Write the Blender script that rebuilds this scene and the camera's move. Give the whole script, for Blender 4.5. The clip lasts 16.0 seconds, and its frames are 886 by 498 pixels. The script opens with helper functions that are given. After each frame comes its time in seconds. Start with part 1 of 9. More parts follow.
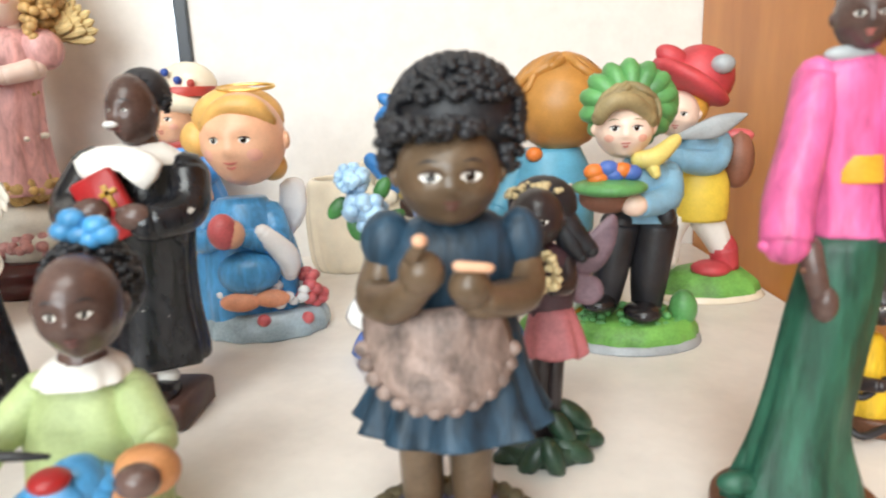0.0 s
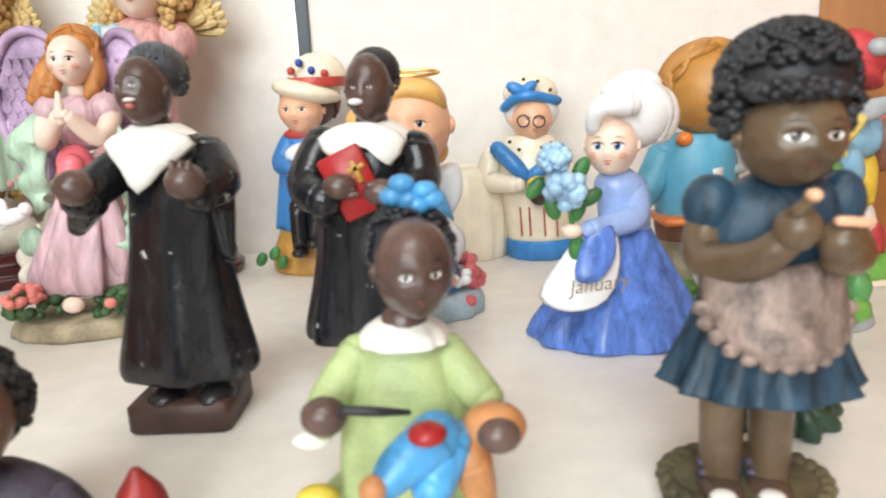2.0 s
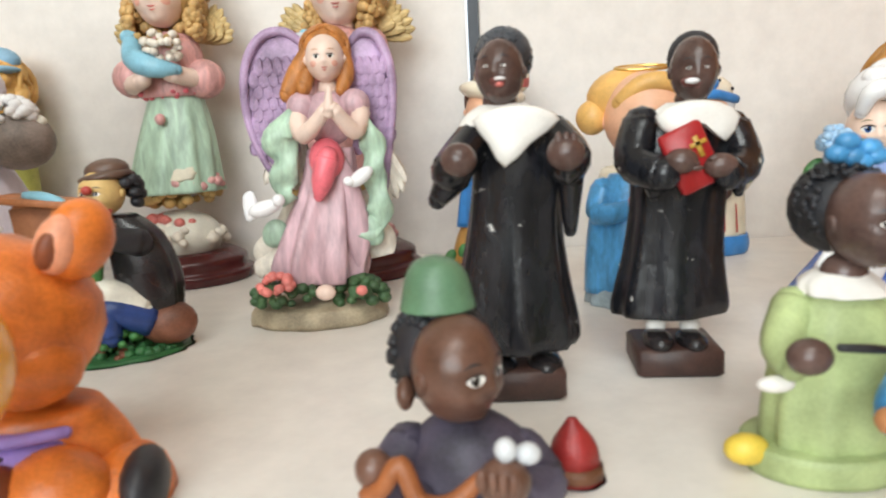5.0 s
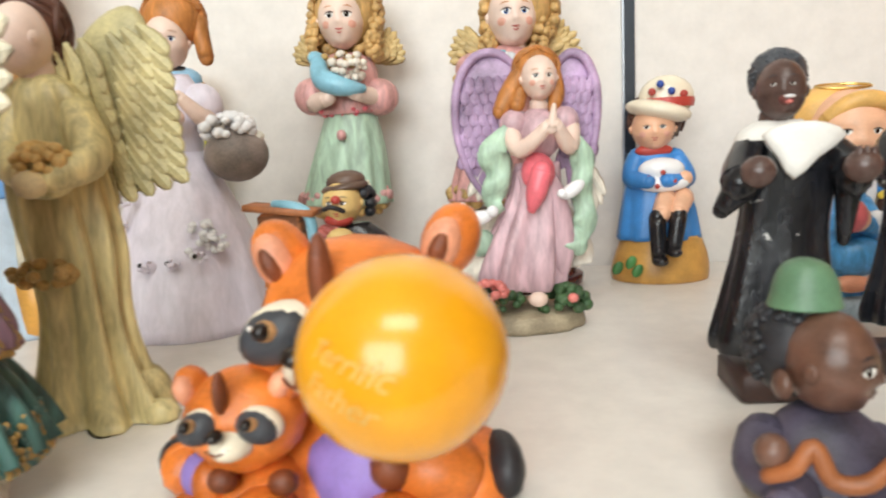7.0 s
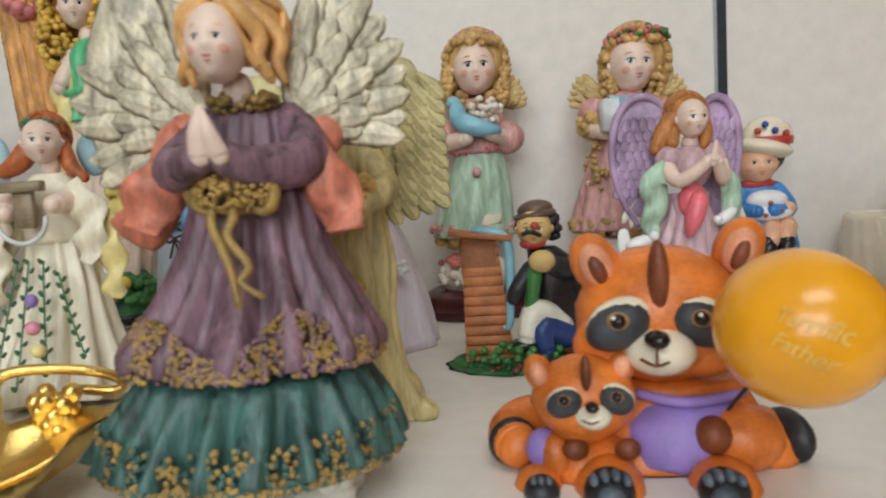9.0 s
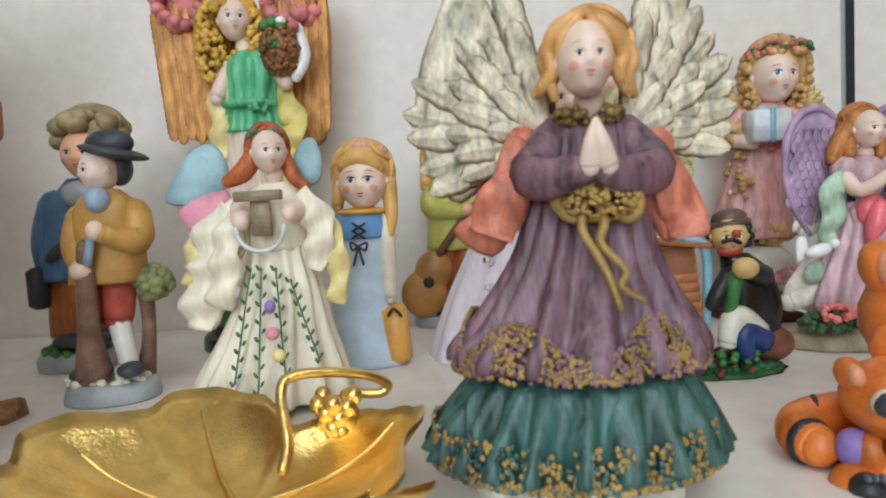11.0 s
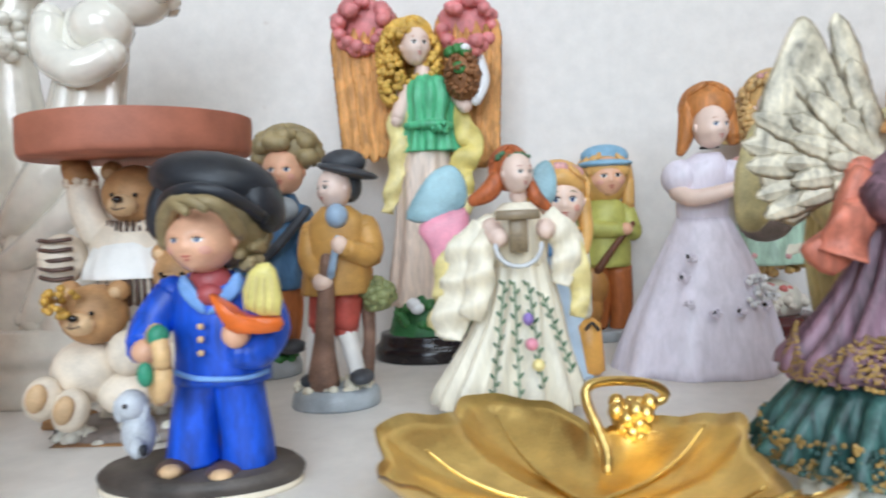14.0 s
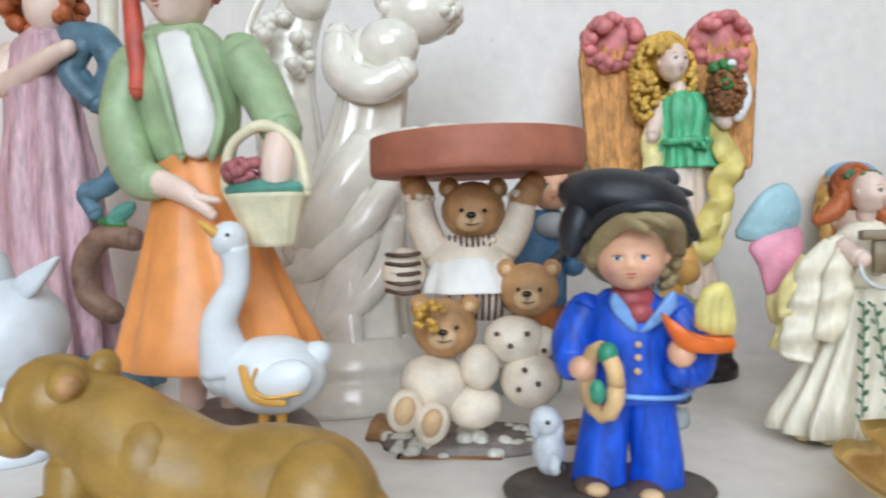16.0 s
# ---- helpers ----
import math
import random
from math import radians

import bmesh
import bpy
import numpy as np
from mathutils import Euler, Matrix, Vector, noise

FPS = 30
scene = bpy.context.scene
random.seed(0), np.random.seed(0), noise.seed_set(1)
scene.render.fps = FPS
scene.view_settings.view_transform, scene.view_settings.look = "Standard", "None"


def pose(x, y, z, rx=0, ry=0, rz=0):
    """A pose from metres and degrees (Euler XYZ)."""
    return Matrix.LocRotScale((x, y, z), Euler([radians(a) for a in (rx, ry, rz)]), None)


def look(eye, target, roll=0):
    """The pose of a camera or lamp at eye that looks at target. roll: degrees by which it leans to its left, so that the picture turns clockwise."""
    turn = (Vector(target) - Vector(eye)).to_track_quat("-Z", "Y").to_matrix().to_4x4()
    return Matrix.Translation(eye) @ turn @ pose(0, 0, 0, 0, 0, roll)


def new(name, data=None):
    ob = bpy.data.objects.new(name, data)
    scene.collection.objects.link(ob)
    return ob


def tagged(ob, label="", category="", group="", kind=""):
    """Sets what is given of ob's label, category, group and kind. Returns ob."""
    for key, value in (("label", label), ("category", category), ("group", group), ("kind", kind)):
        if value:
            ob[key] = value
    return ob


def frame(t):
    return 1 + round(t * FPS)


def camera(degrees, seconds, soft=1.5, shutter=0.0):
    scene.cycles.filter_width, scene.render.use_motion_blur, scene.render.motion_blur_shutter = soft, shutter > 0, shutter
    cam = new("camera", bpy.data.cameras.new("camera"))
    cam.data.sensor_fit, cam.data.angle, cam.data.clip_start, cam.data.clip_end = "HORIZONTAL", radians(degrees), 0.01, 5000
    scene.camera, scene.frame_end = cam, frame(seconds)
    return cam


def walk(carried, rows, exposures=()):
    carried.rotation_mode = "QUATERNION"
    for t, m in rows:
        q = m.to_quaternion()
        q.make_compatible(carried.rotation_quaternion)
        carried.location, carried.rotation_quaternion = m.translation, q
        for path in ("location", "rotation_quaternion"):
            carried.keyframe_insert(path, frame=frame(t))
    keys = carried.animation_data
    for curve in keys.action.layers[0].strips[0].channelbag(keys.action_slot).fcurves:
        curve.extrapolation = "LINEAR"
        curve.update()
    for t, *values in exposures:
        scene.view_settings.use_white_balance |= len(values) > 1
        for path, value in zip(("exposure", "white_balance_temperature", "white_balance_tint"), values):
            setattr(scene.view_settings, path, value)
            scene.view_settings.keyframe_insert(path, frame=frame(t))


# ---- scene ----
cam = camera(66.5, 16.0, soft=2.0, shutter=0.5)
cam.data.dof.use_dof, cam.data.dof.focus_distance, cam.data.dof.aperture_fstop = True, 0.36, 18.0
PATH = [
    (0, (-0.034, 0.137, 0.106), (-0.06, 2.085, -0.346), -2.2),
    (0.5, (-0.049, 0.132, 0.105), (-0.112, 2.079, -0.35), -2.1),
    (1, (-0.07, 0.132, 0.104), (-0.147, 2.08, -0.343), -2.5),
    (1.5, (-0.088, 0.13, 0.102), (-0.149, 2.079, -0.342), -2.8),
    (2, (-0.107, 0.131, 0.101), (-0.154, 2.08, -0.343), -2.6),
    (2.5, (-0.127, 0.132, 0.102), (-0.197, 2.085, -0.327), -3.7),
    (3, (-0.144, 0.13, 0.102), (-0.218, 2.086, -0.31), -3.3),
    (3.5, (-0.163, 0.124, 0.096), (-0.244, 2.081, -0.311), -3.7),
    (3.7, (-0.17, 0.125, 0.096), (-0.239, 2.081, -0.313), -3.5),
    (5.8, (-0.24, 0.109, 0.09), (-0.339, 2.077, -0.256), -3.0),
    (6, (-0.247, 0.108, 0.091), (-0.358, 2.076, -0.25), -3.1),
    (6.5, (-0.272, 0.104, 0.093), (-0.42, 2.071, -0.235), -3.1),
    (7, (-0.299, 0.095, 0.095), (-0.472, 2.062, -0.221), -3.0),
    (7.5, (-0.325, 0.088, 0.095), (-0.505, 2.056, -0.211), -3.5),
    (8, (-0.347, 0.076, 0.099), (-0.5, 2.053, -0.162), -4.0),
    (8.5, (-0.379, 0.06, 0.093), (-0.496, 2.043, -0.135), -3.7),
    (9, (-0.402, 0.049, 0.095), (-0.504, 2.037, -0.097), -3.4),
    (9.5, (-0.432, 0.043, 0.097), (-0.516, 2.032, -0.095), -3.2),
    (10, (-0.462, 0.038, 0.095), (-0.559, 2.03, -0.064), -4.2),
    (10.2, (-0.477, 0.035, 0.098), (-0.567, 2.025, -0.077), -3.5),
    (12.3, (-0.525, 0.037, 0.102), (-0.632, 2.029, -0.042), -3.5),
    (12.5, (-0.532, 0.034, 0.101), (-0.599, 2.027, -0.048), -3.2),
    (13, (-0.551, 0.03, 0.1), (-0.607, 2.024, -0.048), -2.6),
    (13.5, (-0.584, 0.019, 0.107), (-0.662, 2.014, -0.011), -2.5),
    (14, (-0.626, 0.009, 0.109), (-0.744, 2.002, -0.007), -2.6),
    (14.5, (-0.668, -0.001, 0.112), (-0.818, 1.992, 0.026), -2.0),
    (15, (-0.708, -0.007, 0.114), (-0.883, 1.983, 0.037), -1.9),
    (15.3, (-0.733, -0.012, 0.117), (-0.918, 1.977, 0.025), -2.1),
    (15.5, (-0.743, -0.006, 0.115), (-0.953, 1.982, 0.045), -2.2),
    (16, (-0.78, -0.004, 0.117), (-1.03, 1.979, 0.046), -2.0),
]
walk(cam, [(t, look(eye, target, roll)) for t, eye, target, roll in PATH], exposures=[(0, 0.44, 6500, 10), (1.5, 0.42, 6500, 10), (2.5, 0.22, 6500, 10), (3.5, 0.1, 6500, 10), (6, 0.08, 6600, 10), (7, 0.1, 6650, 10), (8, -0.1, 6600, 10), (9, -0.62, 6500, 10), (10, -0.58, 6300, 10), (12.5, -0.28, 5900, 10), (14, -0.18, 5700, 10), (16, -0.27, 5800, 10)])

# ---- world, window light, overhead fill, exposure ----
world = bpy.data.worlds.new("world")
scene.world = world
world.use_nodes = True
sky = world.node_tree.nodes.new("ShaderNodeTexSky")
sky.sky_type, sky.sun_disc, sky.sun_elevation, sky.sun_rotation = "NISHITA", False, radians(40), radians(150)
world.node_tree.links.new(sky.outputs[0], world.node_tree.nodes["Background"].inputs[0])
world.node_tree.nodes["Background"].inputs[1].default_value = 0.10
scene.view_settings.exposure = 0.0


def area_lamp(name, eye, target, sx, sy, watts, rgb):
    lamp = new(name, bpy.data.lights.new(name, "AREA"))
    lamp.data.shape, lamp.data.size, lamp.data.size_y = "RECTANGLE", sx, sy
    lamp.data.energy, lamp.data.color = watts, rgb
    lamp.matrix_world = look(eye, target)
    return lamp


area_lamp("window_light", (-0.75, -1.90, 0.85), (-0.3, 0.5, 0.0), 1.7, 1.3, 46, (0.94, 1.0, 1.0))
# unseen overhead lamp, added to fill the shelf from above
area_lamp("overhead_fill", (-0.2, -0.55, 1.42), (-0.3, 0.3, 0.0), 0.9, 0.5, 11, (0.95, 1.0, 0.98))

# ---- materials ----
MATS = {}


def nodes_of(name):
    m = bpy.data.materials.new(name)
    m.use_nodes = True
    n = m.node_tree.nodes
    return m, n, m.node_tree.links, n["Principled BSDF"]


def rgb_of(code):
    v = [int(code[i:i + 2], 16) / 255 for i in (0, 2, 4)]
    return [c / 12.92 if c < 0.04045 else ((c + 0.055) / 1.055) ** 2.4 for c in v]


def paint(name, code, rough=0.45, var=0.18, bump=0.25, metal=0.0, coat=0.0, worn=None, fine=900.0, film=0.0, streak=0.0):
    """Hand-painted ceramic or resin: mottled colour at two scales, fine relief, chips of a second colour."""
    m, n, l, b = nodes_of(name)
    base = rgb_of(code)
    co = n.new("ShaderNodeTexCoord")
    big, small = n.new("ShaderNodeTexNoise"), n.new("ShaderNodeTexNoise")
    big.inputs["Scale"].default_value, big.inputs["Detail"].default_value = 70.0, 4.0
    small.inputs["Scale"].default_value, small.inputs["Detail"].default_value = fine, 3.0
    src = co.outputs["Object"]
    if streak:
        mp = n.new("ShaderNodeMapping")
        mp.inputs["Scale"].default_value = (1.0, 1.0, streak)
        l.new(co.outputs["Object"], mp.inputs[0])
        src = mp.outputs[0]
        big.inputs["Scale"].default_value, big.inputs["Distortion"].default_value = 190.0, 0.6
    for q in (big, small):
        l.new(src, q.inputs["Vector"])
    ramp = n.new("ShaderNodeValToRGB")
    lo, hi = [c * max(0.1, 1 - 2.2 * var) for c in base], [min(1.0, c * (1 + 1.5 * var) + 0.04 * var) for c in base]
    ramp.color_ramp.elements[0].color, ramp.color_ramp.elements[0].position = (*lo, 1), 0.32
    ramp.color_ramp.elements[1].color, ramp.color_ramp.elements[1].position = (*hi, 1), 0.68
    mix = n.new("ShaderNodeMath")
    mix.operation = "MULTIPLY_ADD"
    l.new(small.outputs[0], mix.inputs[0])
    mix.inputs[1].default_value = 0.24
    scaled = n.new("ShaderNodeMath")
    scaled.operation = "MULTIPLY"
    scaled.inputs[1].default_value = 0.76
    l.new(big.outputs[0], scaled.inputs[0])
    l.new(scaled.outputs[0], mix.inputs[2])
    l.new(mix.outputs[0], ramp.inputs[0])
    out = ramp.outputs[0]
    if worn:
        chips = n.new("ShaderNodeTexNoise")
        chips.inputs["Scale"].default_value, chips.inputs["Detail"].default_value = worn[1], 5.0
        l.new(co.outputs["Object"], chips.inputs["Vector"])
        edge = n.new("ShaderNodeValToRGB")
        edge.color_ramp.elements[0].position, edge.color_ramp.elements[1].position = worn[2], worn[2] + 0.04
        l.new(chips.outputs[0], edge.inputs[0])
        blend = n.new("ShaderNodeMix")
        blend.data_type = "RGBA"
        l.new(edge.outputs[0], blend.inputs[0])
        l.new(out, blend.inputs[6])
        blend.inputs[7].default_value = (*rgb_of(worn[0]), 1)
        out = blend.outputs[2]
    l.new(out, b.inputs["Base Color"])
    b.inputs["Roughness"].default_value, b.inputs["Metallic"].default_value = rough, metal
    b.inputs["Coat Weight"].default_value, b.inputs["Coat Roughness"].default_value = coat, 0.12
    if film:
        b.inputs["Thin Film Thickness"].default_value, b.inputs["Thin Film IOR"].default_value = film, 1.45
    if bump:
        bp = n.new("ShaderNodeBump")
        bp.inputs["Strength"].default_value, bp.inputs["Distance"].default_value = min(1.0, bump * 1.3), 0.0011
        l.new(mix.outputs[0], bp.inputs["Height"])
        l.new(bp.outputs[0], b.inputs["Normal"])
    MATS[name] = m
    return m


paint("dress_green", "AFBE86", 0.5, 0.14, 0.3)
paint("gold_text", "F6C768", 0.45, 0.1, 0)
paint("text_gold", "7E6430", 0.4, 0.15, 0)
paint("lid", "3A2622", 0.4, 0.1, 0)
# serves the whites of the eyes and their painted glints
paint("eye_white_glint", "F2EEE8", 0.2, 0.03, 0)
paint("eye_dark", "1A1210", 0.15, 0.05, 0)
paint("eye_blue", "3A5C92", 0.15, 0.05, 0)
paint("lips", "C4685E", 0.4, 0.1, 0)
paint("lips_dark", "6A3A36", 0.4, 0.1, 0)
paint("cheek", "E9AE9A", 0.5, 0.05, 0)
paint("brown_skin", "6A5642", 0.3, 0.2, 0.3)
paint("dark_skin", "5A443E", 0.26, 0.22, 0.3)
paint("black_skin", "2E2426", 0.3, 0.2, 0.2)
paint("brown_skin2", "69493B", 0.3, 0.22, 0.3)
paint("porcelain", "F3D5C2", 0.35, 0.06, 0.05)
paint("porcelain2", "EED3C4", 0.4, 0.06, 0.1)
paint("peach", "EDB896", 0.4, 0.08, 0.08)
paint("yellow_skin", "D9B878", 0.5, 0.1, 0.1)
paint("black_hair", "23242A", 0.5, 0.3, 0.6)
paint("grey_hair", "42454B", 0.4, 0.3, 0.6)
paint("ginger", "C07C3E", 0.5, 0.22, 0.6, streak=0.3)
paint("ginger_hair", "B9823F", 0.42, 0.12, 0.3)
paint("red_hair", "B5602F", 0.5, 0.25, 0.6, streak=0.3)
paint("blond", "E2B065", 0.42, 0.12, 0.3)
paint("blond2", "CBA468", 0.5, 0.22, 0.6, streak=0.4)
paint("sandy", "9C8A62", 0.5, 0.2, 0.5)
paint("brown_hair", "5E3A2C", 0.5, 0.2, 0.5)
paint("teal_cloth", "1F3F55", 0.5, 0.3, 0.6, streak=0.2)
paint("apron", "8E7A72", 0.5, 0.35, 0.8, streak=0.6)
paint("straw", "5C5238", 0.7, 0.3, 1)
paint("white_cloth", "ECE8E2", 0.4, 0.05, 0.1)
paint("red_book", "A81E22", 0.35, 0.15, 0.2)
paint("gold_paint", "C79A3E", 0.35, 0.2, 0.4)
paint("brown_base", "432B25", 0.45, 0.25, 0.3)
paint("sky_blue", "4C9AD2", 0.3, 0.2, 0.1, streak=0.35)
paint("pale_blue_base", "A9BCC6", 0.25, 0.2, 0.1)
paint("rose", "D5686C", 0.35, 0.2, 0.3)
paint("cream_glaze", "EFE3CC", 0.2, 0.05, 0.05)
# dark colour that stands for the shade inside openings
paint("hole_shade", "2A2422", 0.8, 0.2, 0)
paint("blue_glaze", "5C7FD0", 0.22, 0.22, 0.05, streak=0.25)
paint("light_blue", "9DB6EA", 0.25, 0.14, 0.05)
paint("white_glaze", "F0EFF0", 0.18, 0.04, 0.05)
paint("blue_flower", "A6C8EA", 0.35, 0.2, 0.3)
paint("leaf", "3E7A3C", 0.45, 0.25, 0.3)
paint("dark_leaf", "1F3C2A", 0.4, 0.3, 0.4)
paint("tan_base", "C8954C", 0.35, 0.14, 0.1)
paint("bell_blue", "3C86CC", 0.35, 0.12, 0.05)
paint("boot_black", "201C1E", 0.25, 0.2, 0.05)
paint("red_paint", "B8433A", 0.4, 0.12, 0.05)
paint("dot_blue", "2C4FA0", 0.4, 0.1, 0)
paint("teal_shirt", "5FA6C4", 0.4, 0.1, 0.1)
paint("sticker", "EDEDEA", 0.6, 0.03, 0)
paint("doll_orange", "C98A58", 0.5, 0.18, 0.3)
paint("orange_paint", "E07A32", 0.4, 0.15, 0.1)
paint("green_glaze", "5F9E5C", 0.4, 0.18, 0.2)
paint("shirt_blue", "86B6D2", 0.45, 0.12, 0.1)
paint("yellow_soft", "E2CF78", 0.45, 0.12, 0.1)
paint("fruit_blue", "4A6BB8", 0.4, 0.15, 0.1)
paint("black_matte", "222126", 0.45, 0.25, 0.2)
paint("grass", "6FA94E", 0.5, 0.25, 0.6)
paint("grey_glaze", "AAB0B4", 0.4, 0.12, 0.1)
paint("red_hat", "C6454C", 0.5, 0.14, 0.2)
paint("yellow_overall", "EBCB4E", 0.45, 0.1, 0.1)
paint("brown_pack", "8A5A46", 0.5, 0.18, 0.2)
paint("plum", "4A3038", 0.5, 0.25, 0.4)
paint("lilac_brown", "7E6670", 0.5, 0.25, 0.5)
paint("dusty_pink", "B56A6E", 0.5, 0.22, 0.4)
paint("cream_flower", "E2CFA0", 0.5, 0.15, 0.3)
paint("pink_silk", "E868A0", 0.4, 0.2, 0.4, streak=0.3)
paint("green_cloth", "16503C", 0.45, 0.3, 0.6, streak=0.2)
paint("obi", "E8A42C", 0.4, 0.15, 0.3)
paint("yellow_cloth", "E0B424", 0.45, 0.2, 0.3, streak=0.3)
paint("wood_brown", "6A4026", 0.5, 0.25, 0.3)
paint("stone", "A89A80", 0.6, 0.25, 0.7)
paint("foliage", "3A5A34", 0.55, 0.35, 0.8)
paint("pink_flower", "E08078", 0.45, 0.2, 0.4)
paint("mauve", "CDAAB2", 0.4, 0.16, 0.3, streak=0.2)
paint("coral", "E8707C", 0.35, 0.15, 0.2)
paint("mint", "B0CBB4", 0.4, 0.16, 0.3, streak=0.2)
paint("lilac", "B598BA", 0.4, 0.22, 0.9)
paint("feather_white", "E9E0D2", 0.42, 0.12, 0.5, streak=0.4)
paint("feather_gold", "D8BC82", 0.42, 0.2, 0.6)
paint("pink_lace", "D6A09C", 0.42, 0.18, 0.6, streak=0.3)
paint("gold_lace", "C8A464", 0.45, 0.25, 0.9)
paint("maroon", "4E1C1E", 0.22, 0.15, 0.05)
paint("silver", "D5D8DC", 0.18, 0.1, 0.4)
paint("cream_cloth", "E6DEC8", 0.42, 0.1, 0.3)
paint("bird_blue", "8AC0D4", 0.35, 0.15, 0.2)
paint("terracotta", "B87448", 0.55, 0.2, 0.4)
paint("mortar", "8E5A3A", 0.7, 0.2, 0.4)
paint("green_base", "2F6A38", 0.5, 0.3, 0.8)
paint("navy", "25407C", 0.4, 0.2, 0.2)
paint("rock", "7A4A34", 0.5, 0.3, 0.5)
paint("raccoon", "EC7C30", 0.36, 0.22, 0.6)
paint("ear_pink", "F0A07C", 0.45, 0.15, 0.3)
paint("stripe_brown", "7E3F1E", 0.5, 0.25, 0.5)
paint("lilac_cloth", "9B82CC", 0.5, 0.12, 0.3)
paint("pad_grey", "5A6470", 0.5, 0.2, 0.2)
paint("green_hat", "5C8062", 0.4, 0.16, 0.2)
paint("slate", "4E485A", 0.5, 0.28, 0.5)
paint("tan_leather", "9A5A30", 0.45, 0.2, 0.2)
paint("hydrant", "8E2220", 0.4, 0.25, 0.4)
paint("white_lilac", "E6DEEA", 0.38, 0.06, 0.1, streak=0.25)
paint("grey_basket", "8E8078", 0.55, 0.25, 0.8)
paint("antique_gold", "DACA92", 0.4, 0.22, 0.4, streak=0.18)
paint("antique_wing", "D8CC98", 0.42, 0.2, 0.5)
paint("teal_frill", "3C635D", 0.4, 0.38, 0.8, streak=0.12)
paint("peach_hair", "E3AC6C", 0.42, 0.2, 0.5)
paint("plum_cloth", "80606E", 0.45, 0.34, 0.7, streak=0.13)
paint("salmon", "D07C64", 0.48, 0.22, 0.5, streak=0.4)
paint("pearl_wing", "D8CDB4", 0.36, 0.3, 1, streak=0.5)
paint("gold_bow", "A98848", 0.4, 0.3, 0.8)
paint("ivory", "EFE6D0", 0.38, 0.08, 0.3, streak=0.2)
paint("butter", "EEDC98", 0.4, 0.12, 0.3)
paint("wing_blue", "9DBFC8", 0.4, 0.14, 0.5)
paint("wing_pink", "EC9CB0", 0.4, 0.14, 0.5)
paint("vine", "4E7A56", 0.45, 0.2, 0.3)
paint("lyre", "8C7C64", 0.4, 0.25, 0.4)
paint("pale_blue", "C2D4E6", 0.35, 0.08, 0.05)
paint("denim", "6C9CD0", 0.4, 0.1, 0.1)
paint("tan_yellow", "DDA24C", 0.4, 0.12, 0.05)
paint("olive_yellow", "C0BE62", 0.45, 0.14, 0.2)
paint("tan_guitar", "B07C3E", 0.42, 0.16, 0.2)
paint("rust", "AE6430", 0.45, 0.16, 0.15, streak=0.25)
paint("cap_blue", "8CB4CE", 0.45, 0.12, 0.1)
paint("ochre", "CB9A50", 0.5, 0.14, 0.2)
paint("faded_red", "C05448", 0.5, 0.18, 0.2)
paint("charcoal", "3E4046", 0.5, 0.2, 0.2)
paint("scarf_blue", "9EB4CC", 0.45, 0.12, 0.1)
paint("stump", "8A6A58", 0.55, 0.25, 0.4)
paint("olive", "8E9460", 0.55, 0.25, 0.6)
paint("dusty_blue", "4A7196", 0.5, 0.18, 0.2, streak=0.3)
paint("dark_base", "1E1618", 0.2, 0.2, 0.05)
paint("jade", "62BE8A", 0.4, 0.18, 0.3, streak=0.2)
paint("golden_curls", "EBB754", 0.45, 0.22, 0.6)
paint("orange_feather", "DDA05C", 0.48, 0.22, 0.8, streak=0.3)
paint("pink_feather", "E08A8A", 0.48, 0.18, 0.8)
paint("cream_pink", "E8D2C0", 0.4, 0.12, 0.3, streak=0.2)
paint("woven", "8E5E34", 0.55, 0.3, 1)
paint("sailor_blue", "1F55D0", 0.38, 0.22, 0.15, streak=0.3)
paint("collar_blue", "7EA8E4", 0.38, 0.15, 0.1)
paint("brick_red", "A84E50", 0.42, 0.15, 0.1)
paint("bread", "E2BC86", 0.42, 0.12, 0.1)
paint("buoy_green", "3E9474", 0.42, 0.2, 0.1)
paint("sail", "E6D880", 0.42, 0.12, 0.3)
paint("boat", "EE7426", 0.35, 0.12, 0.1)
paint("cap_black", "23262E", 0.45, 0.25, 0.3)
paint("ground_dark", "4C443E", 0.5, 0.25, 0.4)
paint("dog_grey", "C4C8CE", 0.35, 0.2, 0.2)
paint("shoe_brown", "5A4438", 0.4, 0.25, 0.2)
paint("saucer", "B06C54", 0.6, 0.1, 0.15)
paint("bear", "B98C5C", 0.55, 0.2, 0.9)
paint("bear_light", "D8B488", 0.55, 0.15, 0.6)
paint("cream_shirt", "EADBC6", 0.5, 0.1, 0.5)
paint("shirt_stripe", "5A4238", 0.5, 0.15, 0.2)
paint("shell", "E4E0D2", 0.35, 0.1, 0.4)
paint("taupe", "8C8078", 0.5, 0.2, 0.3)
paint("orange_skirt", "EC9C58", 0.36, 0.06, 0.1)
paint("sage", "A3B88E", 0.4, 0.12, 0.1)
paint("goose_white", "E8ECF0", 0.28, 0.05, 0.05)
paint("beak", "E8B04C", 0.35, 0.12, 0.05)
paint("basket_cream", "E8DFBE", 0.4, 0.1, 0.3)
paint("basket_teal", "5E9C8C", 0.45, 0.2, 0.4)
paint("braid", "C85A48", 0.45, 0.15, 0.4)
paint("dress_mauve", "CDA8B0", 0.42, 0.18, 0.3, streak=0.18)
paint("blue_drape", "5F7F92", 0.42, 0.22, 0.4)
paint("lion", "A8843F", 0.36, 0.15, 0.2)
paint("dove", "DDE2E8", 0.3, 0.05, 0.1)
paint("black_robe", "17181E", 0.2, 0.25, 0.3, worn=("C9C6C0", 170.0, 0.7), streak=0.3)
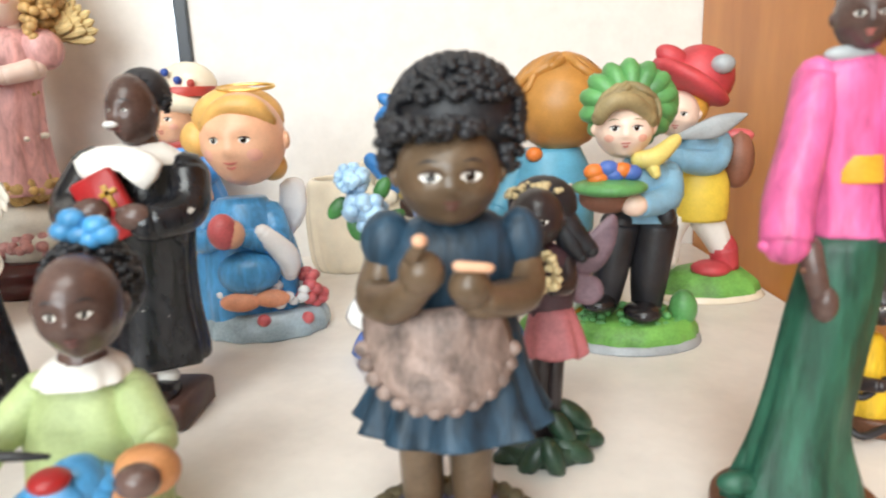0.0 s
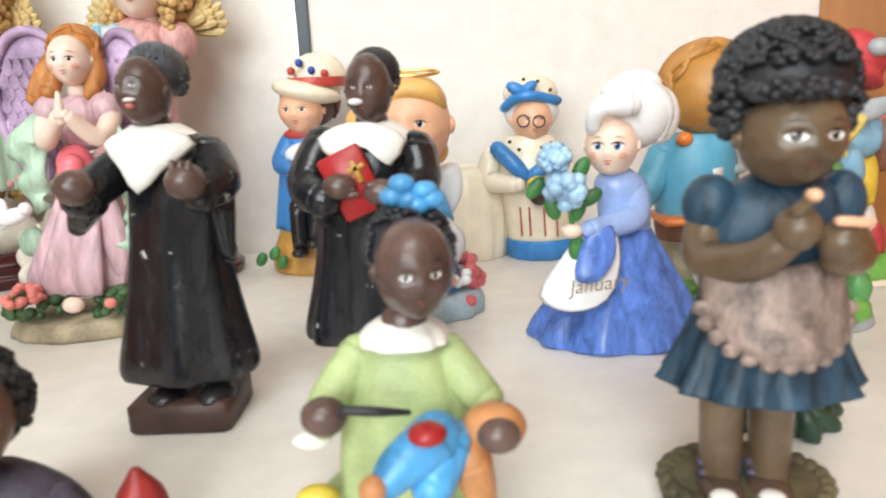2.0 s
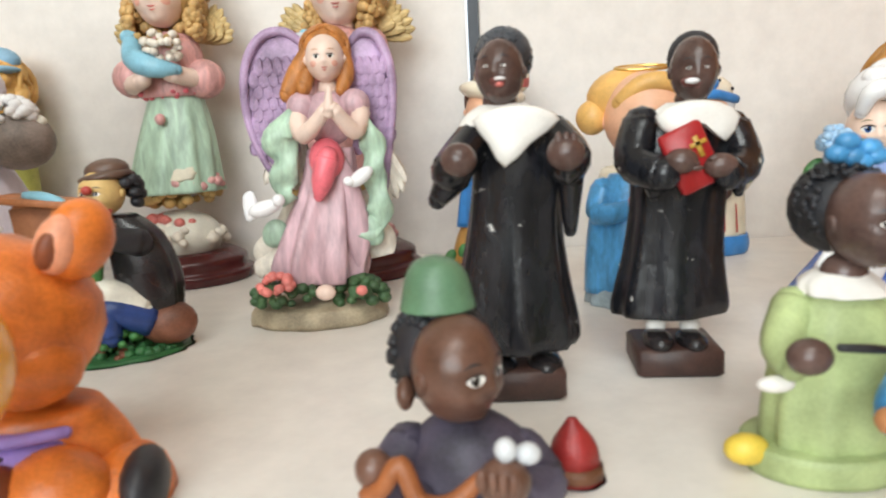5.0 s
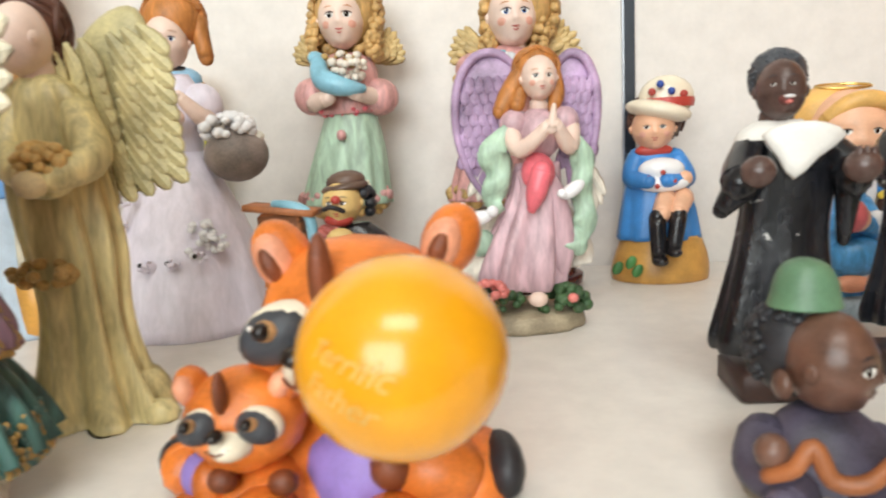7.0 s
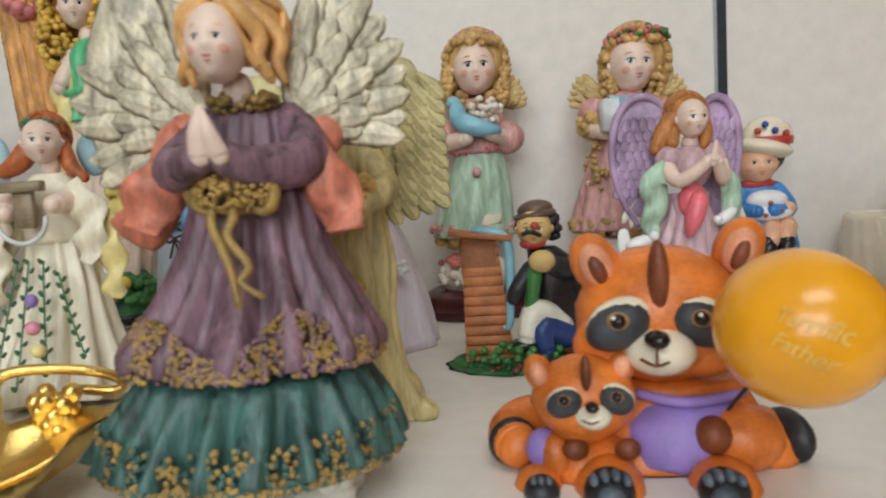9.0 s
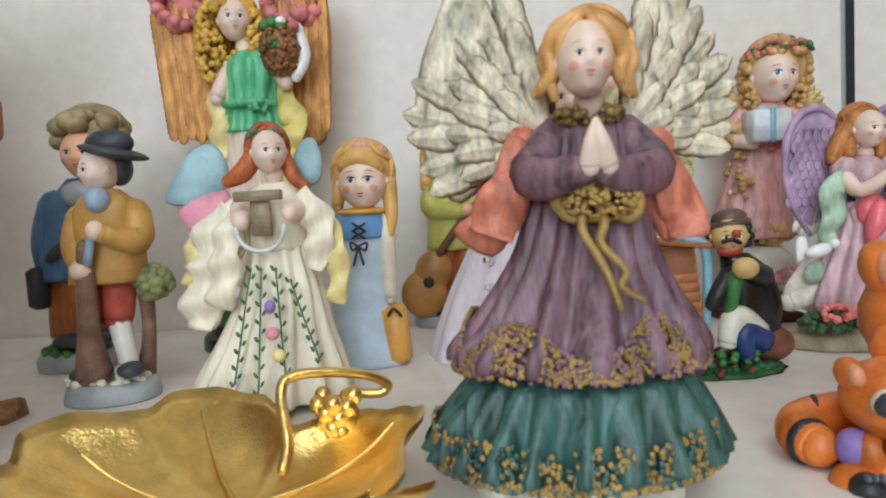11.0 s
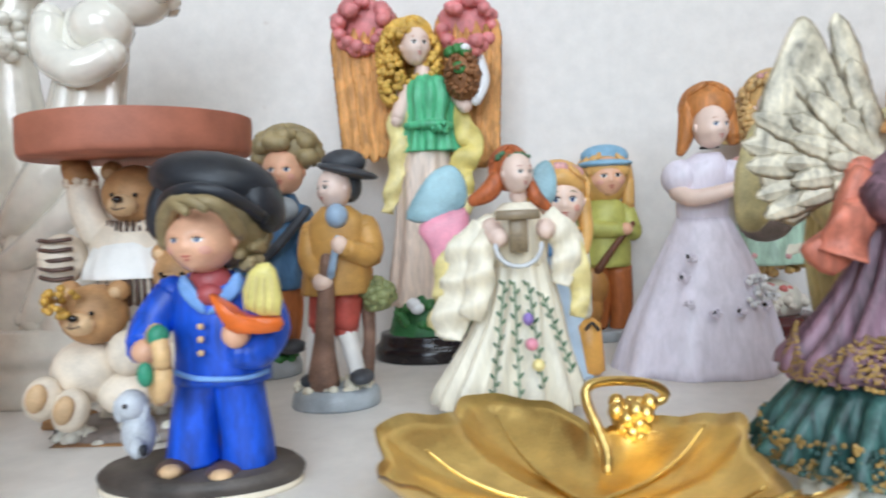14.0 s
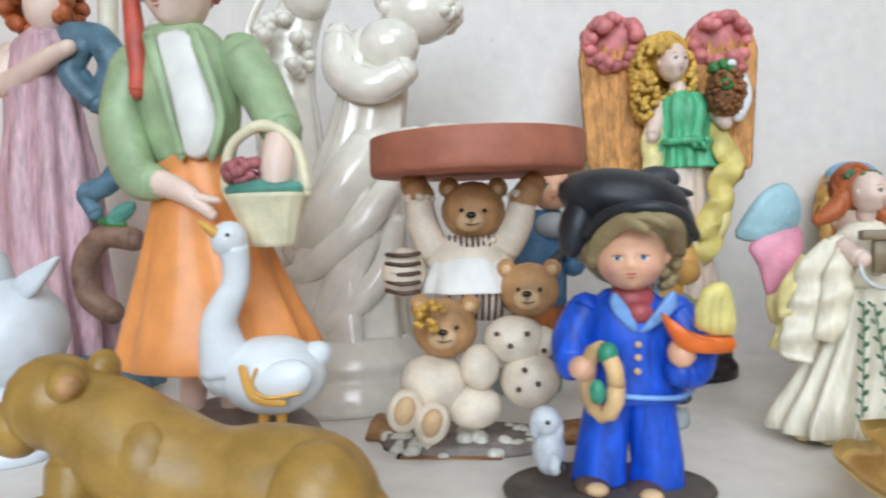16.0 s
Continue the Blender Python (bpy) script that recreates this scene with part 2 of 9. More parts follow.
paint("gold_metal", "F4D080", 0.3, 0.1, 0.9, metal=1.0)
paint("pearl", "F4EEE2", 0.12, 0.05, 1.6, coat=1.0, film=420.0, fine=110.0)
paint("balloon", "F9AA1C", 0.24, 0.05, 0.05, coat=0.4, worn=("F2DCA8", 40.0, 0.7))


def wood_material(name, light, dark, sx, sy, sz, rough):
    m, n, l, b = nodes_of(name)
    co, mp = n.new("ShaderNodeTexCoord"), n.new("ShaderNodeMapping")
    mp.inputs["Scale"].default_value = (sx, sy, sz)
    l.new(co.outputs["Object"], mp.inputs[0])
    grain, fine = n.new("ShaderNodeTexNoise"), n.new("ShaderNodeTexNoise")
    grain.inputs["Scale"].default_value, grain.inputs["Detail"].default_value = 6.0, 8.0
    grain.inputs["Distortion"].default_value = 1.2
    fine.inputs["Scale"].default_value, fine.inputs["Detail"].default_value = 60.0, 4.0
    l.new(mp.outputs[0], grain.inputs["Vector"])
    l.new(mp.outputs[0], fine.inputs["Vector"])
    add = n.new("ShaderNodeMath")
    add.operation = "MULTIPLY_ADD"
    add.inputs[1].default_value = 0.3
    l.new(fine.outputs[0], add.inputs[0])
    l.new(grain.outputs[0], add.inputs[2])
    ramp = n.new("ShaderNodeValToRGB")
    ramp.color_ramp.elements[0].color, ramp.color_ramp.elements[0].position = (*rgb_of(dark), 1), 0.45
    ramp.color_ramp.elements[1].color, ramp.color_ramp.elements[1].position = (*rgb_of(light), 1), 0.85
    l.new(add.outputs[0], ramp.inputs[0])
    l.new(ramp.outputs[0], b.inputs["Base Color"])
    b.inputs["Roughness"].default_value = rough
    MATS[name] = m
    return m


def board_material(name, code, speck, rough):
    """Cream laminate with faint smudges and a few specks of dirt."""
    m = paint(name, code, rough, 0.03, 0.05, worn=(speck, 55.0, 0.74), fine=300.0)
    return m


board_material("laminate", "E9E3DC", "CFC4B6", 0.38)
board_material("back_panel", "E4DED8", "D9D0C8", 0.5)
wood_material("orange_wood", "CF8A42", "B06A2A", 4.0, 1.4, 0.5, 0.35)
wood_material("log_wood", "B58A5A", "7A5230", 8.0, 30.0, 30.0, 0.6)
paint("wall_paint", "E6DFD4", 0.8, 0.04, 0.1)
paint("floor_paint", "8A7C6C", 0.6, 0.12, 0.1)
paint("channel", "1C2430", 0.35, 0.1, 0.0)
paint("channel_edge", "B9BEC6", 0.3, 0.05, 0.0, metal=0.8)

# ---- structure ----
def slab(name, x0, x1, y0, y1, z0, z1, mat, bevel=0.0, kind="structure", label="", category=""):
    bm = bmesh.new()
    bmesh.ops.create_cube(bm, size=1.0)
    for v in bm.verts:
        v.co = Vector(((x0 + x1) / 2 + v.co.x * (x1 - x0), (y0 + y1) / 2 + v.co.y * (y1 - y0), (z0 + z1) / 2 + v.co.z * (z1 - z0)))
    if bevel:
        bmesh.ops.bevel(bm, geom=bm.edges[:], offset=bevel, segments=2, affect="EDGES")
    me = bpy.data.meshes.new(name)
    bm.to_mesh(me)
    bm.free()
    me.materials.append(MATS[mat])
    ob = new(name, me)
    return tagged(ob, label, category, kind=kind)


WALL_Y, SIDE_X, POST_X = 0.600, 0.134, -0.204
slab("shelf_board", -1.46, SIDE_X - 0.0005, 0.13, WALL_Y - 0.0005, -0.023, -0.003, "laminate", 0.0015, label="cream laminate shelf board crowded with figurines", category="shelf")
slab("back_panel_1", -1.46, POST_X - 0.004, WALL_Y, WALL_Y + 0.012, -0.3, 0.62, "back_panel", label="cream back panel of the display cabinet", category="panel")
slab("back_panel_2", POST_X + 0.004, SIDE_X + 0.02, WALL_Y, WALL_Y + 0.012, -0.3, 0.62, "back_panel", label="cream back panel of the display cabinet", category="panel")
slab("side_panel_1", SIDE_X, SIDE_X + 0.018, 0.13, WALL_Y - 0.001, -0.3, 0.62, "orange_wood", 0.001, label="orange-brown varnished wooden side panel of the cabinet", category="panel")
slab("side_panel_2", -1.48, -1.462, 0.13, WALL_Y - 0.001, -0.3, 0.62, "orange_wood", 0.001, label="orange-brown varnished wooden side panel of the cabinet", category="panel")
post = slab("shelf_standard", POST_X - 0.0038, POST_X + 0.0038, WALL_Y - 0.004, WALL_Y + 0.006, -0.0025, 0.62, "channel", 0.0006, kind="thing", label="thin black metal shelf standard on the back panel", category="shelf standard")
trim = slab("edge_strip", POST_X - 0.0050, POST_X - 0.0039, WALL_Y - 0.0045, WALL_Y - 0.0005, -0.0025, 0.62, "channel_edge", kind="")
trim.parent = post

# the plain room that closes the place, with one window opening behind the camera
slab("floor", -3.2, 2.2, -2.0, 0.9, -1.12, -1.1, "floor_paint", label="plain floor", category="floor")
slab("ceiling", -3.2, 2.2, -2.0, 0.9, 1.5, 1.52, "wall_paint", label="white painted ceiling", category="ceiling")
slab("wall_north", -3.2, 2.2, 0.9, 1.0, -1.1, 1.5, "wall_paint", label="plain painted wall", category="wall")
slab("wall_east", 2.2, 2.3, -2.0, 0.9, -1.1, 1.5, "wall_paint", label="plain painted wall", category="wall")
slab("wall_west", -3.3, -3.2, -2.0, 0.9, -1.1, 1.5, "wall_paint", label="plain painted wall", category="wall")
for i, (x0, x1, z0, z1) in enumerate(((-3.2, -1.65, -1.1, 1.5), (0.15, 2.2, -1.1, 1.5), (-1.65, 0.15, -1.1, 0.15), (-1.65, 0.15, 1.45, 1.5))):
    slab("wall_south_%d" % (i + 1), x0, x1, -2.1, -2.0, z0, z1, "wall_paint", label="plain painted wall round the window", category="wall")


# ---- sculpting helper: every figurine is one mesh, in millimetres from the middle of its foot ----
class Fig:
    def __init__(self, seed=1):
        self.v, self.f, self.m, self.names = [], [], [], []
        self.rng = random.Random(seed)

    def add(self, vs, fs, mat):
        if mat not in self.names:
            self.names.append(mat)
        k, o = self.names.index(mat), len(self.v)
        self.v.extend(vs)
        self.f.extend([tuple(i + o for i in q) for q in fs])
        self.m.extend([k] * len(fs))

    def ball(self, x, y, z, rx, ry, rz, mat, roll=0, tip=0, turn=0, n=14):
        mtx = Matrix.Translation((x, y, z)) @ Euler((radians(tip), radians(roll), radians(turn))).to_matrix().to_4x4()
        h = max(5, n * 2 // 3)
        vs = [mtx @ Vector((0, 0, rz))]
        for i in range(1, h):
            p = math.pi * i / h
            for j in range(n):
                q = 2 * math.pi * j / n
                vs.append(mtx @ Vector((rx * math.sin(p) * math.cos(q), ry * math.sin(p) * math.sin(q), rz * math.cos(p))))
        vs.append(mtx @ Vector((0, 0, -rz)))
        fs = [(0, 1 + j, 1 + (j + 1) % n) for j in range(n)]
        for i in range(h - 2):
            a, b = 1 + i * n, 1 + (i + 1) * n
            fs += [(a + j, b + j, b + (j + 1) % n, a + (j + 1) % n) for j in range(n)]
        a = 1 + (h - 2) * n
        fs += [(len(vs) - 1, a + (j + 1) % n, a + j) for j in range(n)]
        self.add(vs, fs, mat)

    def rings(self, rings, mat, caps=True):
        n = len(rings[0])
        vs = [p for r in rings for p in r]
        fs = []
        for i in range(len(rings) - 1):
            a, b = i * n, (i + 1) * n
            fs += [(a + j, a + (j + 1) % n, b + (j + 1) % n, b + j) for j in range(n)]
        if caps:
            fs += [tuple(range(n))[::-1], tuple((len(rings) - 1) * n + j for j in range(n))]
        self.add(vs, fs, mat)

    def loft(self, rows, mat, k=0.8, folds=0, amp=0.0, n=40, ph=0.0, sub=4, wave=0.0):
        """Stacked rings (x, y, z, half width); folds deepen towards the first (lowest) row."""
        pts = smooth_rows(rows, sub)
        span = max(1e-6, pts[-1][2] - pts[0][2])
        out = []
        for x, y, z, r in pts:
            w = amp * (0.12 + 0.88 * max(0.0, 1 - (z - pts[0][2]) / span) ** 0.7) if folds else 0.0
            ring = []
            for j in range(n if not folds else max(n, folds * 8)):
                q = 2 * math.pi * j / (n if not folds else max(n, folds * 8))
                s = 0.0
                if folds:
                    w0 = folds * q + ph + 0.9 * math.sin(2 * q + ph) + 0.5 * math.sin(3 * q + 2 * ph + z * 0.03)
                    s = 0.55 * math.sin(w0) + 0.45 * (1 - 2 * abs(math.cos(w0 * 0.5))) + 0.3 * math.sin(1.7 * w0 + 1.0 + z * 0.05) * 0.6
                rr = r * (1 + w * s)
                ring.append(Vector((x + rr * math.cos(q), y + rr * k * math.sin(q), z + wave * s * max(0.0, 1 - (z - pts[0][2]) / (0.3 * span)))))
            out.append(ring)
        self.rings(out, mat)

    def tube(self, rows, mat, n=10, sub=5, flat=1.0):
        pts = smooth_rows(rows, sub)
        out = []
        for i, p in enumerate(pts):
            a, b = pts[max(0, i - 1)], pts[min(len(pts) - 1, i + 1)]
            d = (Vector(b[:3]) - Vector(a[:3])).normalized()
            u = d.cross(Vector((0, 1, 0.01))).normalized()
            w = d.cross(u)
            out.append([Vector(p[:3]) + u * p[3] * math.cos(2 * math.pi * j / n) + w * p[3] * flat * math.sin(2 * math.pi * j / n) for j in range(n)])
        self.rings(out, mat)
        for e in (pts[0], pts[-1]):
            self.ball(e[0], e[1], e[2], e[3] * 0.98, e[3] * 0.98 * flat, e[3] * 0.98, mat, n=8)

    def box(self, x, y, z, sx, sy, sz, mat, roll=0, tip=0, turn=0, c=0.12):
        mtx = Matrix.Translation((x, y, z)) @ Euler((radians(tip), radians(roll), radians(turn))).to_matrix().to_4x4()
        e = c * min(sx, sy, sz)
        out = []
        for dz, g in ((-sz / 2, e), (-sz / 2 + e, 0), (sz / 2 - e, 0), (sz / 2, e)):
            hx, hy = sx / 2 - g, sy / 2 - g
            out.append([mtx @ Vector(p) for p in ((-hx + e, -hy, dz), (hx - e, -hy, dz), (hx, -hy + e, dz), (hx, hy - e, dz), (hx - e, hy, dz), (-hx + e, hy, dz), (-hx, hy - e, dz), (-hx, -hy + e, dz))])
        self.rings(out, mat)

    def plate(self, pts, y, th, mat, bend=0.0, lean=0.0, sub=3):
        """A flat form with the outline pts (x, z), th thick, bent back towards its sides and leaning."""
        loop = smooth_loop(pts, sub)
        cx, cz = sum(p[0] for p in loop) / len(loop), sum(p[1] for p in loop) / len(loop)
        zb = min(p[1] for p in loop)
        def at(x, z, dy):
            return Vector((x, y + dy + bend * (x - cx) ** 2 + lean * (z - zb), z))
        out = []
        for g, dy in ((0.02, -th * 0.5), (0.55, -th * 0.62), (0.92, -th * 0.5), (1.0, 0), (0.92, th * 0.5), (0.55, th * 0.6), (0.02, th * 0.5)):
            out.append([at(cx + (px - cx) * g, cz + (pz - cz) * g, dy) for px, pz in loop])
        self.rings(out, mat)

    def feather(self, x, y, z, angle, ln, w, mat, th=1.0, back=0.1, side=0.0):
        """One modelled feather from its root: angle from straight up (to the right positive), ridged along the shaft, notched at its edges."""
        a = radians(angle)
        d, u = Vector((math.sin(a), back, math.cos(a))), Vector((math.cos(a), side, -math.sin(a)))
        out, m = [], 11
        for i in range(m + 1):
            t = i / m
            half = w * (0.35 + 0.65 * min(1.0, t * 2.2)) * math.sqrt(max(0.015, 1 - max(0.0, (t - 0.62) / 0.385) ** 2.4)) * (1 + 0.06 * (-1) ** i)
            c = Vector((x, y, z)) + d * (ln * t)
            ring = []
            for e, g in ((-1, 0.0), (-0.55, 0.55), (-0.12, 0.65), (0, 1.25), (0.12, 0.65), (0.55, 0.5), (1, 0.0), (0, -0.6)):
                ring.append(c + u * (e * half) + Vector((0, -th * g * (0.6 + 0.4 * (1 - t)) - 0.16 * th * ((i % 2) if abs(e) == 0.55 else 0), 0)))
            out.append(ring)
        self.rings(out, mat)

    def wing(self, x, y, z, a0, a1, l0, l1, mat, tiers=((1.0, 9, 1.0), (0.7, 8, 0.95), (0.42, 7, 0.9)), w=4.0, back=0.12):
        """Tiers of overlapping feathers spread from a shoulder, the shorter ones in front."""
        for k, (share, n, wide) in enumerate(tiers):
            for i in range(n):
                u = i / (n - 1)
                a = a0 + (a1 - a0) * u + self.rng.uniform(-1.5, 1.5)
                ln = (l0 + (l1 - l0) * u ** 0.8) * share * self.rng.uniform(0.95, 1.05)
                r = 0.14 * ln
                self.feather(x + r * math.sin(radians(a)), y - 1.6 * k + 0.5 * (i % 2), z + r * math.cos(radians(a)), a, ln * 0.88, w * wide * (0.75 + 0.25 * ln / max(l0, l1)), mat, back=back)

    def ruffle(self, rows, mat, waves=4.0, amp=3.0, th=1.0, sub=6, phase=0.0):
        """A strip of cloth along rows (x, y, z, half width), its edges waved in and out."""
        pts, out, m = smooth_rows(rows, sub), [], 8
        for i, p in enumerate(pts):
            a, b = pts[max(0, i - 1)], pts[min(len(pts) - 1, i + 1)]
            d = (Vector(b[:3]) - Vector(a[:3])).normalized()
            u = d.cross(Vector((0, 1, 0))).normalized()
            t = i / (len(pts) - 1)
            ring = []
            for side, order in ((-1, range(m + 1)), (1, range(m, -1, -1))):
                for j in order:
                    e = 2 * j / m - 1
                    wob = math.sin(2 * math.pi * waves * t + 1.2 * e + phase) * amp * (0.35 + 0.65 * abs(e)) * (0.3 + 0.7 * min(1.0, t * 3))
                    ring.append(Vector(p[:3]) + u * (p[3] * e * (1 + 0.12 * math.cos(2 * math.pi * waves * t + phase))) + Vector((0, wob + side * th * (1 - 0.5 * abs(e)) + 0.25 * p[3] * e * e, 0)))
            out.append(ring)
        self.rings(out, mat)

    def fan(self, x, y, z, a0, a1, l0, l1, n, w, mat, th=1.2, back=0.25):
        """Feathers spread from (x, z): angles in degrees from straight up, to the right positive."""
        for i in range(n):
            u = i / max(1, n - 1)
            a, ln = radians(a0 + (a1 - a0) * u), (l0 + (l1 - l0) * u) * self.rng.uniform(0.95, 1.05)
            self.feather(x, y + 0.25 * (i % 2), z, math.degrees(a), ln, w, mat, th, back)

    def curls(self, x, y, z, rx, ry, rz, r, n, mat, low=-0.6, front=0.35, brow=0.45):
        """Curls over a head; none on the face, which looks to -y."""
        i = 0
        while i < n:
            d = Vector([self.rng.gauss(0, 1) for _ in range(3)]).normalized()
            if d.z < low or (d.y < -front and d.z < brow):
                continue
            i += 1
            s = r * self.rng.uniform(0.75, 1.25)
            self.ball(x + d.x * rx, y + d.y * ry, z + d.z * rz, s, s, s * 0.85, mat, n=7)

    def head(self, x, y, z, rx, ry, rz, skin, yaw=0, tip=0, eye="eye_dark", lip="lips", size=1.0, brow="", cheek="", smile=0.25):
        """A modelled head that looks to -y, turned by yaw (to +x positive): sockets, nose, cheeks and chin in one skin, features painted on it."""
        rot = Euler((radians(tip), 0, radians(yaw))).to_matrix()

        def bump(u, w, cu, cw, su, sw):
            return math.exp(-((u - cu) / su) ** 2 - ((w - cw) / sw) ** 2)

        def relief(u, w):
            a = abs(u)
            h = 0.13 * bump(u, w, 0, -0.17, 0.11, 0.10) + 0.06 * bump(u, w, 0, 0.04, 0.08, 0.20)
            h += 0.035 * bump(a, w, 0.11, -0.20, 0.06, 0.05)
            h -= 0.07 * bump(a, w, 0.37, 0.03, 0.20, 0.14)
            h += 0.035 * bump(a, w, 0.34, 0.24, 0.26, 0.08) + 0.06 * bump(a, w, 0.50, -0.30, 0.24, 0.20)
            h += 0.055 * bump(u, w, 0, -0.42, 0.17, 0.05) + 0.05 * bump(u, w, 0, -0.53, 0.14, 0.05) - 0.035 * bump(u, w, 0, -0.475, 0.2, 0.018)
            return h + 0.08 * bump(u, w, 0, -0.76, 0.22, 0.13) - 0.05 * bump(a, w, 0.75, -0.62, 0.25, 0.25)

        def skin_at(u, w, lift=0.0):
            d = Vector((u, 0, w))
            d.y = -math.sqrt(max(0.02, 1 - u * u - w * w))
            d = rot @ (d * (1 + relief(u, w) + lift))
            return Vector((x + d.x * rx, y + d.y * ry, z + d.z * rz))

        n, h = 44, 34
        vs = []
        for i in range(h + 1):
            p = math.pi * i / h
            for j in range(n):
                q = 2 * math.pi * j / n
                d = Vector((math.sin(p) * math.cos(q), math.sin(p) * math.sin(q), math.cos(p)))
                front = max(0.0, min(1.0, -d.y * 2.5))
                d = rot @ (d * (1 + relief(d.x, d.z) * front))
                vs.append(Vector((x + d.x * rx, y + d.y * ry, z + d.z * rz)))
        self.add(vs, [(i * n + j, (i + 1) * n + j, (i + 1) * n + (j + 1) % n, i * n + (j + 1) % n) for i in range(h) for j in range(n)], skin)

        def patch(cu, cw, ru, rw, mat, lift=0.012, bend=0.0, slope=0.0, peak=1.0):
            """A painted spot that follows the skin: an oval, bowed by bend, tilted by slope, its ends pointed by peak."""
            m, k, out = 20, 3, []
            for g in range(k + 1):
                for j in range(m):
                    q = 2 * math.pi * j / m
                    c, s = math.cos(q), math.sin(q)
                    du = ru * g / k * c
                    dw = rw * g / k * s * (1 - abs(c) ** 3 * (1 - 1 / peak)) + bend * (du / ru) ** 2 * abs(rw) + slope * du
                    out.append(skin_at(cu + du, cw + dw, lift))
            self.add(out, [(g * m + j, (g + 1) * m + j, (g + 1) * m + (j + 1) % m, g * m + (j + 1) % m) for g in range(k) for j in range(m)], mat)

        e = 1.05 * size
        patch(0, -0.425, 0.17, 0.030, lip, bend=0.9 * smile * 4, peak=3)
        patch(0, -0.505, 0.14, 0.036, lip, bend=0.7 * smile * 4, peak=2)
        patch(0, -0.468, 0.18, 0.008, "lid", 0.014, bend=4 * smile)
        for s in (-1, 1):
            c = 0.37 * s
            patch(c, 0.03, 0.165 * e, 0.088 * e, "eye_white_glint", 0.012, peak=2)
            patch(c - 0.012, 0.034, 0.083 * e, 0.084 * e, eye, 0.020)
            patch(c - 0.012, 0.034, 0.040 * e, 0.044 * e, "eye_dark", 0.026)
            # small white spot painted as the eye's highlight
            patch(c - 0.045 * e, 0.034 + 0.04 * e, 0.022 * e, 0.022 * e, "eye_white_glint", 0.032)
            patch(c, 0.03 + 0.085 * e, 0.185 * e, 0.020 * e, "lid", 0.022, bend=-2.6, slope=-0.05 * s)
            if brow:
                patch(0.40 * s, 0.29 + 0.02 * e, 0.19, 0.022, brow, 0.014, bend=-2.2, slope=-0.10 * s, peak=3)
            if cheek:
                patch(0.53 * s, -0.27, 0.15, 0.12, cheek, 0.008)
            q = rot @ Vector((1.0 * s, 0.1, -0.05))
            self.ball(x + q.x * rx, y + q.y * ry, z + q.z * rz, 0.10 * rx, 0.17 * ry, 0.20 * rz, skin, n=12, turn=yaw)
            q = rot @ Vector((1.06 * s, 0.02, -0.03))
            self.ball(x + q.x * rx, y + q.y * ry, z + q.z * rz, 0.06 * rx, 0.09 * ry, 0.12 * rz, skin, n=8, turn=yaw)

    def locks(self, x, y, z, rx, ry, rz, mat, n=26, w=0.13, wave=0.06, down=2.1):
        """Wavy locks from the crown down over a head, parted above the face."""
        r = (rx + ry + rz) / 3
        for i in range(n):
            q = 2 * math.pi * (i + self.rng.uniform(-0.3, 0.3)) / n
            end = down * self.rng.uniform(0.85, 1.1)
            front = math.sin(q) < -0.3
            if front:
                end = self.rng.uniform(1.15, 1.5)
            pts = []
            for k in range(6):
                p = 0.12 + (end - 0.12) * k / 5
                a = q + wave * 3 * math.sin(k * 1.9 + i)
                if front:
                    a += (1 if math.cos(q) > 0 else -1) * 1.15 * (k / 5) * -math.sin(q)
                g = 1.0 + 0.02 * (i % 3)
                pts.append((x + g * rx * math.sin(p) * math.cos(a), y + g * ry * math.sin(p) * math.sin(a), z + g * rz * math.cos(p), r * w * (1.0 - 0.1 * k)))
            self.tube(pts, mat, n=6, sub=2)

    def text(self, word, x, y, z, size, mat, tip=0, turn=0, slope=0, onto=None):
        """Thin raised lettering; onto = (x, y, z, r) lays it on a ball."""
        cu = bpy.data.curves.new("word", "FONT")
        cu.body, cu.size, cu.extrude, cu.shear = word, size, 0.15, 0.25
        ob = new("word", cu)
        bpy.context.view_layer.update()
        me = ob.evaluated_get(bpy.context.evaluated_depsgraph_get()).to_mesh()
        mtx = Matrix.Translation((x, y, z)) @ Euler((radians(90 + tip), 0, radians(turn))).to_matrix().to_4x4() @ Matrix.Rotation(radians(slope), 4, "Z")
        vs = [mtx @ v.co for v in me.vertices]
        if onto:
            c, r = Vector(onto[:3]), onto[3]
            vs = [c + Vector((d.x, d.y * 1.0, d.z)).normalized() * (r + 0.12 + 0.3 * (k.co.z)) for d, k in ((v - c, k) for v, k in zip(vs, me.vertices))]
        self.add(vs, [tuple(p.vertices) for p in me.polygons], mat)
        ob.to_mesh_clear()
        bpy.data.objects.remove(ob)
        bpy.data.curves.remove(cu)

    def build(self, name, x, y, label, category, turn=0, group="", ground=True, size=1.0):
        self.v = [Vector(p) * size for p in self.v]
        low, top = min(p[2] for p in self.v), max(p[2] for p in self.v)
        if ground:
            if low > -2.8:
                self.v = [Vector((p[0], p[1], -2.8 + (p[2] - low) * (top + 2.8) / (top - low))) for p in self.v]
            self.v = [Vector((p[0], p[1], max(-2.8, p[2]))) for p in self.v]
        me = bpy.data.meshes.new(name)
        me.from_pydata([(p[0] * 0.001, p[1] * 0.001, p[2] * 0.001) for p in self.v], [], self.f)
        for q in self.names:
            me.materials.append(MATS[q])
        me.polygons.foreach_set("material_index", self.m)
        me.polygons.foreach_set("use_smooth", [True] * len(self.f))
        me.update()
        ob = new(name, me)
        ob.matrix_world = pose(x, y, 0.0, 0, 0, turn)
        return tagged(ob, label, category, group, "thing")


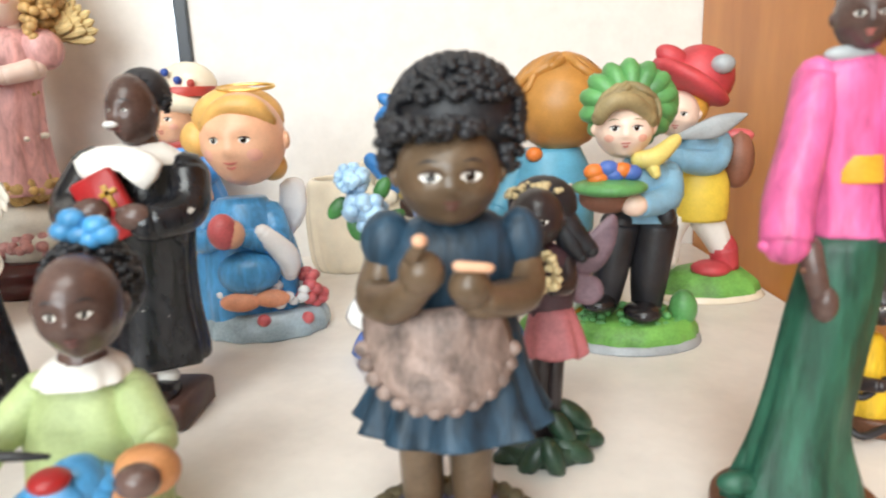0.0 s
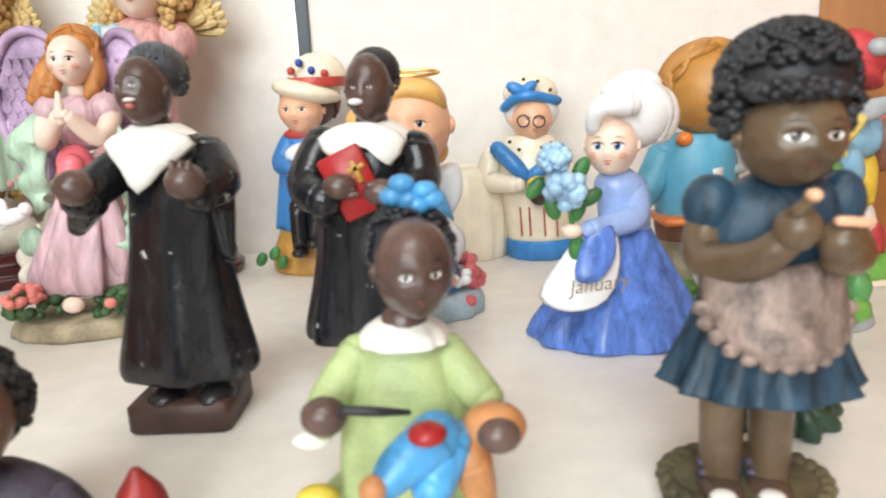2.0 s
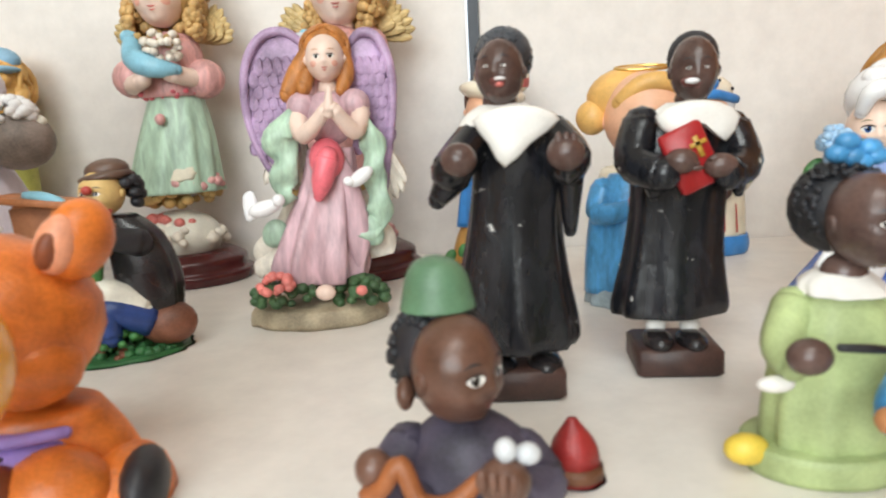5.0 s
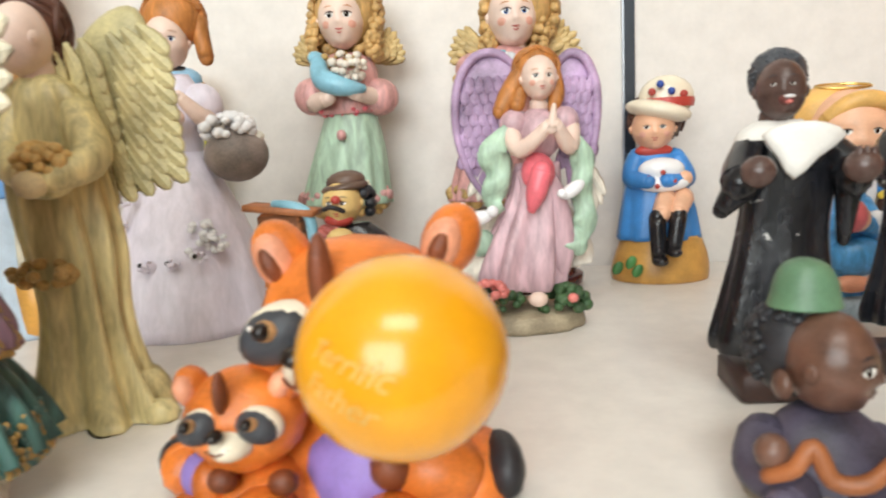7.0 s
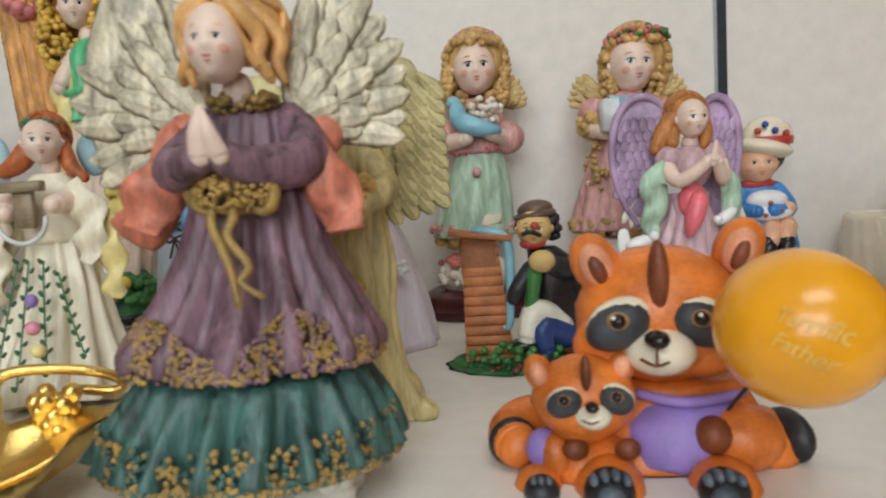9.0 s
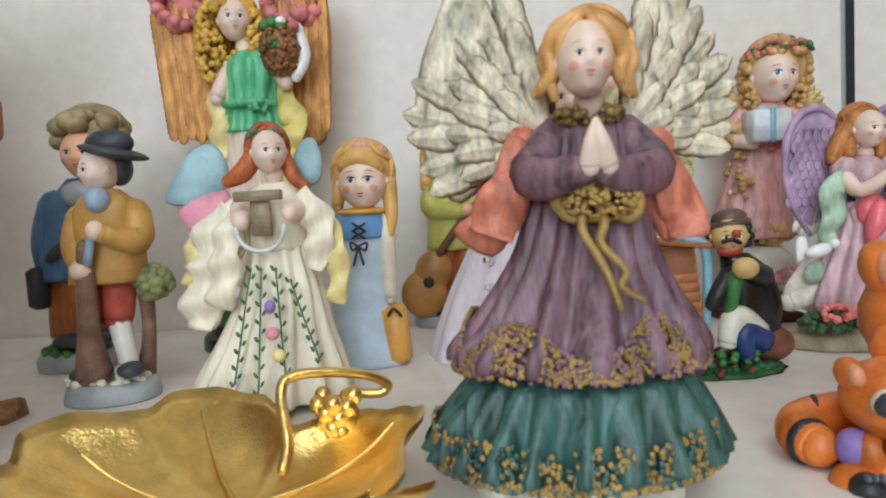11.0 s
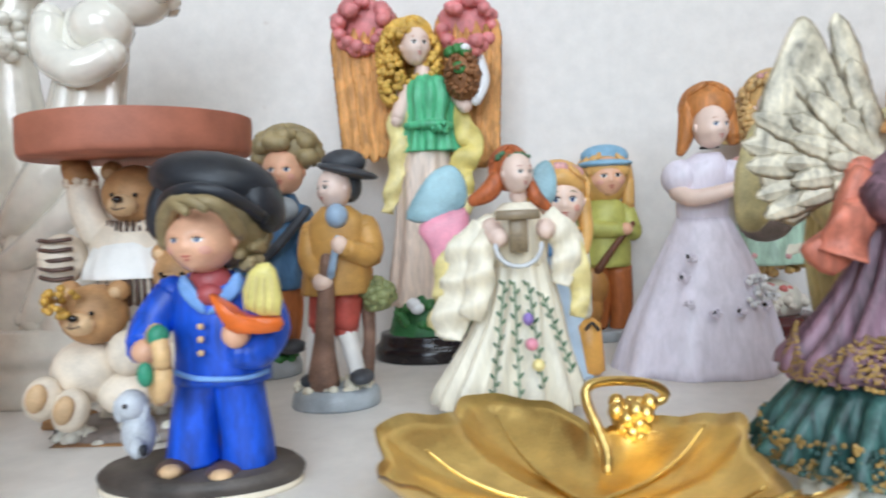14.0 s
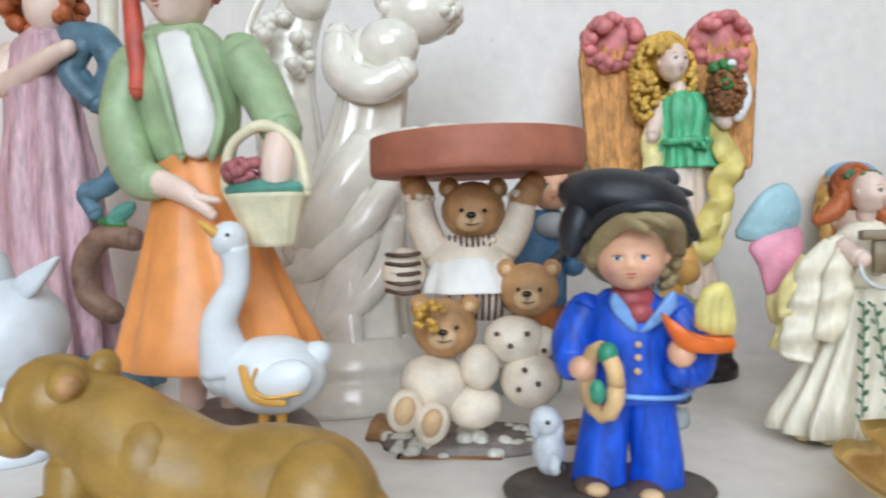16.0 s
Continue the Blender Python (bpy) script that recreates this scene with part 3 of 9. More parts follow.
def smooth_rows(rows, sub):
    if len(rows) < 3 or sub < 2:
        if len(rows) == 2 and sub > 1:
            return [tuple(a + (b - a) * i / sub for a, b in zip(*rows)) for i in range(sub + 1)]
        return list(rows)
    out = []
    for i in range(len(rows) - 1):
        p = [rows[max(0, i - 1)], rows[i], rows[i + 1], rows[min(len(rows) - 1, i + 2)]]
        for s in range(sub):
            t = s / sub
            out.append(tuple(0.5 * (2 * b + (c - a) * t + (2 * a - 5 * b + 4 * c - d) * t * t + (3 * b - a - 3 * c + d) * t ** 3) for a, b, c, d in zip(*p)))
    out.append(tuple(rows[-1]))
    return out


def smooth_loop(pts, sub):
    n, out = len(pts), []
    for i in range(n):
        p = [pts[(i + k) % n] for k in (-1, 0, 1, 2)]
        for s in range(sub):
            t = s / sub
            out.append(tuple(0.5 * (2 * b + (c - a) * t + (2 * a - 5 * b + 4 * c - d) * t * t + (3 * b - a - 3 * c + d) * t ** 3) for a, b, c, d in zip(*p)))
    return out


# ---- the figurines ----
f = Fig(1)
f.ball(4.9, 3, 96.7, 14.6, 14, 13.9, "black_hair")
f.curls(4.8, 2, 96.6, 14.5, 14.2, 14.1, 1.25, 900, "black_hair", front=0.5, brow=0.28, low=-0.75)
f.curls(-9.4, -3, 91, 2.8, 5.2, 6.5, 1.4, 70, "black_hair", low=-1, front=2)
f.curls(15.6, -3, 90.5, 2.8, 5.1, 6.5, 1.4, 70, "black_hair", low=-1, front=2)
f.curls(-0.2, -12, 94.7, 9.7, 6, 2.4, 1.4, 90, "black_hair", low=-1, front=2)
f.head(2.6, -7, 84.8, 11.2, 10.6, 11.2, "brown_skin", yaw=3, brow='black_hair', lip='lips_dark', size=1.15)
f.ball(4.3, 0, 75.5, 6.6, 3.9, 3.9, "brown_skin")
f.loft([(2.5, 0, 52.4, 14.6), (2.2, 0, 63.5, 15.7), (3.4, 0, 71.5, 12.9), (4.3, 0, 75.5, 7.2)], "teal_cloth", k=0.7, folds=7, amp=0.04)
f.ball(-11.6, 0, 68.9, 6.4, 6.4, 7.3, "teal_cloth")
f.ball(18.3, 0, 68.4, 5.5, 5.5, 7.6, "teal_cloth")
f.tube([(-12.7, 0, 64.2, 4.5), (-14.4, -6, 57.7, 4.7), (-8.9, -18, 59.9, 4.3), (-3.3, -22, 65.6, 3.4)], "brown_skin")
f.ball(-3.2, -24, 67.7, 4.7, 4.5, 4.5, "brown_skin")
f.tube([(-4.9, -26, 71, 1.6), (-2.7, -28, 74.4, 1.2)], "brown_skin")
f.ball(-3.1, -29, 75.1, 1.5, 2, 1.3, "peach")
f.tube([(19.2, 0, 63.4, 4.2), (18.2, -8, 58, 4.3), (7.5, -20, 60.4, 3.7)], "brown_skin")
f.ball(6, -23, 64.4, 4.3, 4.3, 4.3, "brown_skin")
f.tube([(3.8, -26, 69.3, 1.1), (9.8, -26, 68.7, 1)], "peach")
f.loft([(1.9, 0, 20.1, 23.2), (1.9, 0, 24.9, 21.2), (2.3, 0, 38.2, 17.2), (2.8, 0, 53.8, 14)], "teal_cloth", k=0.8, folds=11, amp=0.13, wave=1.2)
f.plate([(-15.5, 57.3), (-3.4, 57.8), (11, 58.2), (15, 50), (15.5, 42.5), (11, 37.5), (4.5, 35.3), (-2.2, 34.3), (-9, 37), (-14.9, 42.5), (-17.3, 51)], -21.5, 3, "apron", bend=0.026, lean=0.2)
for i in range(13):
    a = radians(8 + i * 14)
    x, z = -1 + 16.2 * math.cos(a), 48.5 - 13.2 * math.sin(a)
    f.ball(x, -21.8 + 0.026 * (x + 1) ** 2 + 0.2 * (z - 34.3), z, 2.1, 1.8, 2, "apron", n=8)
top = max(p[2] for p in f.v)
f.v[:] = [Vector((p[0], p[1], float(np.interp(p[2], (18, 24.9, 38, 54, 90, top), (28.5, 34, 43.5, 58.5, 94.5, top + 3))))) for p in f.v]
f.tube([(-6.3, 0, -1.4, 5.2), (-6.4, 0, 8.4, 5.1), (-6.5, 0, 36, 6)], "brown_skin")
f.ball(-6.4, 0, 7.6, 6.3, 2.3, 2.3, "slate")
f.ball(-6.6, -1, 5.1, 6, 2, 2, "slate")
f.ball(-8, -6, 2.6, 5.5, 8, 3.1, "shoe_brown")
f.ball(-9.8, -12, 5.1, 3.2, 3, 1.6, "white_cloth")
f.tube([(6.1, 0, -1.9, 5.2), (5.9, 0, 7.9, 5.1), (5.5, 0, 36, 6)], "brown_skin")
f.ball(5.9, 0, 7.1, 6.3, 2.3, 2.3, "slate")
f.ball(5.6, -1, 4.6, 6, 2, 2, "slate")
f.ball(3.9, -6, 2.1, 5.5, 8, 3, "shoe_brown")
f.ball(1.7, -12, 4.6, 3.2, 3, 1.6, "white_cloth")
f.loft([(0, 0, -2.8, 20.16), (0, 0, 0.48, 21), (0, 0, 2.72, 21), (0, 0, 3.2, 19.74)], "straw", k=0.81, sub=2)
for i in range(26):
    a = i * 0.2417
    f.ball(19.5 * math.cos(a), 15.5 * math.sin(a), 2.6, 3.4, 2.2, 1.8, "straw", turn=math.degrees(a) + 60, n=8)
f.build("girl_figurine", -0.0368, 0.287, "resin girl figurine in teal dress with lace apron", "figurine", group="figurines on the shelf")

f = Fig(2)
f.ball(3.6, 7, 64.3, 11.2, 11.2, 11.8, "black_hair")
f.curls(4, 5, 65.6, 10.7, 10.7, 10.8, 1, 300, "black_hair", low=-0.7, front=0.5, brow=0.6)
f.head(5.6, -4, 62.7, 9.2, 10.5, 11.8, "dark_skin", yaw=14, brow='black_hair', lip='lips_dark', size=0.85)
f.ball(1, 2, 78.5, 3.2, 2.4, 2.4, "sky_blue")
f.ball(8.6, 2, 79.5, 3.2, 2.4, 2.4, "sky_blue")
f.ball(4.8, 2, 77.5, 3.2, 2.4, 2.4, "sky_blue")
f.ball(3.2, 2, 81.3, 3.2, 2.4, 2.4, "sky_blue")
f.ball(6.8, 2, 76.3, 3.2, 2.4, 2.4, "sky_blue")
f.ball(10.2, 2, 77.5, 3.2, 2.4, 2.4, "sky_blue")
f.ball(2.4, -1, 47.4, 6, 5, 7, "dark_skin")
f.loft([(2.2, -2, 44.4, 10.8), (2, 0, 46.8, 9.9), (2, 0, 49.4, 6.6)], "white_cloth", k=0.8, folds=9, amp=0.06)
f.loft([(0.4, 0, 2.2, 16.2), (1, 0, 12.9, 16.8), (1.3, 0, 23.6, 15.8), (1.3, 0, 36, 14.6), (1.8, 0, 46.5, 8)], "dress_green", k=0.75, folds=9, amp=0.07)
f.tube([(-9, 0, 40.5, 5.5), (-15.6, -8, 33.1, 4.8), (-15.8, -15, 30.1, 3.6)], "dress_green")
f.ball(-19.2, -14, 25.5, 4.7, 2.1, 2.1, "white_cloth")
f.ball(-14.6, -20, 34.4, 5.2, 4.4, 4.4, "dark_skin")
f.tube([(-10, -24, 37.7, 1), (-2.6, -24, 37.1, 1.1), (4, -22, 35.7, 0.6)], "black_matte")
f.tube([(12, 0, 40, 5.5), (20.6, -8, 31.5, 4.8)], "dress_green")
f.ball(21.4, -16, 31.3, 4.8, 2.8, 2.8, "white_cloth")
f.ball(22.9, -24, 30.6, 4.8, 3.8, 3.8, "dark_skin")
f.tube([(9.6, -22, 29.7, 6.1), (1.7, -27, 25.5, 5), (-1.5, -30, 22.9, 3.5)], "sky_blue")
f.tube([(12.3, -20, 27.2, 5.6), (8.3, -26, 20.1, 4.8)], "sky_blue")
f.ball(8.1, -29, 34.3, 4.1, 4, 2.3, "red_book")
f.curls(8.1, -29, 34.3, 3, 2.3, 1.6, 0.6, 26, "cream_glaze", low=-1, front=2)
f.ball(22.2, -18, 29.6, 7.2, 5.7, 5.7, "doll_orange")
f.tube([(16.4, -20, 23, 5.2), (18.9, -20, 14, 3.5)], "doll_orange")
f.ball(-3.3, -32, 23.9, 3, 3, 3, "doll_orange")
f.ball(-21.5, -4, 3.7, 5.9, 4.2, 4.2, "yellow_overall")
f.loft([(0, 0, -2.8, 20.16), (0, 0, 0.75, 21), (0, 0, 4.25, 21), (0, 0, 5, 19.74)], "dress_green", k=0.76, sub=2)
f.build("seated_girl_figurine", -0.123, 0.285, "resin girl in green dress and blue bow holding a doll", "figurine", group="figurines on the shelf")

f = Fig(3)
f.box(0, -1, 2.6, 33, 28, 10.8, "brown_base")
f.ball(-5.5, -6, 7.4, 6.5, 9, 3.8, "boot_black")
f.ball(10.3, -6, 7.4, 6.4, 9, 3.8, "boot_black")
f.loft([(-0.1, 0, 13, 21.7), (0.4, 0, 18.4, 22.7), (1.1, 0, 39.1, 18.4), (2.1, 0, 58.3, 15.7), (4.2, 0, 76.7, 15.8), (3.4, 0, 88.6, 14.5), (-0.6, 0, 95.4, 7.6)], "black_robe", k=0.62, folds=7, amp=0.09, ph=1)
f.tube([(-9.3, 0, 85.8, 6.9), (-14.9, -8, 80.2, 6.7), (-18.7, -16, 75.8, 6.5)], "black_robe")
f.tube([(-17.6, -14, 74.7, 5.9), (-23.4, -12, 66.6, 3.2)], "black_robe")
f.ball(-15.8, -24, 79.9, 5.6, 5.3, 5.3, "dark_skin")
f.tube([(15, 0, 85.2, 7.3), (19.9, -8, 78.1, 7), (17.4, -17, 75.1, 5.4)], "black_robe")
f.tube([(20.1, -8, 72.8, 4.6), (19.9, -6, 53.5, 2.2)], "black_robe")
f.ball(16.3, -24, 80.2, 5.9, 5.5, 5.5, "dark_skin")
f.ball(14, -26, 84, 1.3, 1.3, 2.9, "dark_skin")
f.ball(16.3, -26, 83.9, 1.3, 1.3, 2.9, "dark_skin")
f.ball(18.5, -26, 83.7, 1.3, 1.3, 2.9, "dark_skin")
f.plate([(-11.1, 91.2), (-4.9, 94.6), (1.5, 95.4), (9.5, 94.6), (16.6, 90.2), (6.8, 83.1), (-1.6, 76.1), (-6.4, 83.6)], -16, 3, "white_cloth", bend=0.006, lean=0.12, sub=2)
f.loft([(-0.6, 0, 89.4, 14.9), (-0.6, 0, 92.9, 12.7), (-0.7, 0, 96.1, 7.6)], "white_cloth", k=0.62)
f.ball(-1.4, 0, 96.9, 5.8, 5.4, 5.4, "dark_skin")
f.head(-1.3, -3, 106.2, 8, 9.3, 10.6, "dark_skin", yaw=-18, brow='black_hair', lip='lips_dark', tip=-8, size=0.6)
f.ball(-2.3, -10, 103, 2.9, 3, 2.4, "lips_dark")
f.ball(-1.9, -12, 103.7, 2, 2, 0.7, "white_glaze")
f.ball(-2.1, -11.5, 102, 1.5, 2, 0.9, "pink_flower")
f.ball(0.4, 4, 112.2, 9.6, 9.1, 9.1, "grey_hair")
f.curls(0.3, 4, 110.8, 9.3, 9.6, 10, 0.7, 340, "grey_hair", brow=0.5)
f.build("choir_figurine", -0.2, 0.345, "resin singer figurine in black robe with open mouth", "figurine", group="figurines on the shelf")

f = Fig(4)
f.box(0, -1, 2.4, 30, 27, 10.4, "brown_base", turn=-4)
f.ball(-7.4, -7, 9.5, 5.4, 9, 3.9, "boot_black")
f.ball(-6.9, -3, 13.8, 3.9, 3.1, 3.1, "white_cloth")
f.ball(4.8, -7, 8.8, 5.4, 9, 3.9, "boot_black")
f.ball(5.5, -3, 13.2, 3.9, 3.1, 3.1, "white_cloth")
f.loft([(-1.3, 0, 17.9, 19.8), (-1.1, 0, 22.7, 20.5), (-0, 0, 39.8, 17.7), (1.6, 0, 57.5, 16.7), (3.2, 0, 75.6, 17.8), (4, 0, 86.7, 15), (4.8, 0, 92.8, 7.4)], "black_robe", k=0.62, folds=7, amp=0.09)
f.tube([(-11.1, 0, 85.8, 7.5), (-15.8, -8, 74.4, 7), (-8.8, -18, 70.3, 6.3)], "black_robe")
f.tube([(-11.5, -14, 70.1, 4.6), (-10.6, -14, 62.3, 1.8)], "black_robe")
f.tube([(19.4, 0, 83, 7.5), (20.8, -8, 72.2, 6.9), (12.3, -18, 69.6, 5.9)], "black_robe")
f.tube([(17.8, -12, 69.1, 4.3), (19.1, -10, 62.2, 1.8)], "black_robe")
f.box(0.3, -17, 75.2, 14.4, 4, 21.5, "red_book", roll=-24, c=0.2)
f.box(0.7, -16.4, 74.8, 13.5, 3, 20.2, "cream_cloth", roll=-24)
f.box(2.2, -19.3, 79, 1.7, 1, 7.3, "gold_paint", roll=-24)
f.box(2, -19.3, 80, 5.6, 1, 1.5, "gold_paint", roll=-24)
f.ball(-3.5, -20, 74.5, 5.6, 4.3, 4.3, "dark_skin")
f.ball(9.3, -20, 72.4, 5.6, 4.3, 4.3, "dark_skin")
f.ball(-2.3, -22, 76.8, 2.3, 1, 1, "dark_skin")
f.ball(6.9, -22, 75, 2.5, 1, 1, "dark_skin")
f.ball(-1.3, -22, 75.3, 2.3, 1, 1, "dark_skin")
f.ball(7.4, -22, 73.3, 2.5, 1, 1, "dark_skin")
f.ball(-0.2, -22, 73.7, 2.3, 1, 1, "dark_skin")
f.ball(7.8, -22, 71.6, 2.5, 1, 1, "dark_skin")
f.ball(0.9, -22, 72.2, 2.3, 1, 1, "dark_skin")
f.ball(8.3, -22, 69.9, 2.5, 1, 1, "dark_skin")
f.plate([(-10.4, 89.3), (-2.9, 93.3), (3.4, 93.9), (10.6, 92.8), (17.8, 87.9), (12.4, 79.9), (7.8, 84), (3.1, 86.4), (-1.8, 85.3), (-6.3, 82.8)], -16, 3, "white_cloth", bend=0.006, lean=0.15, sub=2)
f.loft([(4.7, 0, 86.5, 15), (4.8, 0, 89.8, 13.1), (5.2, 0, 93.5, 7.8)], "white_cloth", k=0.62)
f.ball(5.7, 0, 93.5, 5.6, 5.6, 5.6, "dark_skin")
f.head(5.7, -3, 104.1, 7.8, 9.6, 11.3, "dark_skin", yaw=-12, brow='black_hair', lip='lips_dark', size=0.6)
f.ball(2.6, -9.5, 99.9, 3.4, 3, 2, "lips_dark")
f.ball(2.3, -12, 100.1, 2.5, 2, 1.1, "white_glaze")
f.ball(7.4, 3, 109.9, 8.4, 7.8, 7.8, "black_hair")
f.curls(7.3, 3, 108.1, 8, 8.5, 8.9, 0.7, 300, "black_hair", brow=0.55)
f.build("choir_figurine", -0.140, 0.360, "resin singer figurine in black robe with red book", "figurine", group="figurines on the shelf")

f = Fig(5)
f.tube([(0.8 + 13 * math.cos(a * 0.3142), 4 + 8 * math.sin(a * 0.3142), 111.6 + 1.5 * math.sin(a * 0.3142), 0.8) for a in range(21)], "gold_metal", n=6, sub=2)
f.head(-0.4, -3, 88.5, 19, 20.1, 21.1, "peach", yaw=-4, size=0.75, cheek='cheek')
f.ball(-4.5, 6, 97.6, 21.6, 15.1, 15.1, "blond", n=20)
f.ball(-23.7, 4, 89, 8.1, 8.1, 8.6, "blond")
f.ball(9.9, 4, 75.3, 7.1, 7.1, 7.1, "blond")
f.tube([(-14.2, -12, 95.1, 3.6), (-4.2, -16, 103, 4.5), (8.4, -16, 103, 4.5), (14.2, -10, 96.6, 3.1)], "blond")
f.loft([(-5.4, 0, 3.5, 24.8), (-4.5, 0, 22.3, 25), (-4.8, 0, 44.8, 20.8), (-5.1, 0, 61.3, 11.4)], "sky_blue", k=0.75, folds=6, amp=0.08)
f.ball(-0.2, -16, 28.8, 14.5, 10.5, 10.5, "sky_blue")
f.tube([(7.6, 0, 52.7, 7.1), (11.1, -8, 41.6, 7), (2.1, -20, 45.5, 4.6)], "sky_blue")
f.tube([(-19.7, 0, 53.6, 6.6), (-22.4, -8, 42.7, 6.4), (-8.1, -20, 47.1, 4.1)], "sky_blue")
f.ball(-3.9, -24, 48.5, 6.1, 6.1, 6.6, "peach")
f.ball(-6.8, -26, 50, 6.6, 6.6, 8.1, "rose")
f.tube([(8.3, -18, 47.5, 4.1), (17.1, -14, 35.9, 5.8), (17.1, -10, 26.8, 4.3)], "white_glaze")
f.curls(2, -6, 16.5, 23.3, 14.7, 6, 3, 60, "white_glaze", low=-1, front=2)
f.ball(-3.8, -22, 16.4, 9.4, 4.4, 4.4, "ear_pink")
f.ball(10.3, -20, 17.3, 8.4, 4.2, 4.2, "ear_pink")
f.curls(23.4, 0, 14.2, 6.1, 7.8, 9.5, 3.1, 30, "rose", low=-1, front=2)
f.plate([(10.3, 64.9), (21.7, 67.3), (22, 50.4), (11.3, 39.2)], 12, 4, "white_glaze")
f.loft([(0, 0, -9.9, 27.5), (1, 0, -4, 29.9), (1.9, 0, 3.3, 29.8), (2.9, 0, 9.1, 25.8)], "pale_blue_base", k=0.8, folds=13, amp=0.05)
f.ball(6.2, -22, 7.4, 3.1, 3, 2.9, "rose")
f.ball(-16.6, -14, -0.3, 3.3, 3, 3, "rose")
f.ball(24.4, -14, 5.4, 3.2, 3, 3, "rose")
f.build("baby_angel_figurine", -0.127, 0.452, "ceramic baby angel in blue gown with wire halo", "figurine", group="figurines on the shelf")

f = Fig(6)
f.loft([(0.7, 0, 1.9, 23.3), (-0.1, 0, 9.6, 25.8), (-0.8, 0, 32.3, 26.6), (-1.8, 0, 49.1, 24.2), (-2.3, 0, 53.9, 22), (-2.2, 0, 55.3, 19.8), (-2.3, 0, 53.9, 18.3), (-2.6, 0, 47.3, 18.4)], "cream_glaze", k=0.95, folds=15, amp=0.035)
# dark disc in place of the shaded inside of the pot
f.ball(-2.5, 0, 50.2, 18.4, 17, 1.5, "hole_shade")
f.build("planter_pot", -0.1, 0.568, "small cream glazed barrel planter pot", "pot", group="")

f = Fig(7)
f.loft([(0.5, 0, 0.9, 21.1), (0.3, 0, 6.5, 22.5), (0.1, 0, 12.5, 21.7)], "bell_blue", k=0.85, folds=12, amp=0.03)
f.loft([(0.1, 0, 11, 20.7), (-1.6, 0, 28.8, 21.6), (-4.7, 0, 47.1, 22.5), (-6.3, 0, 63.2, 20.5), (-6, 0, 75.5, 14.1)], "cream_glaze", k=0.8)
f.tube([(-14.5, -19, 34.1, 0.5), (-13.7, -19.5, 17.6, 0.6)], "red_paint", n=6)
f.tube([(-9, -19, 33.7, 0.5), (-8.2, -19.5, 17.3, 0.6)], "red_paint", n=6)
f.tube([(-0, -19, 33.2, 0.5), (0.8, -19.5, 16.7, 0.6)], "red_paint", n=6)
f.tube([(7.5, -19, 32.7, 0.5), (8.4, -19.5, 16.2, 0.6)], "red_paint", n=6)
f.tube([(-27.1, -12, 68.8, 4.8), (-17.9, -18, 60.1, 5.1), (-10.6, -20, 52.9, 3.4)], "bell_blue")
f.tube([(10.7, -12, 66.4, 4.8), (2.5, -18, 58.8, 5.1), (-7.2, -20, 53.4, 3.4)], "bell_blue")
f.tube([(-29.9, -4, 63.3, 7), (-32.6, -8, 49.7, 7), (-15.2, -20, 48.1, 4.8)], "cream_glaze")
f.tube([(14, -4, 60.4, 7), (14.6, -8, 46.7, 7), (1.8, -20, 45.3, 4.8)], "cream_glaze")
f.ball(-3.4, -24, 43.4, 6.8, 6.8, 7.4, "brown_base")
f.ball(-3.3, -24, 49.5, 7.4, 3.7, 3.7, "yellow_overall")
f.ball(-4.3, 3, 91.1, 17.6, 15.5, 15.5, "white_glaze")
f.head(-5.1, -5, 85.3, 12.5, 12.8, 13.2, "peach", yaw=4, size=0.7, cheek='cheek')
f.ball(-4.9, 2, 99.8, 17.1, 11.2, 11.2, "cream_glaze")
f.tube([(-21.8, -4, 92.2, 2.8), (-15.9, -13, 97.5, 3), (-6.2, -16, 98.8, 3), (10.9, -6, 95.2, 2.7)], "bell_blue")
f.ball(-14.9, -14, 102.8, 6.7, 3.7, 3.7, "bell_blue", roll=25)
f.ball(-7.4, -14, 103.6, 5.4, 3, 3, "bell_blue", roll=-30)
f.tube([(-11.7 + 3.6 * math.cos(a * 0.5236), -19.2, 84.6 + 3.4 * math.sin(a * 0.5236), 0.45) for a in range(13)], "black_matte", n=5, sub=1)
f.tube([(-2.3 + 3.6 * math.cos(a * 0.5236), -19.2, 84 + 3.4 * math.sin(a * 0.5236), 0.45) for a in range(13)], "black_matte", n=5, sub=1)
f.ball(-19.4, -15, 103, 1.1, 1.1, 1.1, "black_matte")
f.ball(-10.5, -13, 108.1, 1.1, 1.1, 1.1, "black_matte")
f.ball(-2.1, -13, 106.6, 1.1, 1.1, 1.1, "black_matte")
f.ball(5.1, -15, 101.4, 1.1, 1.1, 1.1, "black_matte")
f.ball(-20, -19, 73.1, 1.1, 1.1, 1.1, "black_matte")
f.ball(-14.7, -21, 68.5, 1.1, 1.1, 1.1, "black_matte")
f.ball(-23, -19, 65.6, 1.1, 1.1, 1.1, "black_matte")
f.ball(-1.2, -21, 69.3, 1.1, 1.1, 1.1, "black_matte")
f.ball(5, -19, 71.5, 1.1, 1.1, 1.1, "black_matte")
f.ball(0.1, -22, 62.6, 1.1, 1.1, 1.1, "black_matte")
f.build("granny_figurine", -0.054, 0.56, "ceramic granny figurine with blue bonnet and glasses", "figurine", group="figurines on the shelf")

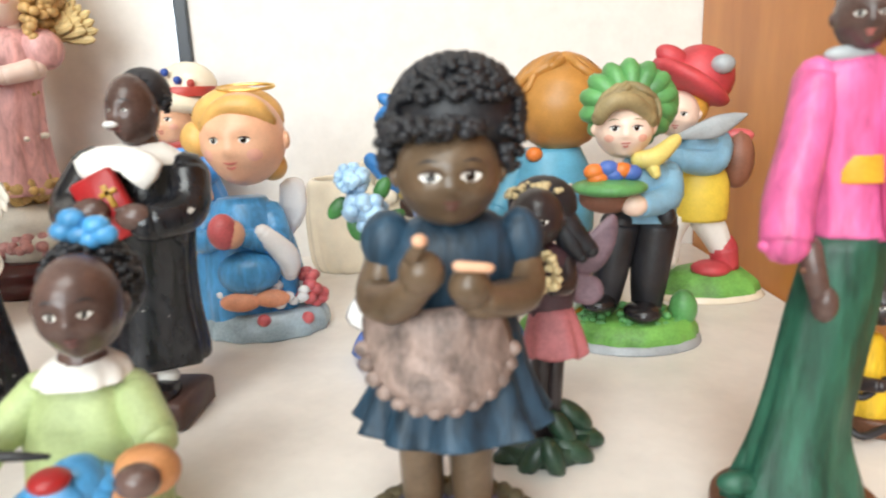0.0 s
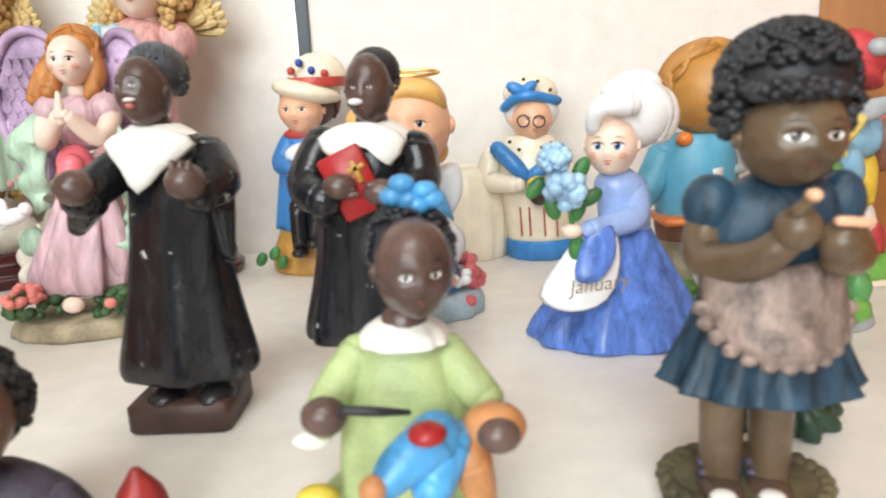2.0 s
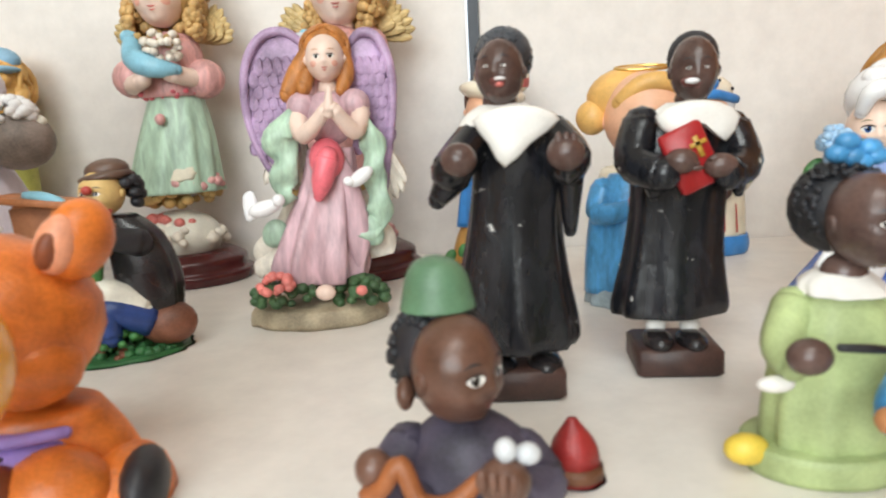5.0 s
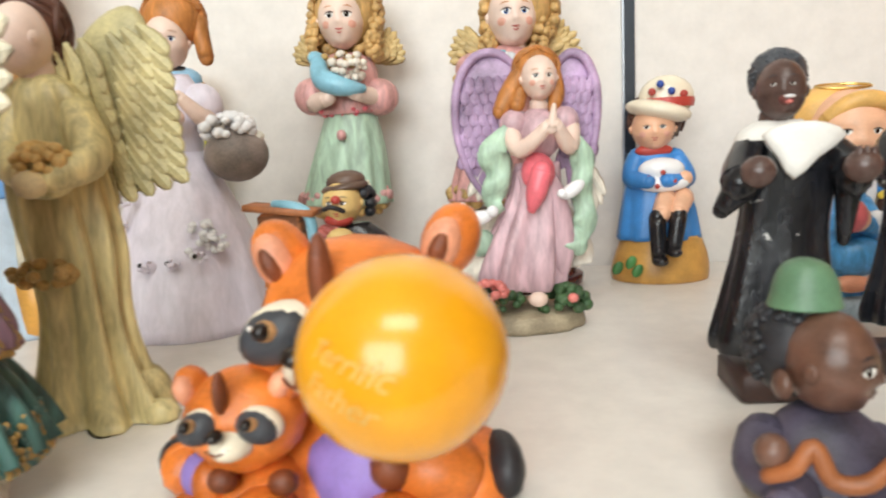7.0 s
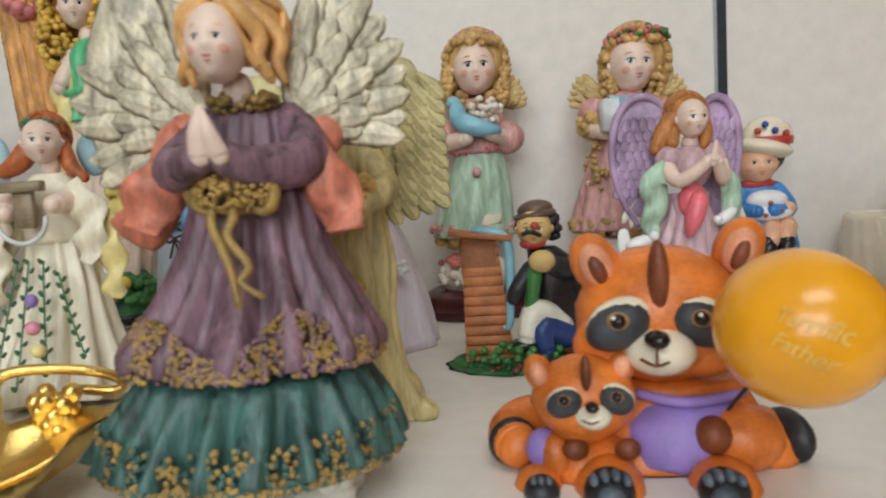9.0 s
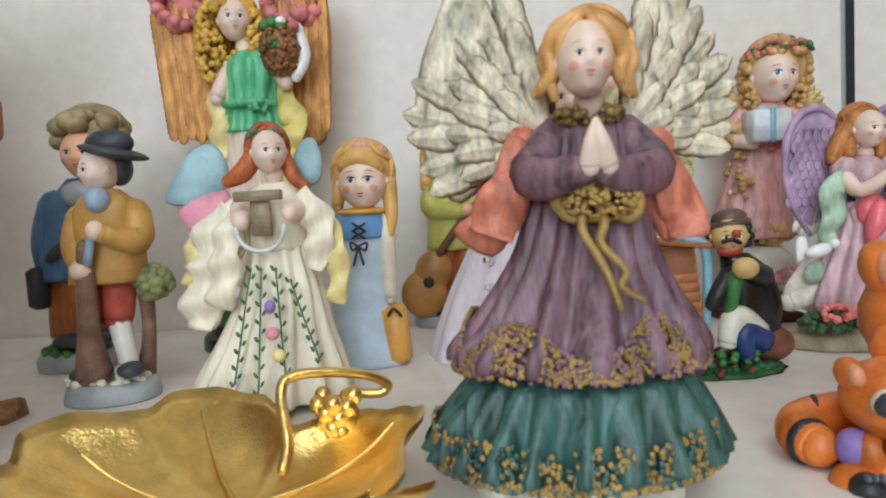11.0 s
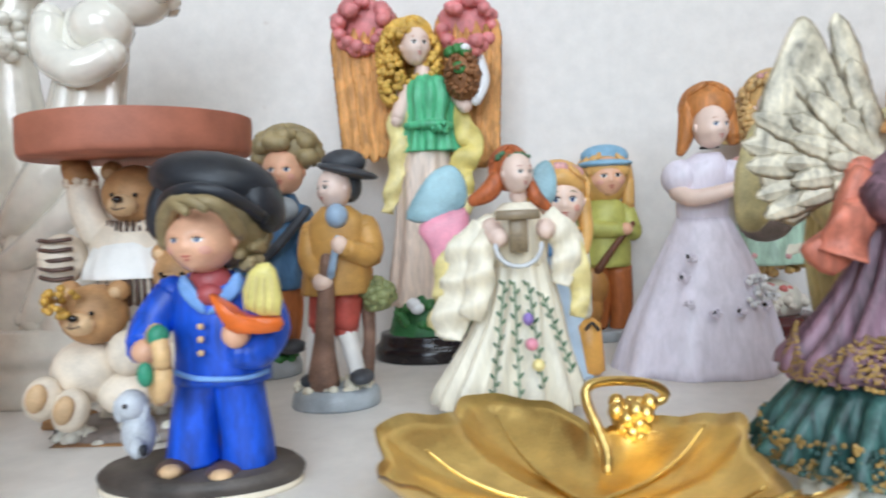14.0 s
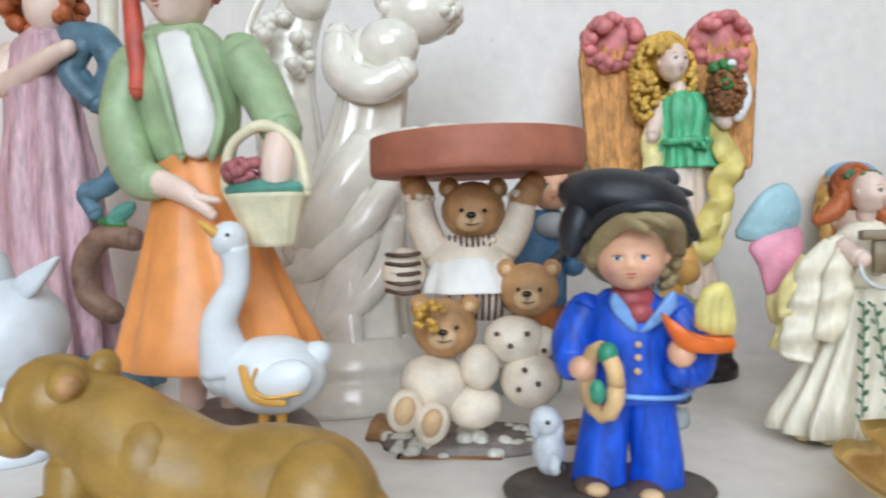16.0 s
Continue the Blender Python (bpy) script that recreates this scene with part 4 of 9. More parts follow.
f = Fig(8)
f.ball(7, 4, 90.7, 17, 15.2, 15.2, "white_glaze")
f.ball(8.6, 4, 101.4, 10.5, 6.4, 6.4, "white_glaze")
f.ball(18.6, 6, 88.8, 8.3, 8.3, 12, "white_glaze")
f.ball(-0, 0, 99, 6.8, 5, 5, "white_glaze")
f.tube([(-12, -10, 85.4, 2.6), (-10.1, -15, 93.9, 3.9), (2, -14, 94.2, 4.3)], "white_glaze")
f.tube([(9.1, -6, 101.4, 3.1), (17.6, -4, 93.3, 3.6), (17.1, 0, 81.1, 3.2)], "white_glaze")
f.head(-3.4, -5, 78.5, 10.3, 11.2, 12.1, "porcelain", yaw=-22, eye='eye_blue', cheek='cheek', brow='sandy', size=1.35)
f.ball(0, 0, 67.3, 5.1, 5.1, 5.1, "porcelain")
f.loft([(3.8, 0, 39.9, 10.8), (3, 0, 54.2, 10.7), (1.4, 0, 62.5, 10.6), (0, 0, 68, 6)], "light_blue", k=0.7)
f.tube([(7.4, 0, 59.8, 6), (4.7, -8, 49.4, 6.1), (-15.1, -20, 47.4, 3.9)], "light_blue")
f.ball(-22.1, -22, 47.5, 4.3, 3, 3, "porcelain")
f.loft([(0.5, 0, -2.4, 37.4), (1.2, 0, 5.6, 34.6), (3.1, 0, 25.4, 22.3), (3.8, 0, 43.5, 10.8)], "blue_glaze", k=0.75, folds=9, amp=0.08, wave=1)
f.plate([(-15.5, 47.4), (-4.6, 48.2), (-2.5, 34.7), (-9.2, 20.7), (-24.3, 16.9), (-35.4, 22.3), (-26.2, 36.2)], -29, 2, "white_glaze", bend=0.009, lean=0.42)
f.plate([(-14, 48.1), (-6, 48.4), (-6, 37.2), (-13.6, 28.9), (-21.7, 29.8), (-19.5, 40.2)], -29.5, 1.6, "blue_glaze", bend=0.009, lean=0.42)
f.text("January", -24.6, -32, 24.9, 7.6, "text_gold", tip=-22, turn=-14, slope=10)
f.curls(-29.1, -24, 76, 5, 4.9, 4.7, 2.3, 34, "blue_flower", low=-1, front=2)
f.ball(-29.1, -24, 76, 4.7, 4.4, 4.4, "blue_flower")
f.curls(-24.6, -24, 64.4, 6.4, 6.2, 6, 2.9, 34, "blue_flower", low=-1, front=2)
f.ball(-24.6, -24, 64.4, 6, 5.6, 5.6, "blue_flower")
f.ball(-35.6, -21, 64.8, 3, 2, 5.1, "leaf", roll=40)
f.ball(-14.8, -21, 60.2, 3, 2, 5.2, "leaf", roll=60)
f.ball(-29.3, -21, 56.8, 3, 2, 5.2, "leaf", roll=-20)
f.ball(-19.6, -21, 55.8, 3, 2, 5.2, "leaf", roll=20)
f.ball(-20.2, -21, 40.3, 3.1, 2, 5.2, "leaf", roll=5)
f.ball(-18.4, -21, 71.3, 3, 2, 5.1, "leaf", roll=30)
f.tube([(-23.1, -22, 58.7, 1.1), (-20.5, -22, 41, 0.9)], "leaf")
f.build("bonnet_lady_figurine", -0.041, 0.41, "porcelain lady figurine in blue gown holding blue flowers", "figurine", group="figurines on the shelf")

f = Fig(9)
f.loft([(0.3, 0, -2.8, 31.2), (0.3, 0, 3, 31.9), (1, 0, 14.5, 29.5), (1, 0, 25.9, 25)], "tan_base", k=0.8)
f.loft([(-0.5, 0, 24.1, 27.2), (-0.8, 0, 43, 24.1), (-2.6, 0, 65.4, 18.2), (-3.3, 0, 83.1, 10.8)], "bell_blue", k=0.75, folds=8, amp=0.06)
f.ball(-1.2, -12, 69.6, 14.8, 7.8, 7.8, "white_glaze")
f.ball(-1.1, -16, 60.8, 16.8, 5.6, 5.6, "white_glaze")
f.ball(-11, -21, 65.1, 1.7, 1.7, 1.7, "red_paint")
f.ball(-2.3, -21, 68.2, 1.7, 1.7, 1.7, "red_paint")
f.ball(4.6, -21, 62.6, 1.7, 1.7, 1.7, "red_paint")
f.ball(-5.8, -21, 59.6, 1.7, 1.7, 1.7, "red_paint")
f.tube([(1.2, -14, 50.8, 7.1), (-4.5, -26, 42.2, 5.9)], "peach")
f.tube([(11.8, -14, 51.1, 7), (5.8, -26, 43.5, 5.5)], "peach")
f.tube([(-7.2, -27, 40.7, 5.5), (-6.9, -30, 16.1, 4.8)], "boot_black")
f.tube([(5.9, -27, 41.9, 5.5), (2.1, -30, 21.1, 4.8)], "boot_black")
f.ball(-6.7, -32, 13.9, 5.2, 8, 3.4, "boot_black")
f.ball(1.9, -32, 19.3, 4.8, 8, 3.4, "boot_black")
f.tube([(10, 0, 75.9, 7.2), (15.1, -8, 63.2, 6.4), (-0.3, -20, 62.8, 4.5)], "bell_blue")
f.ball(12.4, -14, 63.7, 5.6, 4.9, 4.9, "peach")
f.tube([(-13.5, 0, 77, 7.3), (-18.8, -8, 64.8, 6.5), (-10.8, -20, 62.6, 4.5)], "bell_blue")
f.ball(-4.7, -6, 81.8, 12.1, 4.3, 4.3, "red_paint")
f.ball(-4.3, -4, 77.4, 14.3, 5, 5, "bell_blue")
f.ball(-0.7, 5, 101.3, 17, 16.7, 16.7, "brown_hair")
f.locks(-0.7, 5, 101.3, 17, 16.7, 16.7, "brown_hair", n=24)
f.head(-4.8, -5, 96.2, 13.5, 13.9, 14.2, "peach", yaw=-8, size=0.9, cheek='cheek')
f.ball(-1.1, -3, 106.8, 21.3, 22, 7.1, "cream_glaze", roll=12)
f.ball(5.1, 2, 115.3, 17.9, 14.3, 14.3, "cream_glaze")
f.loft([(2.6, 2, 109, 19.3), (3.3, 2, 111.8, 19.3), (4, 2, 114.6, 18.7)], "red_paint", k=1.0)
f.ball(4.8, -13, 118.5, 2.4, 2.4, 2.4, "dot_blue")
f.ball(-7.3, -13, 118.5, 2.4, 2.4, 2.4, "red_paint")
f.ball(-2.1, -13, 123, 2.4, 2.4, 2.4, "dot_blue")
f.ball(12.4, -13, 116.4, 2.4, 2.4, 2.4, "red_paint")
f.ball(8.3, -13, 108.6, 2.4, 2.4, 2.4, "dot_blue")
f.ball(-19.5, -27, 7, 3.2, 2, 4.6, "leaf", roll=30)
f.ball(-23.6, -27, 12.6, 3.2, 2, 4.6, "leaf", roll=30)
f.ball(-31.8, -27, 9.3, 3.2, 2, 4.6, "leaf", roll=30)
f.build("bell_girl_figurine", -0.194, 0.552, "bisque girl in striped bonnet sitting on tan stump", "figurine", group="figurines on the shelf")

f = Fig(10)
f.ball(2.7, 0, 105.4, 26.1, 24.9, 24.9, "ginger_hair")
f.locks(2.7, 0, 105.4, 26.1, 24.9, 24.9, "ginger_hair", n=24)
f.ball(-13.2, -12, 80.3, 4.7, 4.1, 4.1, "orange_paint")
f.loft([(-1.3, 0, 36.2, 22.7), (-1.8, 0, 49.2, 23.5), (-2.6, 0, 69.2, 22.4), (-1.7, 0, 82.7, 15.6)], "teal_shirt", k=0.8)
f.tube([(-20.9, 0, 71.8, 9.1), (-28.3, -4, 57.3, 9.1), (-33.8, -10, 48.9, 7.2)], "teal_shirt")
f.box(2.7, -20, 54.9, 9.2, 0.8, 19.6, "sticker", turn=38)
f.loft([(-2.2, 0, 21.1, 20.4), (-2.6, 0, 30.6, 22.2), (-2.3, 0, 37.5, 22.1)], "brown_pack", k=0.8)
f.box(-8.5, -8, 36.3, 36.1, 36, 3.6, "orange_paint")
f.loft([(-1.4, 0, -1.5, 29.7), (-1.7, 0, 8.3, 26.2), (-2.3, 0, 22.7, 21.7)], "stone", k=0.8)
f.loft([(0.3, 0, -4.2, 37.6), (0.2, 0, -0.9, 38.2), (0, 0, 3.3, 33.7)], "grass", k=0.8)
f.ball(1.2, -2, 128.9, 7.6, 4.1, 4.1, "white_glaze")
f.tube([(14.7 + 5 * math.cos(a * 0.5236), -3, 126 + 3.5 * math.sin(a * 0.5236), 0.7) for a in range(13)], "charcoal", n=6, sub=1)
f.ball(17.4, -10, 62.3, 5.3, 2.9, 2.9, "grey_glaze")
f.build("boy_figurine", 0.021, 0.488, "bisque boy in teal shirt seen from behind, glasses on hair", "figurine", group="figurines on the shelf", size=0.92)

f = Fig(11)
f.loft([(0.2, 0, -6.9, 19.6), (0, 0, -2.8, 20.3), (-0.2, 0, 2.1, 16.6)], "grass", k=0.8)
f.ball(-0.9, 0, 5.4, 11.4, 3.1, 3.1, "beak")
f.ball(-0.9, 0, 15.6, 13.4, 11.4, 11.4, "white_glaze")
f.ball(-9.6, -10, 16.6, 5.5, 2, 3, "black_matte")
f.tube([(-14.8, -8, 34.6, 4), (-10.7, -12, 42, 4.4), (2.5, -6, 45, 3)], "cream_pink")
f.tube([(-12.8, -8, 35.5, 4), (-9.3, -12, 42.6, 4.4), (3.3, -6, 43.7, 3)], "lilac")
f.tube([(-10.9, -8, 36.4, 4), (-7.8, -12, 43.3, 4.4), (4.1, -6, 42.4, 3)], "cream_pink")
f.tube([(-9, -8, 37.3, 4), (-6.4, -12, 44, 4.4), (4.9, -6, 41.1, 3)], "lilac")
f.tube([(-7, -8, 38.2, 4), (-5, -12, 44.6, 4.4), (5.7, -6, 39.7, 3)], "cream_pink")
f.tube([(-5.1, -8, 39.1, 4), (-3.6, -12, 45.3, 4.4), (6.6, -6, 38.4, 3)], "lilac")
f.ball(-1, 0, 34.1, 13.3, 6.1, 6.1, "cream_pink")
f.build("duck_figurine", 0.015, 0.435, "small white duck with lilac swirl hat on grass base", "figurine", group="figurines on the shelf")

f = Fig(12)
for i in range(14):
    a = i * 0.4488
    f.ball(-2.2 + 10.5 * math.sin(a), 6, 98.2 + 8.5 * math.cos(a), 5.4, 8.5, 10.5, "green_glaze", roll=math.degrees(a), n=12)
f.ball(-0.3, 7, 98.2, 19.6, 9, 16.3, "green_glaze", n=24)
f.ball(-4.4, 0, 94.1, 12.8, 11.8, 11.8, "sandy")
f.locks(-4.4, 0, 94.1, 12.8, 11.8, 11.8, "sandy", n=24)
f.head(-6.6, -5, 89.2, 11.7, 12, 12.3, "porcelain", yaw=-10, cheek='cheek', brow='sandy', size=1)
f.tube([(-18.8, -14, 93.8, 3), (-14.7, -17, 99.5, 3.6), (-5.9, -16, 99.6, 3.4), (2.6, -12, 91.9, 2.8)], "sandy")
f.loft([(5.6, 0, 49.8, 12.2), (5.3, 0, 60.5, 11.7), (4.6, 0, 69.9, 11.6), (2.1, 0, 76.4, 6.9)], "shirt_blue", k=0.75)
f.tube([(-2.1, -12, 76.8, 3.5), (4.5, -12, 77.7, 4), (13.4, -8, 83.7, 2.7)], "yellow_soft")
f.tube([(2.4, -12, 75.6, 3.1), (4.1, -14, 71.3, 2.2)], "yellow_soft")
f.tube([(13.2, 0, 68.4, 6.5), (10.8, -8, 60.2, 5.9), (-4, -20, 59.6, 4.8)], "shirt_blue")
f.ball(-6.7, -24, 60.5, 5.1, 4.3, 4.3, "porcelain")
f.ball(-16.1, -22, 67.7, 15, 14, 3.6, "green_glaze")
f.ball(-15.6, -20, 63.5, 12.1, 6.5, 6.5, "brown_pack")
f.ball(-22.4, -24, 74.1, 4.2, 3.2, 3.2, "orange_paint")
f.ball(-17.1, -24, 75.2, 4.2, 3.2, 3.2, "fruit_blue")
f.ball(-11.8, -24, 74.2, 4.2, 3.2, 3.2, "orange_paint")
f.ball(-8.2, -24, 73.2, 4.2, 3.2, 3.2, "fruit_blue")
f.ball(-14.6, -24, 72.6, 4.2, 3.2, 3.2, "fruit_blue")
f.ball(-20.9, -24, 71.5, 4.2, 3.2, 3.2, "orange_paint")
f.tube([(-6.1, 0, 49.1, 8.5), (-9.4, 0, 29.8, 7.9), (-11.6, 0, 13.7, 5.8)], "black_matte")
f.tube([(9.9, 0, 48.5, 9), (7.3, 0, 29.2, 8.6), (6.2, 0, 10.5, 6.5)], "black_matte")
f.ball(-16.6, -8, 16.3, 7.5, 8, 3.8, "boot_black")
f.ball(1.7, -10, 12.1, 8, 9, 4.4, "boot_black")
f.ball(9.7, -12, 54, 3.6, 3.6, 4, "black_matte")
f.loft([(-0.7, 0, -9, 29.5), (-0.3, 0, -3.3, 30.3), (0.1, 0, 0.5, 28.8)], "grey_glaze", k=0.75)
f.loft([(0.1, 0, -0.7, 28.3), (0.5, 0, 4.4, 27.3), (0.9, 0, 7.9, 23.1)], "grass", k=0.75, folds=15, amp=0.03)
f.curls(0.4, 0, 5.6, 24.3, 14.8, 5.3, 1.7, 120, "green_glaze", low=-0.2, front=2)
f.ball(20.9, -4, 11.2, 6, 6, 8.4, "green_glaze")
f.build("bonnet_child_figurine", 0.044, 0.420, "bisque child in green bonnet carrying a fruit tray", "figurine", group="figurines on the shelf")

f = Fig(13)
f.ball(-6, 4, 108.8, 17, 15.4, 15.4, "red_hat", roll=20)
f.ball(-12.3, 0, 106.2, 21.7, 20, 6, "red_hat", roll=32)
f.ball(-21.4, 0, 118.3, 9.2, 5.4, 5.4, "red_hat", roll=30)
f.ball(-0.3, -10, 114.1, 5.8, 4.7, 4.7, "grey_glaze")
f.ball(-13, 2, 94.3, 11, 10.5, 10.5, "beak")
f.head(-19.1, -4, 91.1, 10.3, 10.8, 11.4, "porcelain", yaw=-25)
f.ball(-7.4, 0, 72.3, 13.3, 11.6, 11.6, "shirt_blue")
f.tube([(3.5, 0, 75.5, 7.2), (-2.9, -8, 67.3, 7.1), (-22.5, -16, 70.1, 5.3)], "shirt_blue")
f.tube([(-22.3, -18, 81.2, 1.6), (-6.8, -18, 84.7, 5.2), (2.1, -18, 88, 3.6), (8.7, -18, 90.3, 0.8)], "grey_glaze", flat=0.35)
f.loft([(-4.5, 0, 37.1, 13.6), (-4.9, 0, 45.7, 14.7), (-4.8, 0, 57, 14), (-6.3, 0, 66.8, 11.1)], "yellow_overall", k=0.8)
f.ball(15.7, 6, 66.8, 8.5, 8.5, 15.3, "brown_pack")
f.ball(15.6, 6, 78.6, 8.4, 3.9, 3.9, "rose")
f.tube([(-1.8, 0, 38.4, 8.5), (3.7, 0, 29.5, 7.4), (8.2, 0, 19.1, 5.7)], "white_cloth")
f.tube([(-14.5, 0, 38.9, 6.8), (-18.4, 0, 28.9, 5.7), (-19.7, 0, 15.8, 5.2)], "white_cloth")
f.tube([(8.7, 0, 22, 7.4), (10.4, 0, 10.2, 6.9)], "red_hat")
f.ball(0.5, -6, 12.1, 10.2, 9, 4.5, "red_hat")
f.ball(-21.6, -4, 16, 5.1, 4, 4, "white_cloth")
f.loft([(0.3, 0, -9, 29.2), (0.7, 0, -4.4, 30.2), (0.5, 0, 0.1, 28.4)], "cream_glaze", k=0.7)
f.loft([(0.5, 0, -1.4, 28.2), (1.1, 0, 4.6, 25.4), (1.7, 0, 10.5, 17.3)], "grass", k=0.7, folds=11, amp=0.04)
f.build("pixie_figurine", 0.099, 0.482, "bisque pixie in red hat and yellow overalls", "figurine", group="figurines on the shelf")

f = Fig(14)
f.ball(0.8, 5, 73.2, 10.2, 8.6, 8.6, "black_hair")
f.head(-2.3, -4, 71, 7.6, 8.1, 8.5, "black_skin", yaw=-14, lip='lips_dark')
f.tube([(4, 4, 72.7, 4.3), (7.7, 2, 66.2, 4.3), (13.9, 0, 60.2, 2.4)], "black_hair")
f.tube([(4.4, 2, 68.8, 3.9), (8.1, 0, 62.4, 3.3), (11, -2, 58.6, 1.6)], "black_hair")
f.curls(-1.5, 0, 76.5, 8.3, 5.9, 3.5, 1.1, 40, "cream_flower", low=0, front=2)
f.plate([(9.4, 58.9), (15.8, 63.8), (22.2, 69.1), (23.8, 63.5), (21, 54.9), (15.9, 50.7), (9.9, 51.8)], 9, 2, "lilac_brown")
f.plate([(9.2, 51.2), (17.4, 50), (19.6, 44.6), (15.8, 41.2), (9.7, 43.2)], 8, 2, "lilac_brown")
f.loft([(2, 0, 41.4, 6.3), (2.1, 0, 50.9, 7.6), (1.1, 0, 59.4, 6.5), (-0, 0, 62.7, 3.3)], "plum", k=0.7)
f.tube([(6.5, 0, 58.3, 2.6), (6.2, -6, 52.3, 2.7), (1.2, -12, 52.4, 1.9)], "black_skin")
f.tube([(-4.1, 0, 58.7, 2.3), (-5.3, -6, 54.4, 2.4), (-1.9, -12, 54.1, 1.9)], "black_skin")
f.curls(-0.5, -13, 61.2, 1.8, 1.8, 1.7, 1.1, 14, "cream_flower", low=-1, front=2)
f.curls(0.6, -13, 58.7, 1.8, 1.8, 1.7, 1.1, 14, "cream_flower", low=-1, front=2)
f.curls(-1, -13, 54.3, 1.8, 1.8, 1.7, 1.1, 14, "cream_flower", low=-1, front=2)
f.curls(1, -13, 54.9, 1.8, 1.8, 1.7, 1.1, 14, "cream_flower", low=-1, front=2)
f.loft([(3.7, 0, 29.6, 9.8), (3.3, 0, 35.3, 8.7), (2.4, 0, 44, 6.3)], "dusty_pink", k=0.75, folds=8, amp=0.12, wave=1)
f.tube([(-0.2, 0, 30.1, 3.4), (-0.8, 0, 17.5, 2.9), (-1.6, 0, 0.9, 2.4)], "black_skin")
f.tube([(3.7, 0, 30, 3), (3.1, 0, 15.5, 2.6), (2.2, 0, 0.7, 2.3)], "black_skin")
f.ball(-9.5, -4, -1.4, 3.4, 4, 7.2, "dark_leaf", roll=70)
f.ball(-4.4, -10, 0.8, 3.3, 4, 6.9, "dark_leaf", roll=30)
f.ball(1.1, -12, 1.6, 3.3, 4, 6.9, "dark_leaf", roll=-20)
f.ball(8, -6, 0.8, 3.4, 4, 7.1, "dark_leaf", roll=-60)
f.ball(9.5, 2, 7.9, 3.5, 4, 7.3, "dark_leaf", roll=-50)
f.ball(5, -4, 6.4, 3.4, 4, 7.1, "dark_leaf", roll=-30)
f.ball(12.2, 2, 1.2, 3.5, 4, 7.4, "dark_leaf", roll=-70)
f.ball(-6, 4, -3, 3.6, 4, 7.5, "dark_leaf", roll=50)
f.ball(-0.7, 4, -0.3, 3.5, 4, 7.4, "dark_leaf", roll=0)
f.loft([(0, 0, -2.8, 13.44), (0, 0, 0.45, 14), (0, 0, 2.55, 14), (0, 0, 3, 13.16)], "dark_leaf", k=0.79, sub=2)
f.build("fairy_figurine", -0.008, 0.326, "dark resin fairy in pink skirt with flowers and wings", "figurine", group="figurines on the shelf")

f = Fig(15)
f.loft([(4.7, 0, 69.9, 9.3), (3.6, 0, 79.2, 7.6), (1.7, 0, 89.6, 7.7), (-0.3, 0, 102.1, 9.1), (0.4, 0, 108.2, 7.8), (1.4, 0, 111.2, 3.8)], "pink_silk", k=0.65, folds=7, amp=0.05)
f.tube([(-6.9, 0, 106, 4.8), (-10.5, -4, 92.7, 5.2), (-13.8, -6, 80.5, 5.5), (-14.8, -8, 71.4, 5.5)], "pink_silk")
f.ball(-15.2, -8, 70.5, 5.8, 2.3, 2.3, "pink_silk")
f.tube([(8.8, 0, 105.5, 4.8), (11.3, -4, 91.9, 5.3), (13.2, -6, 73.2, 5.6)], "pink_silk")
f.tube([(-9.7, -8, 69.9, 2.8), (-8.7, -10, 63.3, 2.5), (-6.4, -10, 56.7, 2.3)], "dark_skin")
f.ball(-6.7, -11, 57.6, 2.8, 2.8, 4.3, "dark_skin")
f.ball(-9.6, -10, 65.2, 3, 1, 1, "wood_brown")
f.loft([(4.6, 0, 83, 8.1), (4, 0, 86.3, 8), (3.5, 0, 89.2, 7.7)], "obi", k=0.7)
f.loft([(-4.7, 0, 3.1, 17), (-4.6, 0, 7.9, 15.7), (-3.9, 0, 21.7, 11.5), (-1.5, 0, 36.5, 10.5), (1.2, 0, 53.6, 10.3), (3.7, 0, 70.6, 9)], "green_cloth", k=0.7, folds=7, amp=0.1)
f.ball(-19.3, -4, 10, 5.9, 3.1, 3.1, "green_cloth")
f.ball(3, 0, 107.5, 3, 3, 5.7, "dark_skin")
f.ball(-1.2, -2, 110.7, 5.7, 2, 2, "grey_glaze")
f.head(1.2, -2, 118.4, 5.9, 6.6, 7.3, "dark_skin", yaw=-20)
f.ball(5.4, 4, 122.3, 6.6, 6.6, 6.6, "black_hair")
f.loft([(-4, 0, -2.8, 19.2), (-4, 0, 0.6, 20), (-4, 0, 3.4, 20), (-4, 0, 4, 18.8)], "wood_brown", k=0.80, sub=2)
f.build("kimono_woman_figurine", 0.054, 0.29, "tall woman figurine in pink jacket and green skirt", "figurine", group="figurines on the shelf")

f = Fig(16)
f.loft([(0.7, 0, -23.3, 12.2), (-0.2, 0, -14.2, 11.4), (-3.5, 0, 5.6, 8.7), (-5.9, 0, 20.9, 7.1), (-7.1, 0, 28.4, 4.6)], "yellow_cloth", k=0.75, folds=6, amp=0.06)
f.tube([(-15.5, -7, 13, 1.2), (-11.4, -9, 11.8, 1.2), (-4.8, -8, 16.6, 1.2)], "black_matte")
f.tube([(-16, -8, 2.3, 1.2), (-11.6, -11, -0.2, 1.2), (-1.9, -9, 2.2, 1.2)], "black_matte")
f.ball(-2.1, 2, 41.3, 6.3, 6.3, 8.1, "black_hair")
f.head(-5.8, -2, 39, 5.5, 6.2, 6.9, "black_skin")
f.tube([(-10.5, 0, 23, 2.8), (-13.9, -8, 17, 2.6), (-10, -14, 17.5, 2)], "black_skin")
f.loft([(0, 0, -2.8, 11.52), (0, 0, 0.45, 12), (0, 0, 2.55, 12), (0, 0, 3, 11.28)], "wood_brown", k=0.83, sub=2)
